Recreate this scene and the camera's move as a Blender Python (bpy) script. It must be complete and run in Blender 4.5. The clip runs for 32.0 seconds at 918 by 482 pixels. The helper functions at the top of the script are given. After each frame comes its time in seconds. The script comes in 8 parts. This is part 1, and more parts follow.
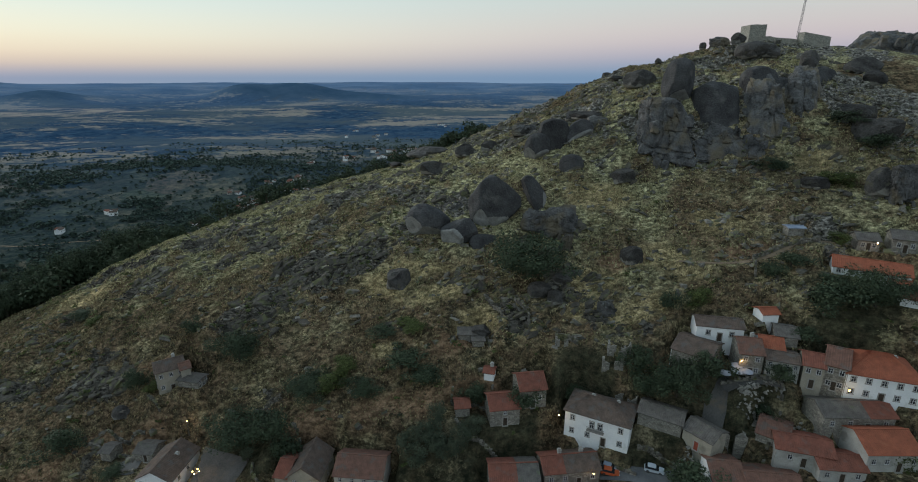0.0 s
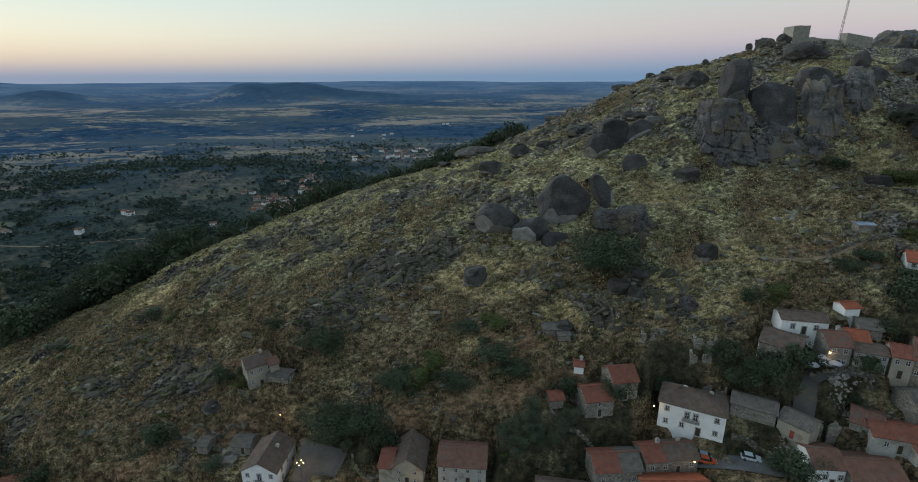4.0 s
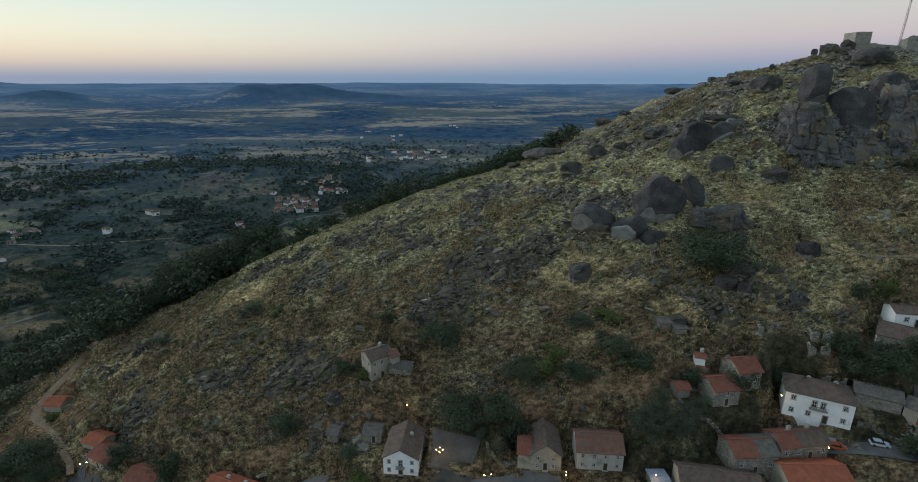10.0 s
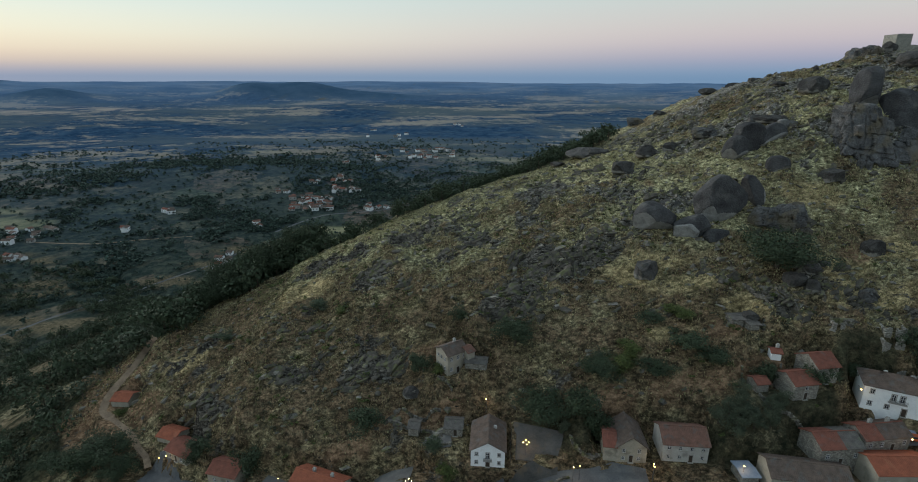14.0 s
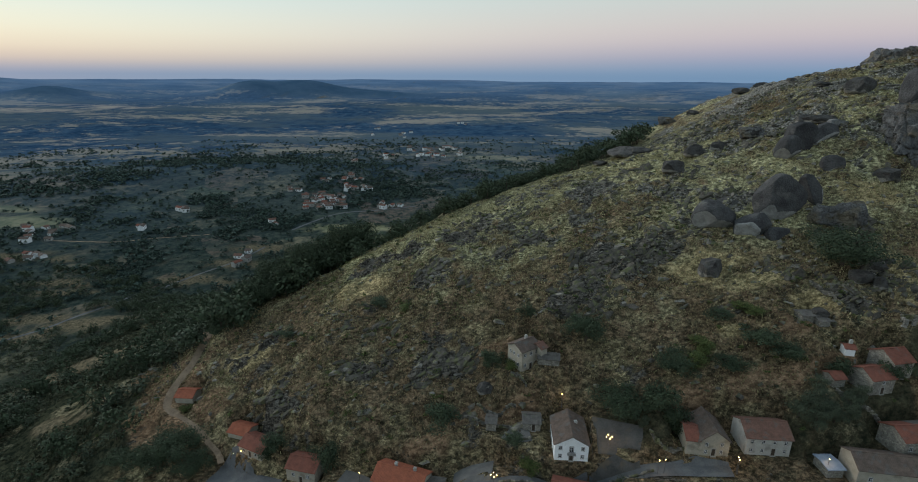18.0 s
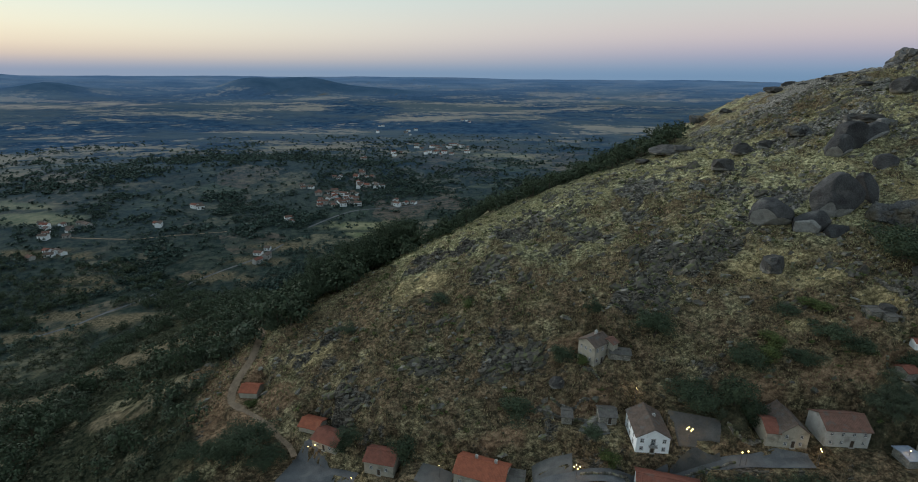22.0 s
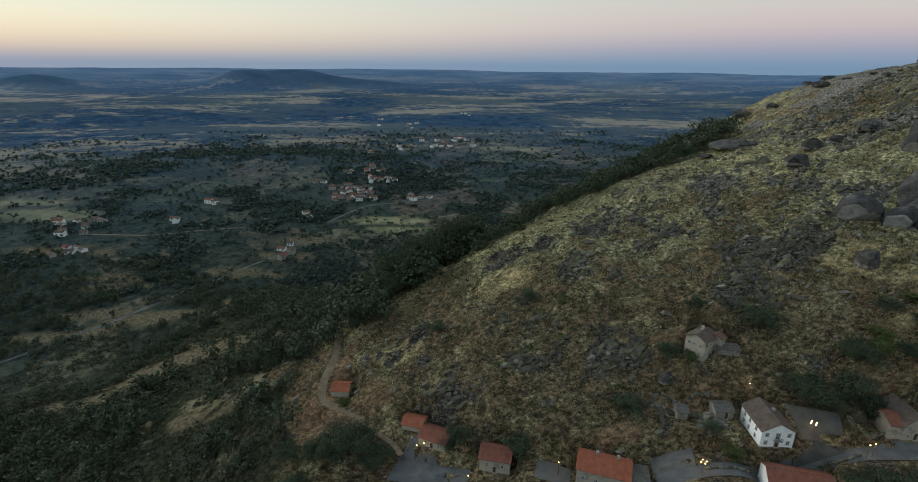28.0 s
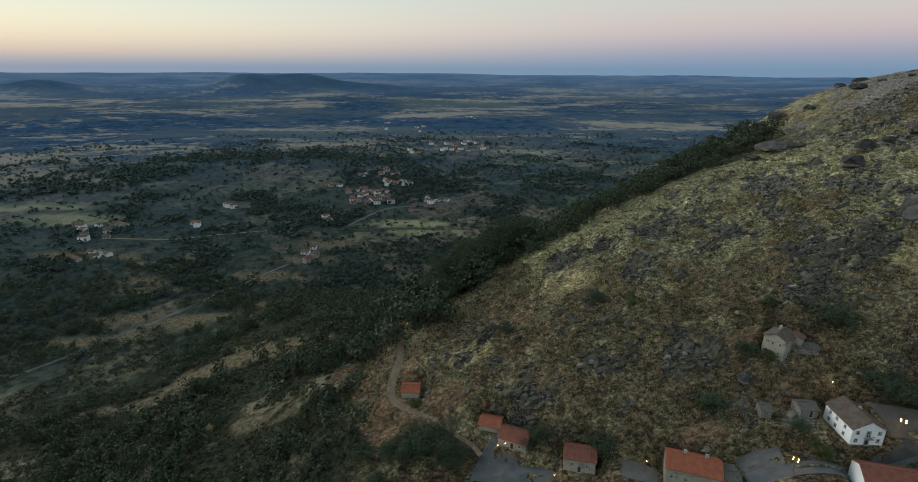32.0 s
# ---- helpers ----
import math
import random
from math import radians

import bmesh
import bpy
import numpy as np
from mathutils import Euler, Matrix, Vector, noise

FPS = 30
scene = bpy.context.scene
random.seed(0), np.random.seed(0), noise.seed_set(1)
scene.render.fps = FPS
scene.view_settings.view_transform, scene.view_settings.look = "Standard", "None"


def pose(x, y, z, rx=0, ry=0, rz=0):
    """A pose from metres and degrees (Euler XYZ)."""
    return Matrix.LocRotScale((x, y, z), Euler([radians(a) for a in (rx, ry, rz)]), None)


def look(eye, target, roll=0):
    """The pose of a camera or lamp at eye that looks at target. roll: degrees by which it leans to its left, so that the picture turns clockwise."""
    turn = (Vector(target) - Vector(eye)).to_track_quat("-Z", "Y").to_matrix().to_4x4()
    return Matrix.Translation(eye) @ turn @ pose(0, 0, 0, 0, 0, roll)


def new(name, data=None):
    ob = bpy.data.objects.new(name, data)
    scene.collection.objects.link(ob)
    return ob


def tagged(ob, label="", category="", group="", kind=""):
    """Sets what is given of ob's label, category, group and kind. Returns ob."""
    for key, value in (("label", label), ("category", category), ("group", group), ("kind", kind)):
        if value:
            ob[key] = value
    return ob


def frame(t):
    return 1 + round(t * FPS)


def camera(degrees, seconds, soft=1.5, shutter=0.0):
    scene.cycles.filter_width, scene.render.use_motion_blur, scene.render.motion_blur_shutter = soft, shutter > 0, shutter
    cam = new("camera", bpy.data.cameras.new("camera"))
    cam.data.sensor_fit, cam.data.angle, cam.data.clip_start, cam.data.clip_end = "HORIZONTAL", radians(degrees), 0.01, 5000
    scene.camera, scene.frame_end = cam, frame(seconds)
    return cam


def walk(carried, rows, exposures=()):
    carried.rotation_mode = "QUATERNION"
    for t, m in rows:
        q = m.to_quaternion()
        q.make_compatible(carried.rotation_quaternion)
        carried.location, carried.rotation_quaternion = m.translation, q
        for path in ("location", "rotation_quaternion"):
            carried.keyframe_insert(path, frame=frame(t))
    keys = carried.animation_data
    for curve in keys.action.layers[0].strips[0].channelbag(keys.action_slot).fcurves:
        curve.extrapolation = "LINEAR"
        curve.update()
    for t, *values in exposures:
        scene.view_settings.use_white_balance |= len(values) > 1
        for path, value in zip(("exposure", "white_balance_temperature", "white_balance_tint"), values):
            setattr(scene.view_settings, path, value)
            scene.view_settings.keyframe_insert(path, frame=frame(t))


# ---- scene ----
cam = camera(84.0, 32.0, soft=1.0)
# seconds, x, y, z, pitch, yaw, roll
PATH = [
    (0.0, 2.04, 0.01, 82.72, -17.67, 0.39, 0.03),
    (1.0, -3.96, -1.12, 82.98, -17.67, 0.33, -0.05),
    (2.0, -9.78, -2.09, 83.31, -17.72, 0.29, -0.11),
    (3.0, -15.54, -3.04, 83.53, -17.74, 0.25, -0.17),
    (3.5, -18.44, -3.51, 83.61, -17.77, 0.23, -0.16),
    (5.5, -30.03, -5.30, 83.97, -17.82, 0.00, -0.05),
    (6.0, -32.99, -5.74, 84.04, -17.82, -0.03, -0.04),
    (7.0, -38.77, -6.59, 84.09, -17.75, -0.12, 0.01),
    (8.0, -44.42, -7.60, 84.07, -17.66, -0.14, 0.03),
    (9.0, -50.16, -8.72, 84.10, -17.62, -0.16, 0.10),
    (10.0, -55.77, -9.74, 84.12, -17.61, -0.17, 0.15),
    (11.0, -61.34, -10.57, 84.23, -17.60, -0.17, 0.17),
    (12.0, -67.03, -11.28, 84.43, -17.62, -0.22, 0.23),
    (13.0, -72.74, -11.99, 84.63, -17.67, -0.30, 0.26),
    (14.0, -78.57, -12.66, 84.67, -17.73, -0.39, 0.29),
    (14.5, -81.45, -12.94, 84.69, -17.75, -0.47, 0.34),
    (16.5, -92.97, -13.88, 84.83, -17.83, -0.61, 0.40),
    (17.0, -95.83, -14.12, 84.89, -17.84, -0.65, 0.40),
    (18.0, -101.60, -14.57, 85.08, -17.91, -0.74, 0.41),
    (19.0, -107.40, -15.17, 85.21, -17.93, -0.86, 0.43),
    (20.0, -113.27, -15.66, 85.27, -18.00, -0.94, 0.47),
    (21.0, -119.05, -16.22, 85.30, -18.03, -1.02, 0.48),
    (22.0, -125.00, -16.59, 85.38, -18.17, -1.09, 0.56),
    (23.0, -130.90, -16.74, 85.36, -18.28, -1.24, 0.59),
    (24.0, -136.86, -16.55, 85.52, -18.48, -1.42, 0.62),
    (25.0, -143.08, -16.18, 85.59, -18.63, -1.67, 0.70),
    (25.5, -146.22, -15.94, 85.66, -18.70, -1.83, 0.76),
    (27.5, -158.96, -14.97, 86.13, -18.93, -2.26, 0.69),
    (28.0, -162.16, -14.76, 86.22, -18.95, -2.33, 0.63),
    (29.0, -168.50, -14.57, 86.29, -18.92, -2.37, 0.54),
    (30.0, -174.96, -14.50, 86.30, -18.86, -2.40, 0.43),
    (31.0, -181.40, -14.69, 86.21, -18.75, -2.45, 0.41),
    (32.0, -187.77, -15.16, 85.88, -18.59, -2.44, 0.41),
]
walk(cam, [(t, pose(x, y, z, 0, 0, yaw) @ pose(0, 0, 0, 90 + pitch, 0, 0) @ pose(0, 0, 0, 0, 0, roll)) for t, x, y, z, pitch, yaw, roll in PATH],
     exposures=[(0.0, 0.0, 6500, 10), (17.0, 0.0, 6500, 10), (25.0, 0.0, 6680, 10), (28.0, 0.0, 6820, 10), (32.0, 0.0, 6820, 10)])

# ---- dusk sky ----
world = bpy.data.worlds.new("dusk_sky")
scene.world = world
world.use_nodes = True
wn, wl = world.node_tree.nodes, world.node_tree.links
wn.clear()


def wnode(kind, **values):
    nd = wn.new(kind)
    for key, value in values.items():
        nd.inputs[key].default_value = value
    return nd


def sky_ramp(stops):
    nd = wn.new("ShaderNodeValToRGB")
    nd.color_ramp.interpolation = "B_SPLINE"
    while len(nd.color_ramp.elements) < len(stops):
        nd.color_ramp.elements.new(0.5)
    for el, (place, colour) in zip(nd.color_ramp.elements, stops):
        el.position, el.color = place, (*colour, 1)
    return nd


# after sunset: a warm glow in the west, a rosy band over the blue shadow of the earth in the east
w_coord = wn.new("ShaderNodeTexCoord")
w_split = wn.new("ShaderNodeSeparateXYZ")
wl.new(w_coord.outputs["Generated"], w_split.inputs[0])
# height as the angle's sine, squeezed to 0..1
w_height = wn.new("ShaderNodeMapRange")
w_height.inputs["From Min"].default_value, w_height.inputs["From Max"].default_value = 0.0, 0.5
wl.new(w_split.outputs["Z"], w_height.inputs["Value"])
west = sky_ramp([(0.0, (0.229, 0.330, 0.465)), (0.02, (0.344, 0.400, 0.485)), (0.045, (0.592, 0.540, 0.485)), (0.08, (0.774, 0.710, 0.566)), (0.135, (0.831, 0.850, 0.687)), (0.22, (0.707, 0.830, 0.778)), (0.34, (0.592, 0.760, 0.798)), (1.0, (0.382, 0.520, 0.626))])
east = sky_ramp([(0.0, (0.162, 0.280, 0.434)), (0.03, (0.201, 0.320, 0.475)), (0.07, (0.325, 0.360, 0.495)), (0.12, (0.525, 0.480, 0.535)), (0.175, (0.573, 0.540, 0.556)), (0.25, (0.544, 0.600, 0.596)), (0.36, (0.506, 0.620, 0.636)), (1.0, (0.344, 0.460, 0.576))])
for rmp in (west, east):
    wl.new(w_height.outputs[0], rmp.inputs[0])
w_side = wn.new("ShaderNodeMapRange")
w_side.interpolation_type = "SMOOTHSTEP"
w_side.inputs["From Min"].default_value, w_side.inputs["From Max"].default_value = -0.95, 0.62
wl.new(w_split.outputs["X"], w_side.inputs["Value"])
w_mix = wn.new("ShaderNodeMix")
w_mix.data_type = "RGBA"
wl.new(w_side.outputs[0], w_mix.inputs["Factor"])
wl.new(west.outputs[0], w_mix.inputs["A"])
wl.new(east.outputs[0], w_mix.inputs["B"])
# the high sky, from the sky model with the sun just on the horizon
w_nishita = wn.new("ShaderNodeTexSky")
w_nishita.sky_type, w_nishita.sun_disc = "NISHITA", False
w_nishita.sun_elevation, w_nishita.sun_rotation = radians(0.5), radians(-75)
w_bg = wnode("ShaderNodeBackground", Strength=1.0)
w_bg2 = wnode("ShaderNodeBackground", Strength=0.05)
w_add = wn.new("ShaderNodeAddShader")
w_out = wn.new("ShaderNodeOutputWorld")
wl.new(w_mix.outputs["Result"], w_bg.inputs["Color"])
wl.new(w_nishita.outputs[0], w_bg2.inputs["Color"])
wl.new(w_bg.outputs[0], w_add.inputs[0])
wl.new(w_bg2.outputs[0], w_add.inputs[1])
wl.new(w_add.outputs[0], w_out.inputs[0])

# the last glow of the sun from the west
sun = new("sun", bpy.data.lights.new("sun", "SUN"))
sun.data.energy, sun.data.angle, sun.data.color = 1.68, radians(30), (0.94, 0.95, 0.93)
sun.matrix_world = look((-300, 215, 115), (0, 0, 0))

# ---- materials ----


def surface(name, dark, light, scale=1.0, rough=0.9, bump=0.3, fine=8.0, patch=None, patch_scale=0.15, patch_at=0.55, vary=0.0, island=False, metal=0.0):
    """A procedural surface: two colours mixed by noise at a coarse and a fine scale, an optional third in patches, and relief."""
    m = bpy.data.materials.new(name)
    m.use_nodes = True
    nt, ln = m.node_tree.nodes, m.node_tree.links
    bsdf = nt["Principled BSDF"]
    bsdf.inputs["Roughness"].default_value, bsdf.inputs["Metallic"].default_value = rough, metal
    bsdf.inputs["Specular IOR Level"].default_value = 0.12
    geo = nt.new("ShaderNodeNewGeometry")
    coarse, small = nt.new("ShaderNodeTexNoise"), nt.new("ShaderNodeTexNoise")
    coarse.inputs["Scale"].default_value, coarse.inputs["Detail"].default_value = scale, 6
    small.inputs["Scale"].default_value, small.inputs["Detail"].default_value = scale * fine, 4
    for nd in (coarse, small):
        ln.new(geo.outputs["Position"], nd.inputs["Vector"])
    add = nt.new("ShaderNodeMath")
    add.operation = "MULTIPLY_ADD"
    ln.new(small.outputs["Fac"], add.inputs[0])
    add.inputs[1].default_value = 0.7
    ln.new(coarse.outputs["Fac"], add.inputs[2])
    rng = nt.new("ShaderNodeMapRange")
    rng.inputs["From Min"].default_value, rng.inputs["From Max"].default_value = 0.55, 1.15
    ln.new(add.outputs[0], rng.inputs["Value"])
    mix = nt.new("ShaderNodeMix")
    mix.data_type = "RGBA"
    mix.inputs["A"].default_value, mix.inputs["B"].default_value = (*dark, 1), (*light, 1)
    ln.new(rng.outputs[0], mix.inputs["Factor"])
    out = mix.outputs["Result"]
    if patch:
        pn = nt.new("ShaderNodeTexNoise")
        pn.inputs["Scale"].default_value, pn.inputs["Detail"].default_value = patch_scale, 5
        ln.new(geo.outputs["Position"], pn.inputs["Vector"])
        pr = nt.new("ShaderNodeMapRange")
        pr.inputs["From Min"].default_value, pr.inputs["From Max"].default_value = patch_at, patch_at + 0.12
        ln.new(pn.outputs["Fac"], pr.inputs["Value"])
        pm = nt.new("ShaderNodeMix")
        pm.data_type = "RGBA"
        pm.inputs["B"].default_value = (*patch, 1)
        ln.new(pr.outputs[0], pm.inputs["Factor"])
        ln.new(out, pm.inputs["A"])
        out = pm.outputs["Result"]
    if vary:
        hsv = nt.new("ShaderNodeHueSaturation")
        vr = nt.new("ShaderNodeMapRange")
        vr.inputs["To Min"].default_value, vr.inputs["To Max"].default_value = 1 - vary, 1 + vary
        if island:
            ln.new(geo.outputs["Random Per Island"], vr.inputs["Value"])
        else:
            info = nt.new("ShaderNodeObjectInfo")
            ln.new(info.outputs["Random"], vr.inputs["Value"])
        ln.new(vr.outputs[0], hsv.inputs["Value"])
        ln.new(out, hsv.inputs["Color"])
        out = hsv.outputs["Color"]
    ln.new(out, bsdf.inputs["Base Color"])
    if bump:
        bp = nt.new("ShaderNodeBump")
        bp.inputs["Strength"].default_value, bp.inputs["Distance"].default_value = bump, 0.6 / scale
        ln.new(add.outputs[0], bp.inputs["Height"])
        ln.new(bp.outputs[0], bsdf.inputs["Normal"])
    return m


def masonry(name, dark, light, joint, block=0.55):
    """Rough coursed rubble: blocks of uneven size and tone with recessed joints."""
    m = surface(name, dark, light, 0.9, 0.95, 0.2)
    nt, ln = m.node_tree.nodes, m.node_tree.links
    bsdf = nt["Principled BSDF"]
    geo = next(n for n in nt if n.type == "NEW_GEOMETRY")
    mp = nt.new("ShaderNodeMapping")
    mp.inputs["Scale"].default_value = (1.0, 1.0, 1.7)
    ln.new(geo.outputs["Position"], mp.inputs["Vector"])
    cells, edge = nt.new("ShaderNodeTexVoronoi"), nt.new("ShaderNodeTexVoronoi")
    edge.feature = "DISTANCE_TO_EDGE"
    for v in (cells, edge):
        v.inputs["Scale"].default_value = 1 / block
        ln.new(mp.outputs[0], v.inputs["Vector"])
    tone = nt.new("ShaderNodeMapRange")
    tone.inputs["To Min"].default_value, tone.inputs["To Max"].default_value = 0.6, 1.35
    ln.new(cells.outputs["Color"], tone.inputs["Value"])
    hsv = nt.new("ShaderNodeHueSaturation")
    ln.new(tone.outputs[0], hsv.inputs["Value"])
    ln.new(bsdf.inputs["Base Color"].links[0].from_socket, hsv.inputs["Color"])
    jr = nt.new("ShaderNodeMapRange")
    jr.inputs["From Max"].default_value = 0.07
    ln.new(edge.outputs["Distance"], jr.inputs["Value"])
    jm = nt.new("ShaderNodeMix")
    jm.data_type = "RGBA"
    jm.inputs["A"].default_value = (*joint, 1)
    ln.new(jr.outputs[0], jm.inputs["Factor"])
    ln.new(hsv.outputs[0], jm.inputs["B"])
    ln.new(jm.outputs["Result"], bsdf.inputs["Base Color"])
    bp = nt.new("ShaderNodeBump")
    bp.inputs["Strength"].default_value, bp.inputs["Distance"].default_value = 0.6, 0.06
    ln.new(jr.outputs[0], bp.inputs["Height"])
    ln.new(bp.outputs[0], bsdf.inputs["Normal"])
    return m


def glow(name, colour, strength):
    m = bpy.data.materials.new(name)
    m.use_nodes = True
    b = m.node_tree.nodes["Principled BSDF"]
    b.inputs["Base Color"].default_value = (*colour, 1)
    b.inputs["Emission Color"].default_value, b.inputs["Emission Strength"].default_value = (*colour, 1), strength
    return m


WALLS = {
    "white": surface("whitewash", (0.72, 0.73, 0.74), (0.87, 0.88, 0.88), 0.5, 0.85, 0.05, patch=(0.58, 0.58, 0.56), patch_scale=0.35, patch_at=0.62),
    "offwhite": surface("old_plaster", (0.30, 0.29, 0.27), (0.44, 0.43, 0.40), 0.6, 0.9, 0.1, patch=(0.24, 0.23, 0.21), patch_scale=0.4, patch_at=0.56),
    "beige": surface("beige_plaster", (0.27, 0.245, 0.20), (0.40, 0.365, 0.30), 0.6, 0.9, 0.1, patch=(0.22, 0.20, 0.16), patch_scale=0.4, patch_at=0.56),
    "stone": masonry("rubble_wall", (0.185, 0.172, 0.150), (0.345, 0.320, 0.275), (0.10, 0.092, 0.08)),
}
ROOFS = {
    "brown": surface("brown_tiles", (0.072, 0.056, 0.048), (0.165, 0.120, 0.096), 0.8, 0.9, 0.3, 5, patch=(0.12, 0.11, 0.10), patch_scale=0.5, patch_at=0.55),
    "red": surface("dull_red_tiles", (0.130, 0.055, 0.041), (0.255, 0.098, 0.068), 0.8, 0.9, 0.3, 5, patch=(0.17, 0.10, 0.08), patch_scale=0.5, patch_at=0.58),
    "orange": surface("orange_tiles", (0.21, 0.072, 0.044), (0.355, 0.116, 0.066), 0.8, 0.85, 0.3, 5, patch=(0.30, 0.12, 0.07), patch_scale=0.4, patch_at=0.62),
    "redbrown": surface("red_brown_tiles", (0.110, 0.062, 0.048), (0.21, 0.112, 0.084), 0.8, 0.9, 0.3, 5, patch=(0.13, 0.10, 0.085), patch_scale=0.5, patch_at=0.55),
    "grey": surface("grey_tiles", (0.075, 0.068, 0.062), (0.165, 0.15, 0.135), 0.8, 0.92, 0.3, 5, patch=(0.12, 0.13, 0.09), patch_scale=0.6, patch_at=0.6),
    "blue": surface("blue_sheet_metal", (0.16, 0.20, 0.27), (0.30, 0.35, 0.42), 0.6, 0.5, 0.05, 5),
}
GRANITE = surface("granite", (0.026, 0.024, 0.023), (0.110, 0.104, 0.097), 0.35, 0.95, 0.5, 6, patch=(0.095, 0.092, 0.066), patch_scale=0.4, patch_at=0.60, vary=0.25)
FRESH_GRANITE = surface("fresh_granite", (0.14, 0.136, 0.128), (0.33, 0.322, 0.305), 0.5, 0.95, 0.3, 7, vary=0.12)
DARK_GRANITE = surface("dark_granite", (0.027, 0.026, 0.027), (0.098, 0.096, 0.095), 0.22, 0.95, 0.35, 9, patch=(0.135, 0.130, 0.118), patch_scale=0.16, patch_at=0.60, vary=0.12)
# dark weathered crust above, paler fresh granite round the foot
gt, gk = GRANITE.node_tree.nodes, GRANITE.node_tree.links
g_crust = gt["Principled BSDF"].inputs["Base Color"].links[0].from_socket
g_place, g_split, g_ragged, g_edge, g_fresh = (gt.new(k) for k in ("ShaderNodeTexCoord", "ShaderNodeSeparateXYZ", "ShaderNodeTexNoise", "ShaderNodeMath", "ShaderNodeMix"))
g_ragged.inputs["Scale"].default_value, g_ragged.inputs["Detail"].default_value = 0.28, 7
gk.new(g_place.outputs["Object"], g_ragged.inputs["Vector"])
gk.new(g_place.outputs["Generated"], g_split.inputs[0])
g_edge.operation = "MULTIPLY_ADD"
gk.new(g_ragged.outputs["Fac"], g_edge.inputs[0])
g_edge.inputs[1].default_value = 0.9
gk.new(g_split.outputs["Z"], g_edge.inputs[2])
g_step = gt.new("ShaderNodeMapRange")
g_step.inputs["From Min"].default_value, g_step.inputs["From Max"].default_value = 0.72, 0.79
gk.new(g_edge.outputs[0], g_step.inputs["Value"])
g_fresh.data_type = "RGBA"
g_fresh.inputs["A"].default_value = (0.205, 0.192, 0.168, 1)
gk.new(g_step.outputs[0], g_fresh.inputs["Factor"])
gk.new(g_crust, g_fresh.inputs["B"])
gk.new(g_fresh.outputs["Result"], gt["Principled BSDF"].inputs["Base Color"])
BOULDERS = surface("weathered_boulders", (0.050, 0.045, 0.039), (0.185, 0.168, 0.142), 0.6, 0.95, 0.5, 6, patch=(0.14, 0.14, 0.08), patch_scale=0.6, patch_at=0.55, vary=0.35, island=True)
CLIFF = surface("cliff_granite", (0.044, 0.043, 0.043), (0.185, 0.181, 0.177), 0.3, 0.95, 0.5, 6, patch=(0.15, 0.128, 0.095), patch_scale=0.14, patch_at=0.50, vary=0.15)
PALE_GRANITE = surface("weathered_granite", (0.085, 0.083, 0.080), (0.25, 0.242, 0.228), 0.4, 0.95, 0.4, 6, vary=0.18)
ROCKS = surface("lichened_rock", (0.036, 0.033, 0.028), (0.138, 0.122, 0.101), 0.7, 0.95, 0.45, 6, patch=(0.11, 0.11, 0.06), patch_scale=0.6, patch_at=0.5, vary=0.3)
STONES = surface("lichened_stones", (0.052, 0.048, 0.042), (0.240, 0.220, 0.188), 0.5, 0.95, 0.4, 6, patch=(0.13, 0.13, 0.07), patch_scale=0.6, patch_at=0.5, vary=0.45, island=True)
PALE_STONES = surface("fallen_stones", (0.14, 0.13, 0.115), (0.34, 0.32, 0.285), 0.8, 0.95, 0.3, 6, vary=0.4, island=True)
TRIM = surface("granite_trim", (0.26, 0.25, 0.23), (0.38, 0.36, 0.33), 2.0, 0.9, 0.1)
WOOD = surface("dark_wood", (0.035, 0.028, 0.022), (0.08, 0.06, 0.045), 3.0, 0.7, 0.1)
RED_WOOD = surface("red_painted_wood", (0.22, 0.05, 0.035), (0.30, 0.08, 0.05), 3.0, 0.6, 0.1)
FRAME_WHITE = surface("white_frame", (0.55, 0.55, 0.55), (0.7, 0.7, 0.7), 3.0, 0.6, 0.0)
IRON = surface("grey_iron", (0.08, 0.08, 0.085), (0.14, 0.14, 0.145), 4.0, 0.5, 0.05, metal=0.6)
ASPHALT = surface("asphalt", (0.075, 0.078, 0.082), (0.14, 0.142, 0.145), 0.3, 0.85, 0.05, 10, patch=(0.16, 0.155, 0.145), patch_scale=0.15, patch_at=0.6)
DIRT = surface("dirt_track", (0.125, 0.092, 0.064), (0.285, 0.208, 0.142), 0.4, 0.95, 0.2, 8)
PAVING = surface("square_paving", (0.10, 0.096, 0.092), (0.165, 0.156, 0.146), 0.5, 0.9, 0.05, 10)
YARD = surface("worn_yard", (0.060, 0.058, 0.056), (0.118, 0.110, 0.100), 0.35, 0.92, 0.05, 9, patch=(0.13, 0.105, 0.078), patch_scale=0.25, patch_at=0.56)
LEAVES = surface("oak_leaves", (0.030, 0.043, 0.026), (0.064, 0.084, 0.047), 0.35, 0.8, 0.0, 5, vary=0.18, island=True)
OLIVE = surface("olive_leaves", (0.038, 0.052, 0.034), (0.095, 0.110, 0.072), 0.4, 0.8, 0.0, 5, vary=0.28, island=True)
BROOM = surface("broom_leaves", (0.035, 0.052, 0.018), (0.10, 0.115, 0.038), 0.5, 0.85, 0.0, 5, vary=0.4, island=True)
HEATH = surface("heather", (0.026, 0.030, 0.020), (0.070, 0.072, 0.044), 0.6, 0.9, 0.0, 5, vary=0.45, island=True)
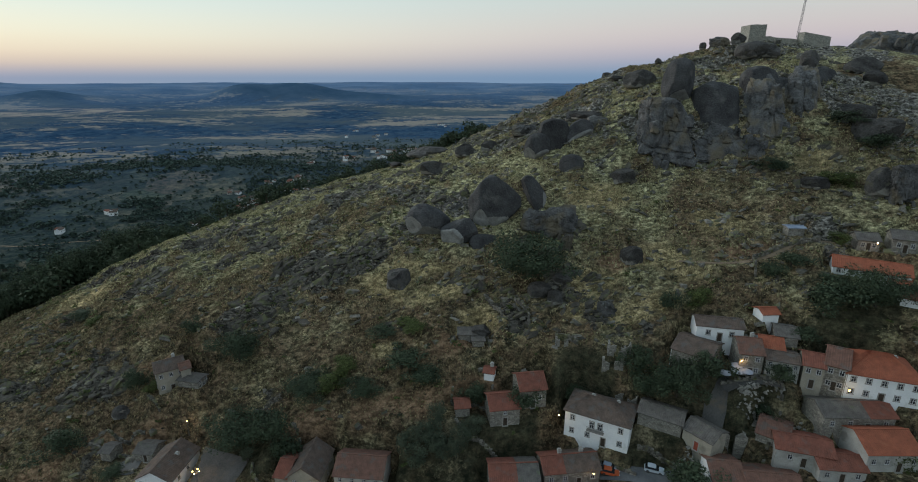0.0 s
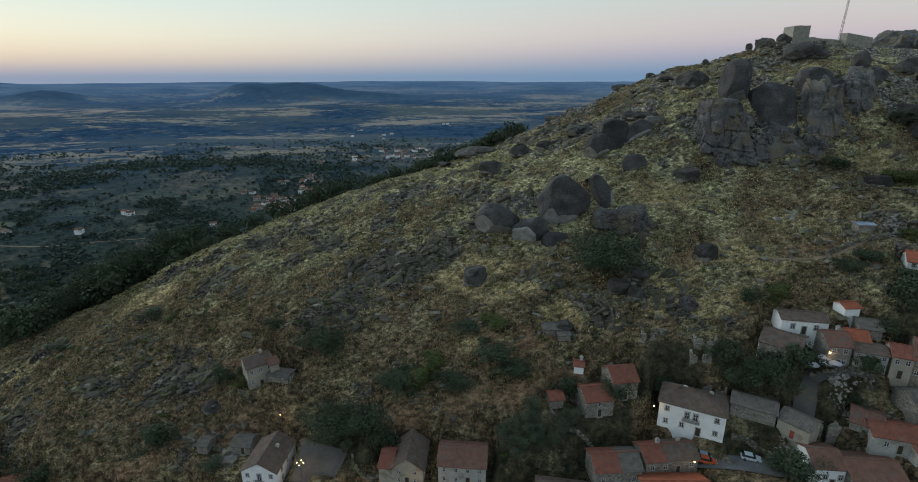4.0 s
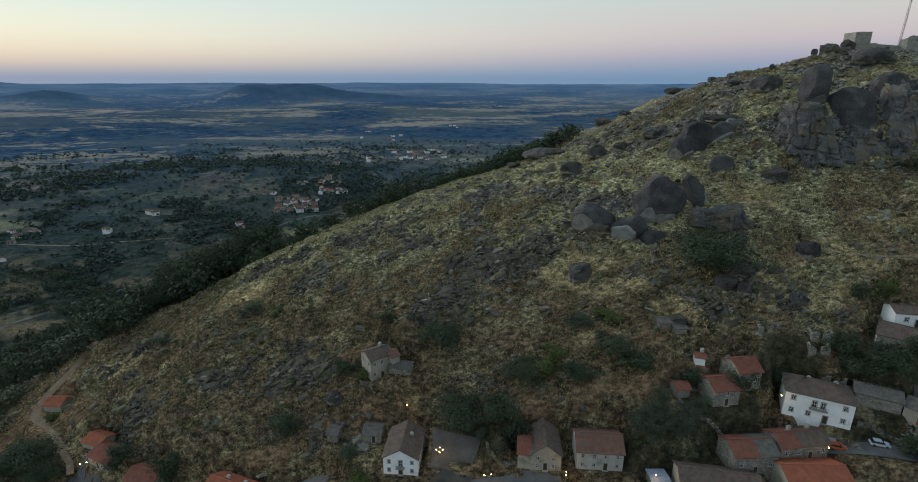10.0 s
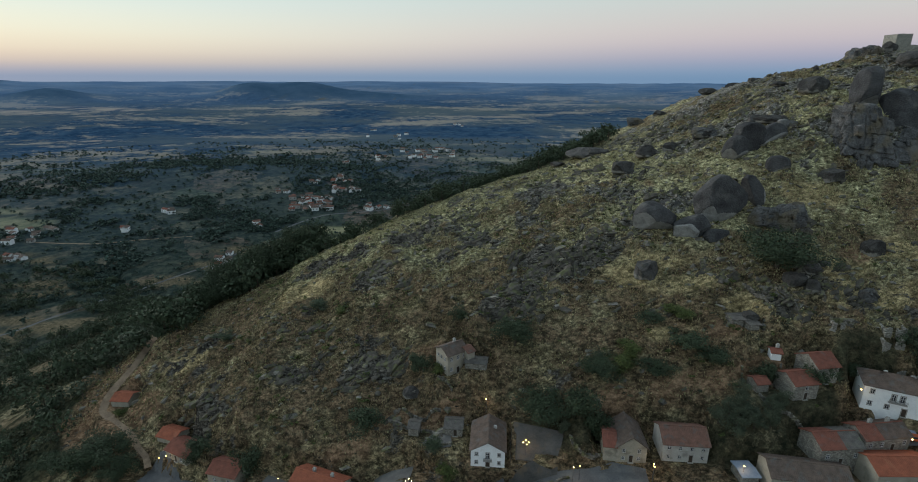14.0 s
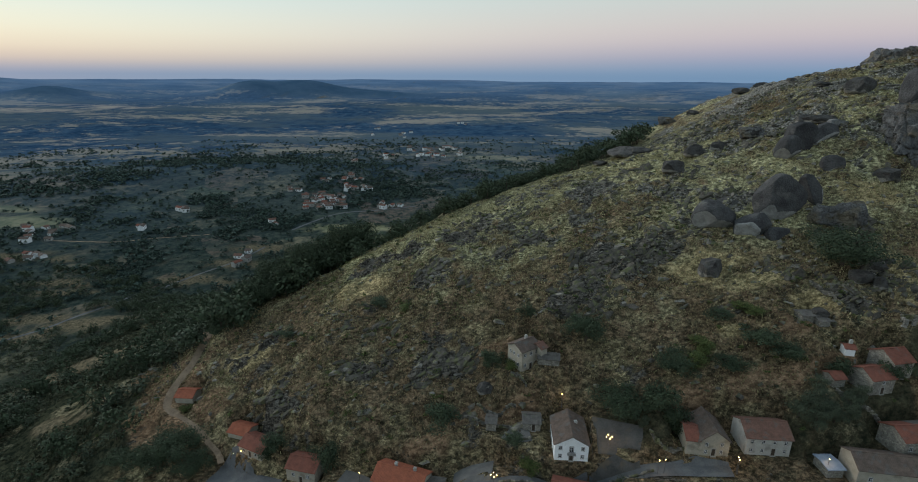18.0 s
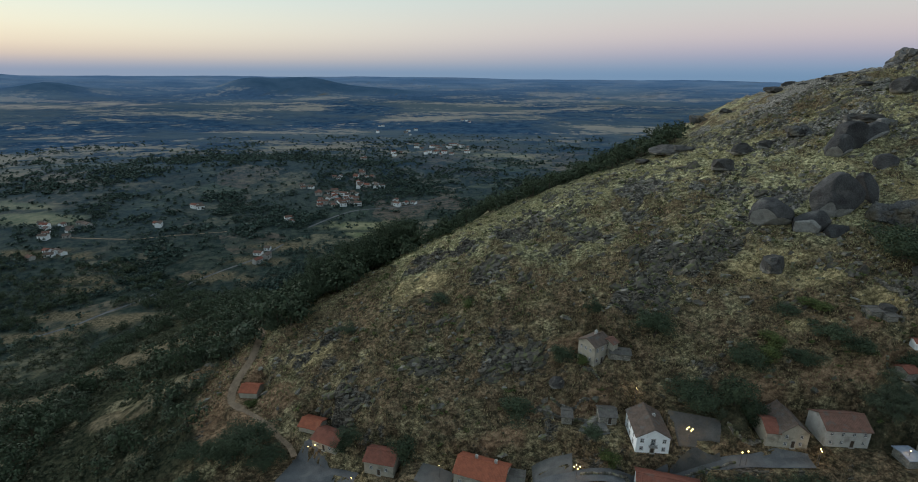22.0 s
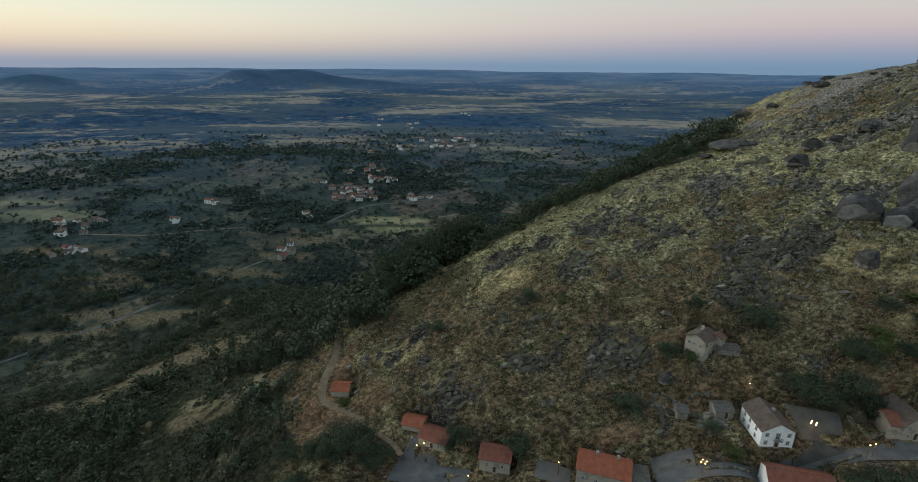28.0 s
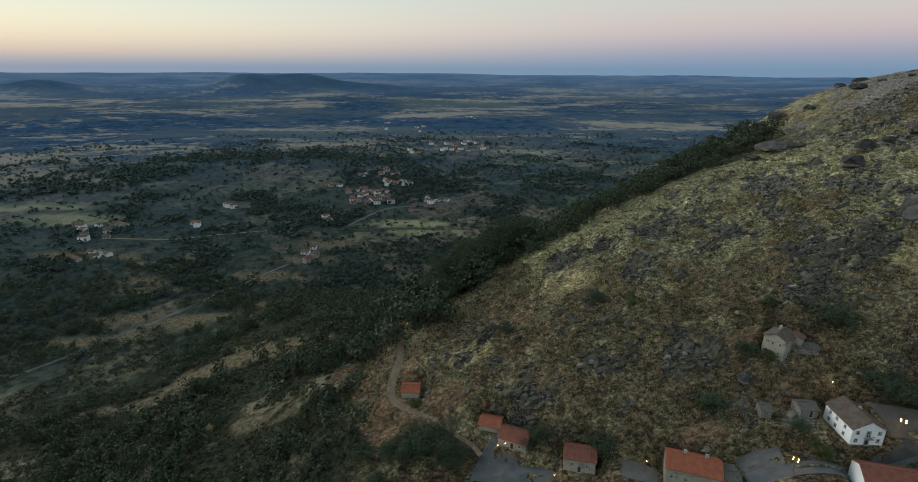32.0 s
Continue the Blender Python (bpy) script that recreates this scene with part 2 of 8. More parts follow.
SCRUB = surface("slope_scrub", (0.029, 0.036, 0.021), (0.088, 0.092, 0.053), 0.2, 0.85, 0.0, 6, vary=0.4, island=True)
BARK = surface("bark", (0.035, 0.028, 0.022), (0.10, 0.08, 0.06), 1.5, 0.95, 0.3)
STRAW = surface("dry_grass", (0.125, 0.100, 0.055), (0.34, 0.272, 0.155), 0.12, 0.9, 0.0, 12, patch=(0.17, 0.165, 0.08), patch_scale=0.035, patch_at=0.5, vary=0.4, island=True)
LIME = surface("green_hill_grass", (0.180, 0.167, 0.083), (0.55, 0.49, 0.28), 0.3, 0.9, 0.0, 6, patch=(0.36, 0.32, 0.17), patch_scale=0.06, patch_at=0.55, vary=0.3, island=True)
# foliage of the plain, haze put in as a lighter, bluer green
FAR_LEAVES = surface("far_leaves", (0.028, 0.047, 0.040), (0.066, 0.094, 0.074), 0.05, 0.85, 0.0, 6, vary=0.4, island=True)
LAMP_GLOW = glow("lamp_glow", (1.0, 0.62, 0.20), 14.0)

glass = bpy.data.materials.new("window_glass")
glass.use_nodes = True
gb = glass.node_tree.nodes["Principled BSDF"]
gb.inputs["Base Color"].default_value = (0.02, 0.024, 0.03, 1)
gb.inputs["Roughness"].default_value, gb.inputs["Specular IOR Level"].default_value = 0.12, 0.5
GLASS = glass

# ---- the lie of the land: break lines across the hill, from the valley to behind the crest ----
X_AT = (-504, -348, -264, -198, -144, -108, -72, -36, 0, 36, 72, 120, 192)
BREAK_Y = (
    (48, 48, 48, 48, 36, 30, 24, 24, 24, 24, 24, 24, 24),
    (240, 167, 142, 134, 104, 98, 94, 92, 89, 95, 91, 89, 89),
    (270, 198, 168, 154, 124, 117, 111, 110, 121, 113, 113, 120, 120),
    (300, 228, 198, 174, 152, 146, 133, 143, 145, 144, 142, 138, 138),
)
BREAK_Z = (
    (-110.4, -105.6, -96, -74.4, -69.6, -62.4, -55.2, -48, -40.8, -33.6, -26.4, -14.4, 0),
    (-103.2, -74.4, -54, -31.2, -28.8, -22.8, -15, -9.6, -2.8, 4.2, 12.6, 22.8, 33.6),
    (-103.2, -78, -50.4, -21.6, -12.6, -11, -9.6, 3.6, 18.4, 20.2, 27, 38.4, 54),
    (-104.4, -84, -50.4, -15.6, 0, 7.4, 13, 20, 30.4, 37.2, 40.8, 45.6, 62.4),
)
UPPER_Y = (
    (336, 258, 228, 192, 180, 169.2, 171.6, 162, 163.2, 170.4, 168, 157.2, 156),
    (372, 288, 252, 210, 195.6, 194.4, 198, 192, 192, 192, 189.6, 189.6, 189.6),
    (408, 324, 282, 234, 216, 218.4, 228, 240, 246, 240, 234, 234, 240),
    (480, 384, 348, 312, 294, 288, 288, 300, 318, 340, 355, 355, 360),
)
UPPER_Z = (
    (-108, -86.4, -51.6, -18, 5.4, 15.6, 22.8, 30, 40.8, 52.8, 54.6, 56.4, 72),
    (-108, -91.2, -52.8, -22.8, 8.4, 22.8, 30.6, 39.6, 50.4, 62.4, 75.6, 82, 84),
    (-105.6, -90, -62.4, -33.6, 3.6, 22.2, 33.6, 42, 52.8, 69.6, 86.4, 97.0, 94),
    (-105.6, -96, -84, -69.6, -42, -2.4, 14.4, 28.8, 42, 53, 68, 81.5, 94),
)


def ease(a, b, v):
    u = np.clip((v - a) / (b - a), 0, 1)
    return u * u * (3 - 2 * u)


def bump(x, y, cx, cy, rx, ry, turn=0.0):
    c, s = math.cos(radians(turn)), math.sin(radians(turn))
    u, v = ((x - cx) * c + (y - cy) * s) / rx, ((y - cy) * c - (x - cx) * s) / ry
    return np.exp(-(u * u + v * v))


def plain_height(x, y):
    """The plain round the hill, with low wooded rises and far mounds, bent up far out to fit the horizon in the
    camera's view.
    """
    d = np.hypot(x + 96, y)
    z = np.interp(d, (0, 420, 660, 1080, 1800, 2700, 3300, 4000, 4700, 5400), (-110, -106, -91, -81, -80, -66, -46, 0, 51, -30))
    z = z + 17 * bump(x, y, -480, 864, 230, 108, 8) + 5 * bump(x, y, -744, 768, 190, 96, 0) + 5 * bump(x, y, -180, 1212, 310, 108, 0)
    mound = np.maximum(bump(x, y, -1330, 3340, 200, 190, -22), 0.97 * bump(x, y, -1110, 3420, 240, 200, -19))
    z = z + 76 * np.tanh(mound * 1.3) / 0.862 + 34 * bump(x, y, -690, 3500, 380, 160, -14) + 54 * bump(x, y, -2270, 2860, 220, 170, -38) + 40 * bump(x, y, -3300, 3500, 260, 200, -43)
    z = z + 5 * np.sin(x / 204 + 1.3) * np.sin(y / 250 + 0.4) * ease(480, 1080, d) + 6 * np.sin(x / 420) * np.sin(y / 310 + 2) * ease(1080, 1800, d)
    return z


def ground_height(x, y):
    """Height of the bare ground at x, y (arrays or numbers)."""
    x, y = np.asarray(x, float), np.asarray(y, float)
    base = plain_height(x, y)
    ys = [np.interp(x, X_AT, row) for row in BREAK_Y + UPPER_Y]
    zs = [np.interp(x, X_AT, row) for row in BREAK_Z + UPPER_Z]
    z = zs[0] - 0.45 * (ys[0] - y)
    for k in range(len(ys) - 1):
        u = np.clip((y - ys[k]) / (ys[k + 1] - ys[k]), 0, 1)
        z = np.where(y >= ys[k], zs[k] + (zs[k + 1] - zs[k]) * u, z)
    z = np.where(y > ys[-1], zs[-1] - 0.52 * (y - ys[-1]), z)
    # ends of the hill to the west and east
    hill = np.where(x < X_AT[0], -200, z) - 0.35 * np.clip(x - 192, 0, 900)
    # shoulders under the white house and the farmhouse
    hill = hill + 3.2 * bump(x, y, -70, 98, 26, 10) + 3.5 * bump(x, y, -80, 120, 14, 9)
    # a second summit far behind the castle
    hill = hill + 128 * bump(x, y, 420, 505, 120, 85)
    # smooth union with the plain
    k = 9.0
    h = np.clip(0.5 + 0.5 * (hill - base) / k, 0, 1)
    return base * (1 - h) + hill * h + k * h * (1 - h)

# ---- building plots: front corner x, y, z, turn; width, depth, wall height; roof ----
PLOTS = []


def plot(label, x, y, z, turn, width, depth, height, style, pitch, wall, roof, roof_b="", split=0.0, cols=0, rows=0, chimney=False, door=False):
    PLOTS.append(dict(label=label, x=x, y=y, z=z, turn=turn, width=width, depth=depth, height=height, style=style, pitch=pitch, wall=wall, roof=roof, roof_b=roof_b, split=split, cols=cols, rows=rows, chimney=chimney, door=door))


plot("white two-storey house with brown tiled roof and small balcony", -74.5, 96.3, -11.8, -5, 8.8, 11.5, 5.0, "front", 30, "white", "brown", cols=3, rows=2, chimney=True, door=True)
plot("beige stone house with gabled brown tile roof", -37.9, 93.7, -8.2, -4, 7.7, 10, 4.5, "front", 38, "beige", "brown", cols=2, rows=2, door=True)
plot("low beige annex with faded red tile roof", -40.8, 94.3, -8.2, -9, 3.0, 8, 4.3, "side", 22, "beige", "red")
plot("white plastered house with red and brown tiled roof", -26.6, 92.4, -6.8, -5, 11.0, 8.5, 5.1, "side", 28, "offwhite", "redbrown", cols=4, rows=2, door=True)
plot("lonely beige farmhouse with weathered brown tiled roof", -80.7, 119.6, 0.1, 35, 7.1, 6.5, 6.7, "side", 26, "beige", "brown", cols=3, rows=2, chimney=True, door=True)
plot("small annex with red-brown tile roof", -74.7, 121.3, 3.0, 36, 2.4, 4.5, 3.9, "side", 20, "beige", "redbrown")
plot("low stone shed with dark grey roof", -81.5, 106.7, -10.7, -5, 4.9, 5, 2.5, "side", 24, "stone", "grey", door=True)
plot("tiny ruined stone hut with grey roof", -91.9, 108.7, -12.3, -9, 2.9, 4, 2.6, "side", 20, "stone", "grey")
plot("beige cottage with dull red tiled roof beside the road", -169.0, 119.4, -28.9, -26, 9.3, 7, 2.9, "side", 24, "beige", "red", cols=2, rows=1, door=True)
plot("small annex with bright orange tiled roof", -174.7, 125.1, -27.6, -18, 6.9, 6, 2.0, "side", 22, "beige", "orange")
plot("cream cottage with dull red tiled roof", -150.4, 107.8, -28.9, -14, 9.2, 7, 4.4, "side", 26, "beige", "red", cols=2, rows=1, door=True)
plot("small hut with orange tiled roof above the track", -201.6, 144.0, -28.1, -4, 6.4, 6, 2.4, "side", 24, "beige", "orange")
plot("long house with bright orange tiled roof and two chimneys", -123.7, 98.6, -26.6, -21, 14.3, 8.5, 6.2, "side", 28, "beige", "orange", cols=4, rows=1, chimney=True, door=True)
plot("low building with dark grey roof", -109.7, 93.3, -25.7, -12, 4.7, 8, 4.1, "side", 16, "stone", "grey")
plot("roadside house with dull red tiled roof and white gable", -77.1, 86.2, -20.2, -17, 15.5, 8, 5.4, "side", 26, "white", "red", cols=3, rows=1, door=True)
plot("house with weathered brown tiled roof below the road", -5.5, 82.2, -8.1, -10, 17.1, 8, 5.5, "side", 26, "beige", "brown", cols=3, rows=1, door=True)
plot("stately whitewashed house with hipped brown roof and balcony", 25.6, 99.0, 4.3, -27, 14.1, 9, 6.8, "hip", 26, "white", "brown", cols=4, rows=2, chimney=True, door=True)
plot("low stone house with grey tile roof and red door", 49.9, 93.0, 7.2, -53, 6.4, 6, 3.7, "side", 24, "beige", "grey", cols=1, rows=1, door=True)
plot("long low stone barn with grey tile roof", 41.7, 97.7, 8.3, -31, 9.1, 6, 3.2, "side", 22, "stone", "grey")
plot("stone house with patched red and brown tiled roof", 19.7, 88.3, -1.2, 7, 12.2, 6.5, 3.9, "side", 28, "stone", "red", roof_b="brown", split=0.38, cols=4, rows=1, chimney=True, door=True)
plot("stone house with half red, half grey tiled roof", 8.2, 86.5, -3.4, 3, 10.3, 7.5, 5.0, "side", 26, "stone", "red", roof_b="grey", split=0.56, cols=3, rows=1, door=True)
plot("small stone house with dull red tiled roof", 8.7, 99.9, 5.5, 9, 6.9, 7, 4.5, "side", 28, "stone", "red", cols=1, rows=2, door=True)
plot("stone house with orange-red tiled roof", 15.8, 102.7, 8.4, 9, 6.2, 7.5, 5.0, "side", 30, "stone", "red", cols=2, rows=1, door=True)
plot("tiny white hut with red tiled roof", 7.4, 109.4, 11.9, -14, 2.4, 3, 2.2, "side", 22, "white", "red", chimney=True)
plot("small outbuilding with red tiled roof", 0.6, 102.5, 6.2, 7, 3.3, 4, 2.5, "side", 24, "stone", "red")
plot("white house with terrace and brown-red roof", 58.4, 110.6, 22.8, -12, 10.4, 6, 3.7, "side", 20, "white", "brown", cols=2, rows=1, door=True)
plot("stone house with low brown roof and white side wall", 51.2, 106.6, 18.1, -41, 8.4, 10, 4.5, "side", 20, "stone", "brown")
plot("stone house with red-brown roof beside the square", 64.9, 102.3, 18.2, -12, 4.9, 8, 5.6, "side", 26, "stone", "redbrown", cols=2, rows=2, chimney=True, door=True)
plot("plastered house with many small windows", 70.2, 101.0, 18.7, -21, 6.5, 6, 4.3, "side", 16, "offwhite", "brown", cols=4, rows=2, door=True)
plot("house with orange tiled roof and white wall", 70.6, 104.4, 21.0, -19, 4.7, 7, 2.8, "side", 26, "white", "orange", cols=2, rows=1, door=True)
plot("narrow house with red roof and glazed balcony", 76.5, 98.0, 18.1, -26, 3.8, 7, 5.4, "side", 24, "beige", "red", cols=2, rows=2, door=True)
plot("stone house with brown-red roof joined to the white mansion", 80.5, 97.1, 18.4, -35, 4.0, 10, 5.8, "side", 24, "stone", "redbrown", cols=2, rows=2, door=True)
plot("long white mansion with bright orange hipped roof", 83.6, 94.9, 17.7, -20, 13.5, 11, 5.8, "hip", 30, "white", "orange", cols=5, rows=2, chimney=True, door=True)
plot("stone building with grey and red tiled roof", 76.7, 89.4, 12.8, -1, 14.5, 7, 3.7, "side", 24, "stone", "grey", roof_b="red", split=0.62, cols=4, rows=1, door=True)
plot("house with faded red roof and plastered gable", 65.9, 86.1, 8.0, -17, 10.1, 7, 3.5, "side", 22, "offwhite", "red", cols=2, rows=1, door=True)
plot("low house with red tiled roof", 72.1, 81.8, 7.2, -6, 8.5, 6, 3.1, "side", 24, "offwhite", "red", cols=3, rows=1, door=True)
plot("large house with bright orange roof and white chimneys", 80.8, 81.9, 9.4, 0, 10.3, 9, 4.2, "side", 26, "offwhite", "orange", cols=4, rows=1, door=True)
plot("house with brown-red roof and row of windows", 52.1, 82.2, 1.8, -5, 6.0, 8, 4.8, "side", 24, "white", "redbrown", cols=4, rows=1, door=True)
plot("house with wide brown-red tiled roof", 58.1, 79.5, 2.0, -6, 10.2, 8.5, 4.1, "side", 22, "stone", "redbrown", cols=3, rows=1, door=True)
plot("house with orange-red tiled roof", 17.4, 80.5, -5.8, -1, 14.0, 8, 5.4, "side", 24, "beige", "orange", cols=3, rows=1, door=True)
plot("long white house with orange tiled roof on the terrace", 96.4, 122.3, 35.4, -31, 15.6, 8, 2.0, "side", 24, "white", "orange", cols=6, rows=1, door=True)
plot("small annex with orange tiled roof", 105.7, 115.7, 33.8, -42, 3.9, 5, 2.0, "side", 22, "white", "orange", cols=1, rows=1, door=True)
plot("low red-roofed shed among the trees", 105.8, 111.3, 31.5, -40, 4.1, 6, 2.1, "side", 22, "white", "red")
plot("stone house with grey roof under the castle rocks", 106.2, 128.5, 39.6, -18, 4.9, 6, 2.8, "side", 24, "stone", "grey", cols=2, rows=1, door=True)
plot("small stone hut with collapsed slate roof", 1.1, 119.4, 17.5, 1, 4.9, 4, 1.5, "side", 8, "stone", "grey")
plot("small stone hut with grey slab roof", 4.8, 117.1, 16.7, 5, 3.0, 3.5, 1.7, "side", 8, "stone", "grey")
plot("low stone shed with blue sheet-metal roof", 92.6, 136.3, 41.1, -5, 4.2, 3, 2.2, "side", 10, "stone", "blue")
plot("low shed with pale blue sheet-metal roof", -10.3, 85.0, -7.5, 0, 3.9, 5, 2.4, "side", 8, "stone", "blue")
plot("little white house with orange roof behind the village", 74.6, 112.0, 26.7, 3, 3.9, 4, 2.0, "side", 22, "white", "orange")
plot("stone house with collapsed grey roof", 75.1, 106.8, 23.4, -21, 4.5, 7, 2.5, "side", 18, "stone", "grey")
plot("low stone house with brown roof beside the ruins", 64.0, 90.4, 9.9, -37, 5.6, 8, 2.0, "side", 18, "stone", "redbrown")
plot("low dark shed beside the farmhouse", -75.7, 120.6, 2.2, -11, 6.2, 4, 2.0, "side", 10, "stone", "grey")
plot("grey stone house among trees", 113.4, 126.4, 39.9, -27, 5.7, 7, 3.5, "side", 24, "stone", "grey", cols=2, rows=1, door=True)


def on_plots(x, y, z, inner=1.0, outer=3.6):
    """The ground levelled under and round each building."""
    for p in PLOTS:
        near = (np.abs(x - p["x"]) < 40) & (np.abs(y - p["y"]) < 40)
        if not near.any():
            continue
        a = radians(p["turn"])
        u = (x - p["x"]) * math.cos(a) + (y - p["y"]) * math.sin(a)
        v = (y - p["y"]) * math.cos(a) - (x - p["x"]) * math.sin(a)
        d = np.hypot(np.maximum(np.maximum(-u, u - p["width"]), 0), np.maximum(np.maximum(-v, v - p["depth"]), 0))
        k = 1 - ease(inner, outer, d)
        z = np.where(near, z * (1 - k) + p["z"] * k, z)
    return z


# ---- roads and paths, levelled into the ground: name, label, material, width, line ----
ROADS = []


def strip(name, label, material, width, line):
    """A road along a line, smoothed, with the height of the ground along its middle."""
    pts = [Vector((*p, 0)) for p in line]
    fine = []
    for i in range(len(pts) - 1):
        a, b, c, d = pts[max(i - 1, 0)], pts[i], pts[i + 1], pts[min(i + 2, len(pts) - 1)]
        n = max(2, int((c - b).length / 2.5))
        for k in range(n):
            t = k / n
            fine.append(0.5 * (2 * b + (c - a) * t + (2 * a - 5 * b + 4 * c - d) * t * t + (3 * b - a - 3 * c + d) * t ** 3))
    fine.append(pts[-1])
    x, y = np.array([p.x for p in fine]), np.array([p.y for p in fine])
    z = on_plots(x, y, ground_height(x, y))
    for _ in range(6):
        z[1:-1] = (z[:-2] + 2 * z[1:-1] + z[2:]) / 4
    ROADS.append((name, label, material, width, x, y, z))


strip("road", "asphalt village road", ASPHALT, 4.8, [(-30.8, 89.7), (-45.0, 91.5), (-54.1, 91.9), (-63.5, 92.0), (-75.5, 92.7), (-88.6, 94.4), (-100.9, 94.9), (-112.5, 92.8), (-125.2, 92.7), (-137.5, 97.0), (-148.7, 101.9), (-158.9, 105.8), (-166.9, 109.2), (-171.6, 113.6), (-174.0, 117.7)])
strip("track", "narrow dusty path down to the road", DIRT, 1.9, [(-174.6, 118.0), (-177.3, 121.9), (-181.6, 125.2), (-185.8, 129.6), (-192.6, 134.7), (-199.0, 139.0)])
strip("track", "dusty dirt track past the hut", DIRT, 3.0, [(-199.0, 139.0), (-204.2, 142.9), (-206.0, 149.0), (-204.9, 154.5), (-203.2, 161.3), (-203.4, 168.5), (-203.9, 174.5), (-206.5, 182.5), (-210.5, 188.5)])
strip("square", "worn dark paved village square", YARD, 13.0, [(-56.0, 103.8), (-57.0, 100.7), (-57.8, 97.7), (-58.4, 93.6)])
strip("square_apron", "paved apron beside the road", PAVING, 11.0, [(-101.5, 98.0), (-96.9, 97.5), (-91.0, 96.4)])
strip("square_apron", "worn asphalt forecourt beside the road", ASPHALT, 9.0, [(-171.9, 121.3), (-169.5, 117.0), (-167.0, 112.5), (-165.1, 107.6)])
strip("square_apron", "wide asphalt turning place at the road's end", ASPHALT, 9.0, [(-177.0, 114.5), (-166.5, 110.5), (-154.0, 106.2)])
strip("square_apron", "paved yard beside the road", PAVING, 7.0, [(-134.0, 104.5), (-129.1, 102.8), (-124.4, 101.2)])
strip("square_apron", "small paved terrace beside the white house", PAVING, 5.0, [(-86.4, 106.9), (-83.4, 105.0), (-79.6, 105.0)])
strip("street", "narrow village street", ASPHALT, 5.0, [(26.0, 95.2), (30.1, 93.4), (34.0, 91.3), (41.1, 88.5), (48.8, 86.4), (52.6, 87.0), (56.9, 90.5), (57.5, 93.7)])
strip("street", "narrow village street", ASPHALT, 3.4, [(57.6, 92.1), (60.5, 88.7), (63.3, 86.2)])
strip("lane", "stony village lane", YARD, 4.5, [(56.6, 94.4), (58.7, 97.7), (60.6, 100.7), (67.9, 101.0), (72.9, 98.3)])
strip("footpath", "pale dirt footpath", DIRT, 1.5, [(61.8, 132.7), (67.6, 131.1), (74.7, 129.6), (80.9, 129.7), (85.8, 130.5), (90.7, 132.5), (96.0, 133.9), (103.6, 132.2), (108.3, 130.0)])
strip("plain_road", "thin asphalt road across the plain", ASPHALT, 2.6, [(-467.6, 252.9), (-445.9, 278.4), (-433.5, 298.2), (-419.5, 320.7), (-402.5, 336.3), (-384.9, 364.8), (-370.3, 410.8), (-350.6, 447.3), (-325.9, 483.6), (-310.1, 524.5)])
strip("plain_road", "thin asphalt road across the plain", ASPHALT, 3.6, [(-296.7, 580.1), (-275.0, 620.0), (-248.7, 650.6), (-202.6, 665.7), (-154.2, 687.5)])
strip("plain_road", "dusty road between fields", DIRT, 2.6, [(-544.8, 527.3), (-481.8, 525.8), (-438.9, 541.9), (-386.6, 558.9)])


def on_roads(x, y, z, cut=False):
    """The ground levelled along the roads, or only cut down where it stands above them."""
    for _, _, _, width, rx, ry, rz in ROADS:
        near = np.argwhere((x > rx.min() - 10) & (x < rx.max() + 10) & (y > ry.min() - 10) & (y < ry.max() + 10))
        if not len(near):
            continue
        i, j = near[:, 0], near[:, 1]
        px, py = x[i, j], y[i, j]
        best, level = np.full(len(near), 1e9), np.zeros(len(near))
        for k in range(len(rx) - 1):
            ex, ey = rx[k + 1] - rx[k], ry[k + 1] - ry[k]
            t = np.clip(((px - rx[k]) * ex + (py - ry[k]) * ey) / (ex * ex + ey * ey + 1e-9), 0, 1)
            d = np.hypot(px - rx[k] - t * ex, py - ry[k] - t * ey)
            closer = d < best
            best, level = np.where(closer, d, best), np.where(closer, rz[k] + t * (rz[k + 1] - rz[k]), level)
        if cut:
            z[i, j] = np.where(best < width * 0.5 + 0.7, np.minimum(z[i, j], level - 0.12), z[i, j])
            continue
        share = 1 - ease(width * 0.5 + 0.7, width * 0.5 + 3.8, best)
        z[i, j] = z[i, j] * (1 - share) + (level - 0.14) * share
    return z

# ---- one sheet of ground to the horizon ----


def spaced(stops):
    """Grid lines from (start, end, step) stretches."""
    out = []
    for a, b, step in stops:
        out.extend(np.arange(a, b, step))
    return np.array(out + [stops[-1][1]], float)


gx = spaced([(-5600, -2000, 80), (-2000, -800, 28), (-800, -400, 8), (-400, -240, 3.4), (-240, 150, 0.78), (150, 240, 4), (240, 800, 30), (800, 2000, 60), (2000, 4800, 120)])
gy = spaced([(-2500, -300, 150), (-300, 45, 15), (45, 69, 4), (69, 255, 0.78), (255, 400, 4.0), (400, 800, 9), (800, 2000, 26), (2000, 5400, 75)])
GX, GY = np.meshgrid(gx, gy)


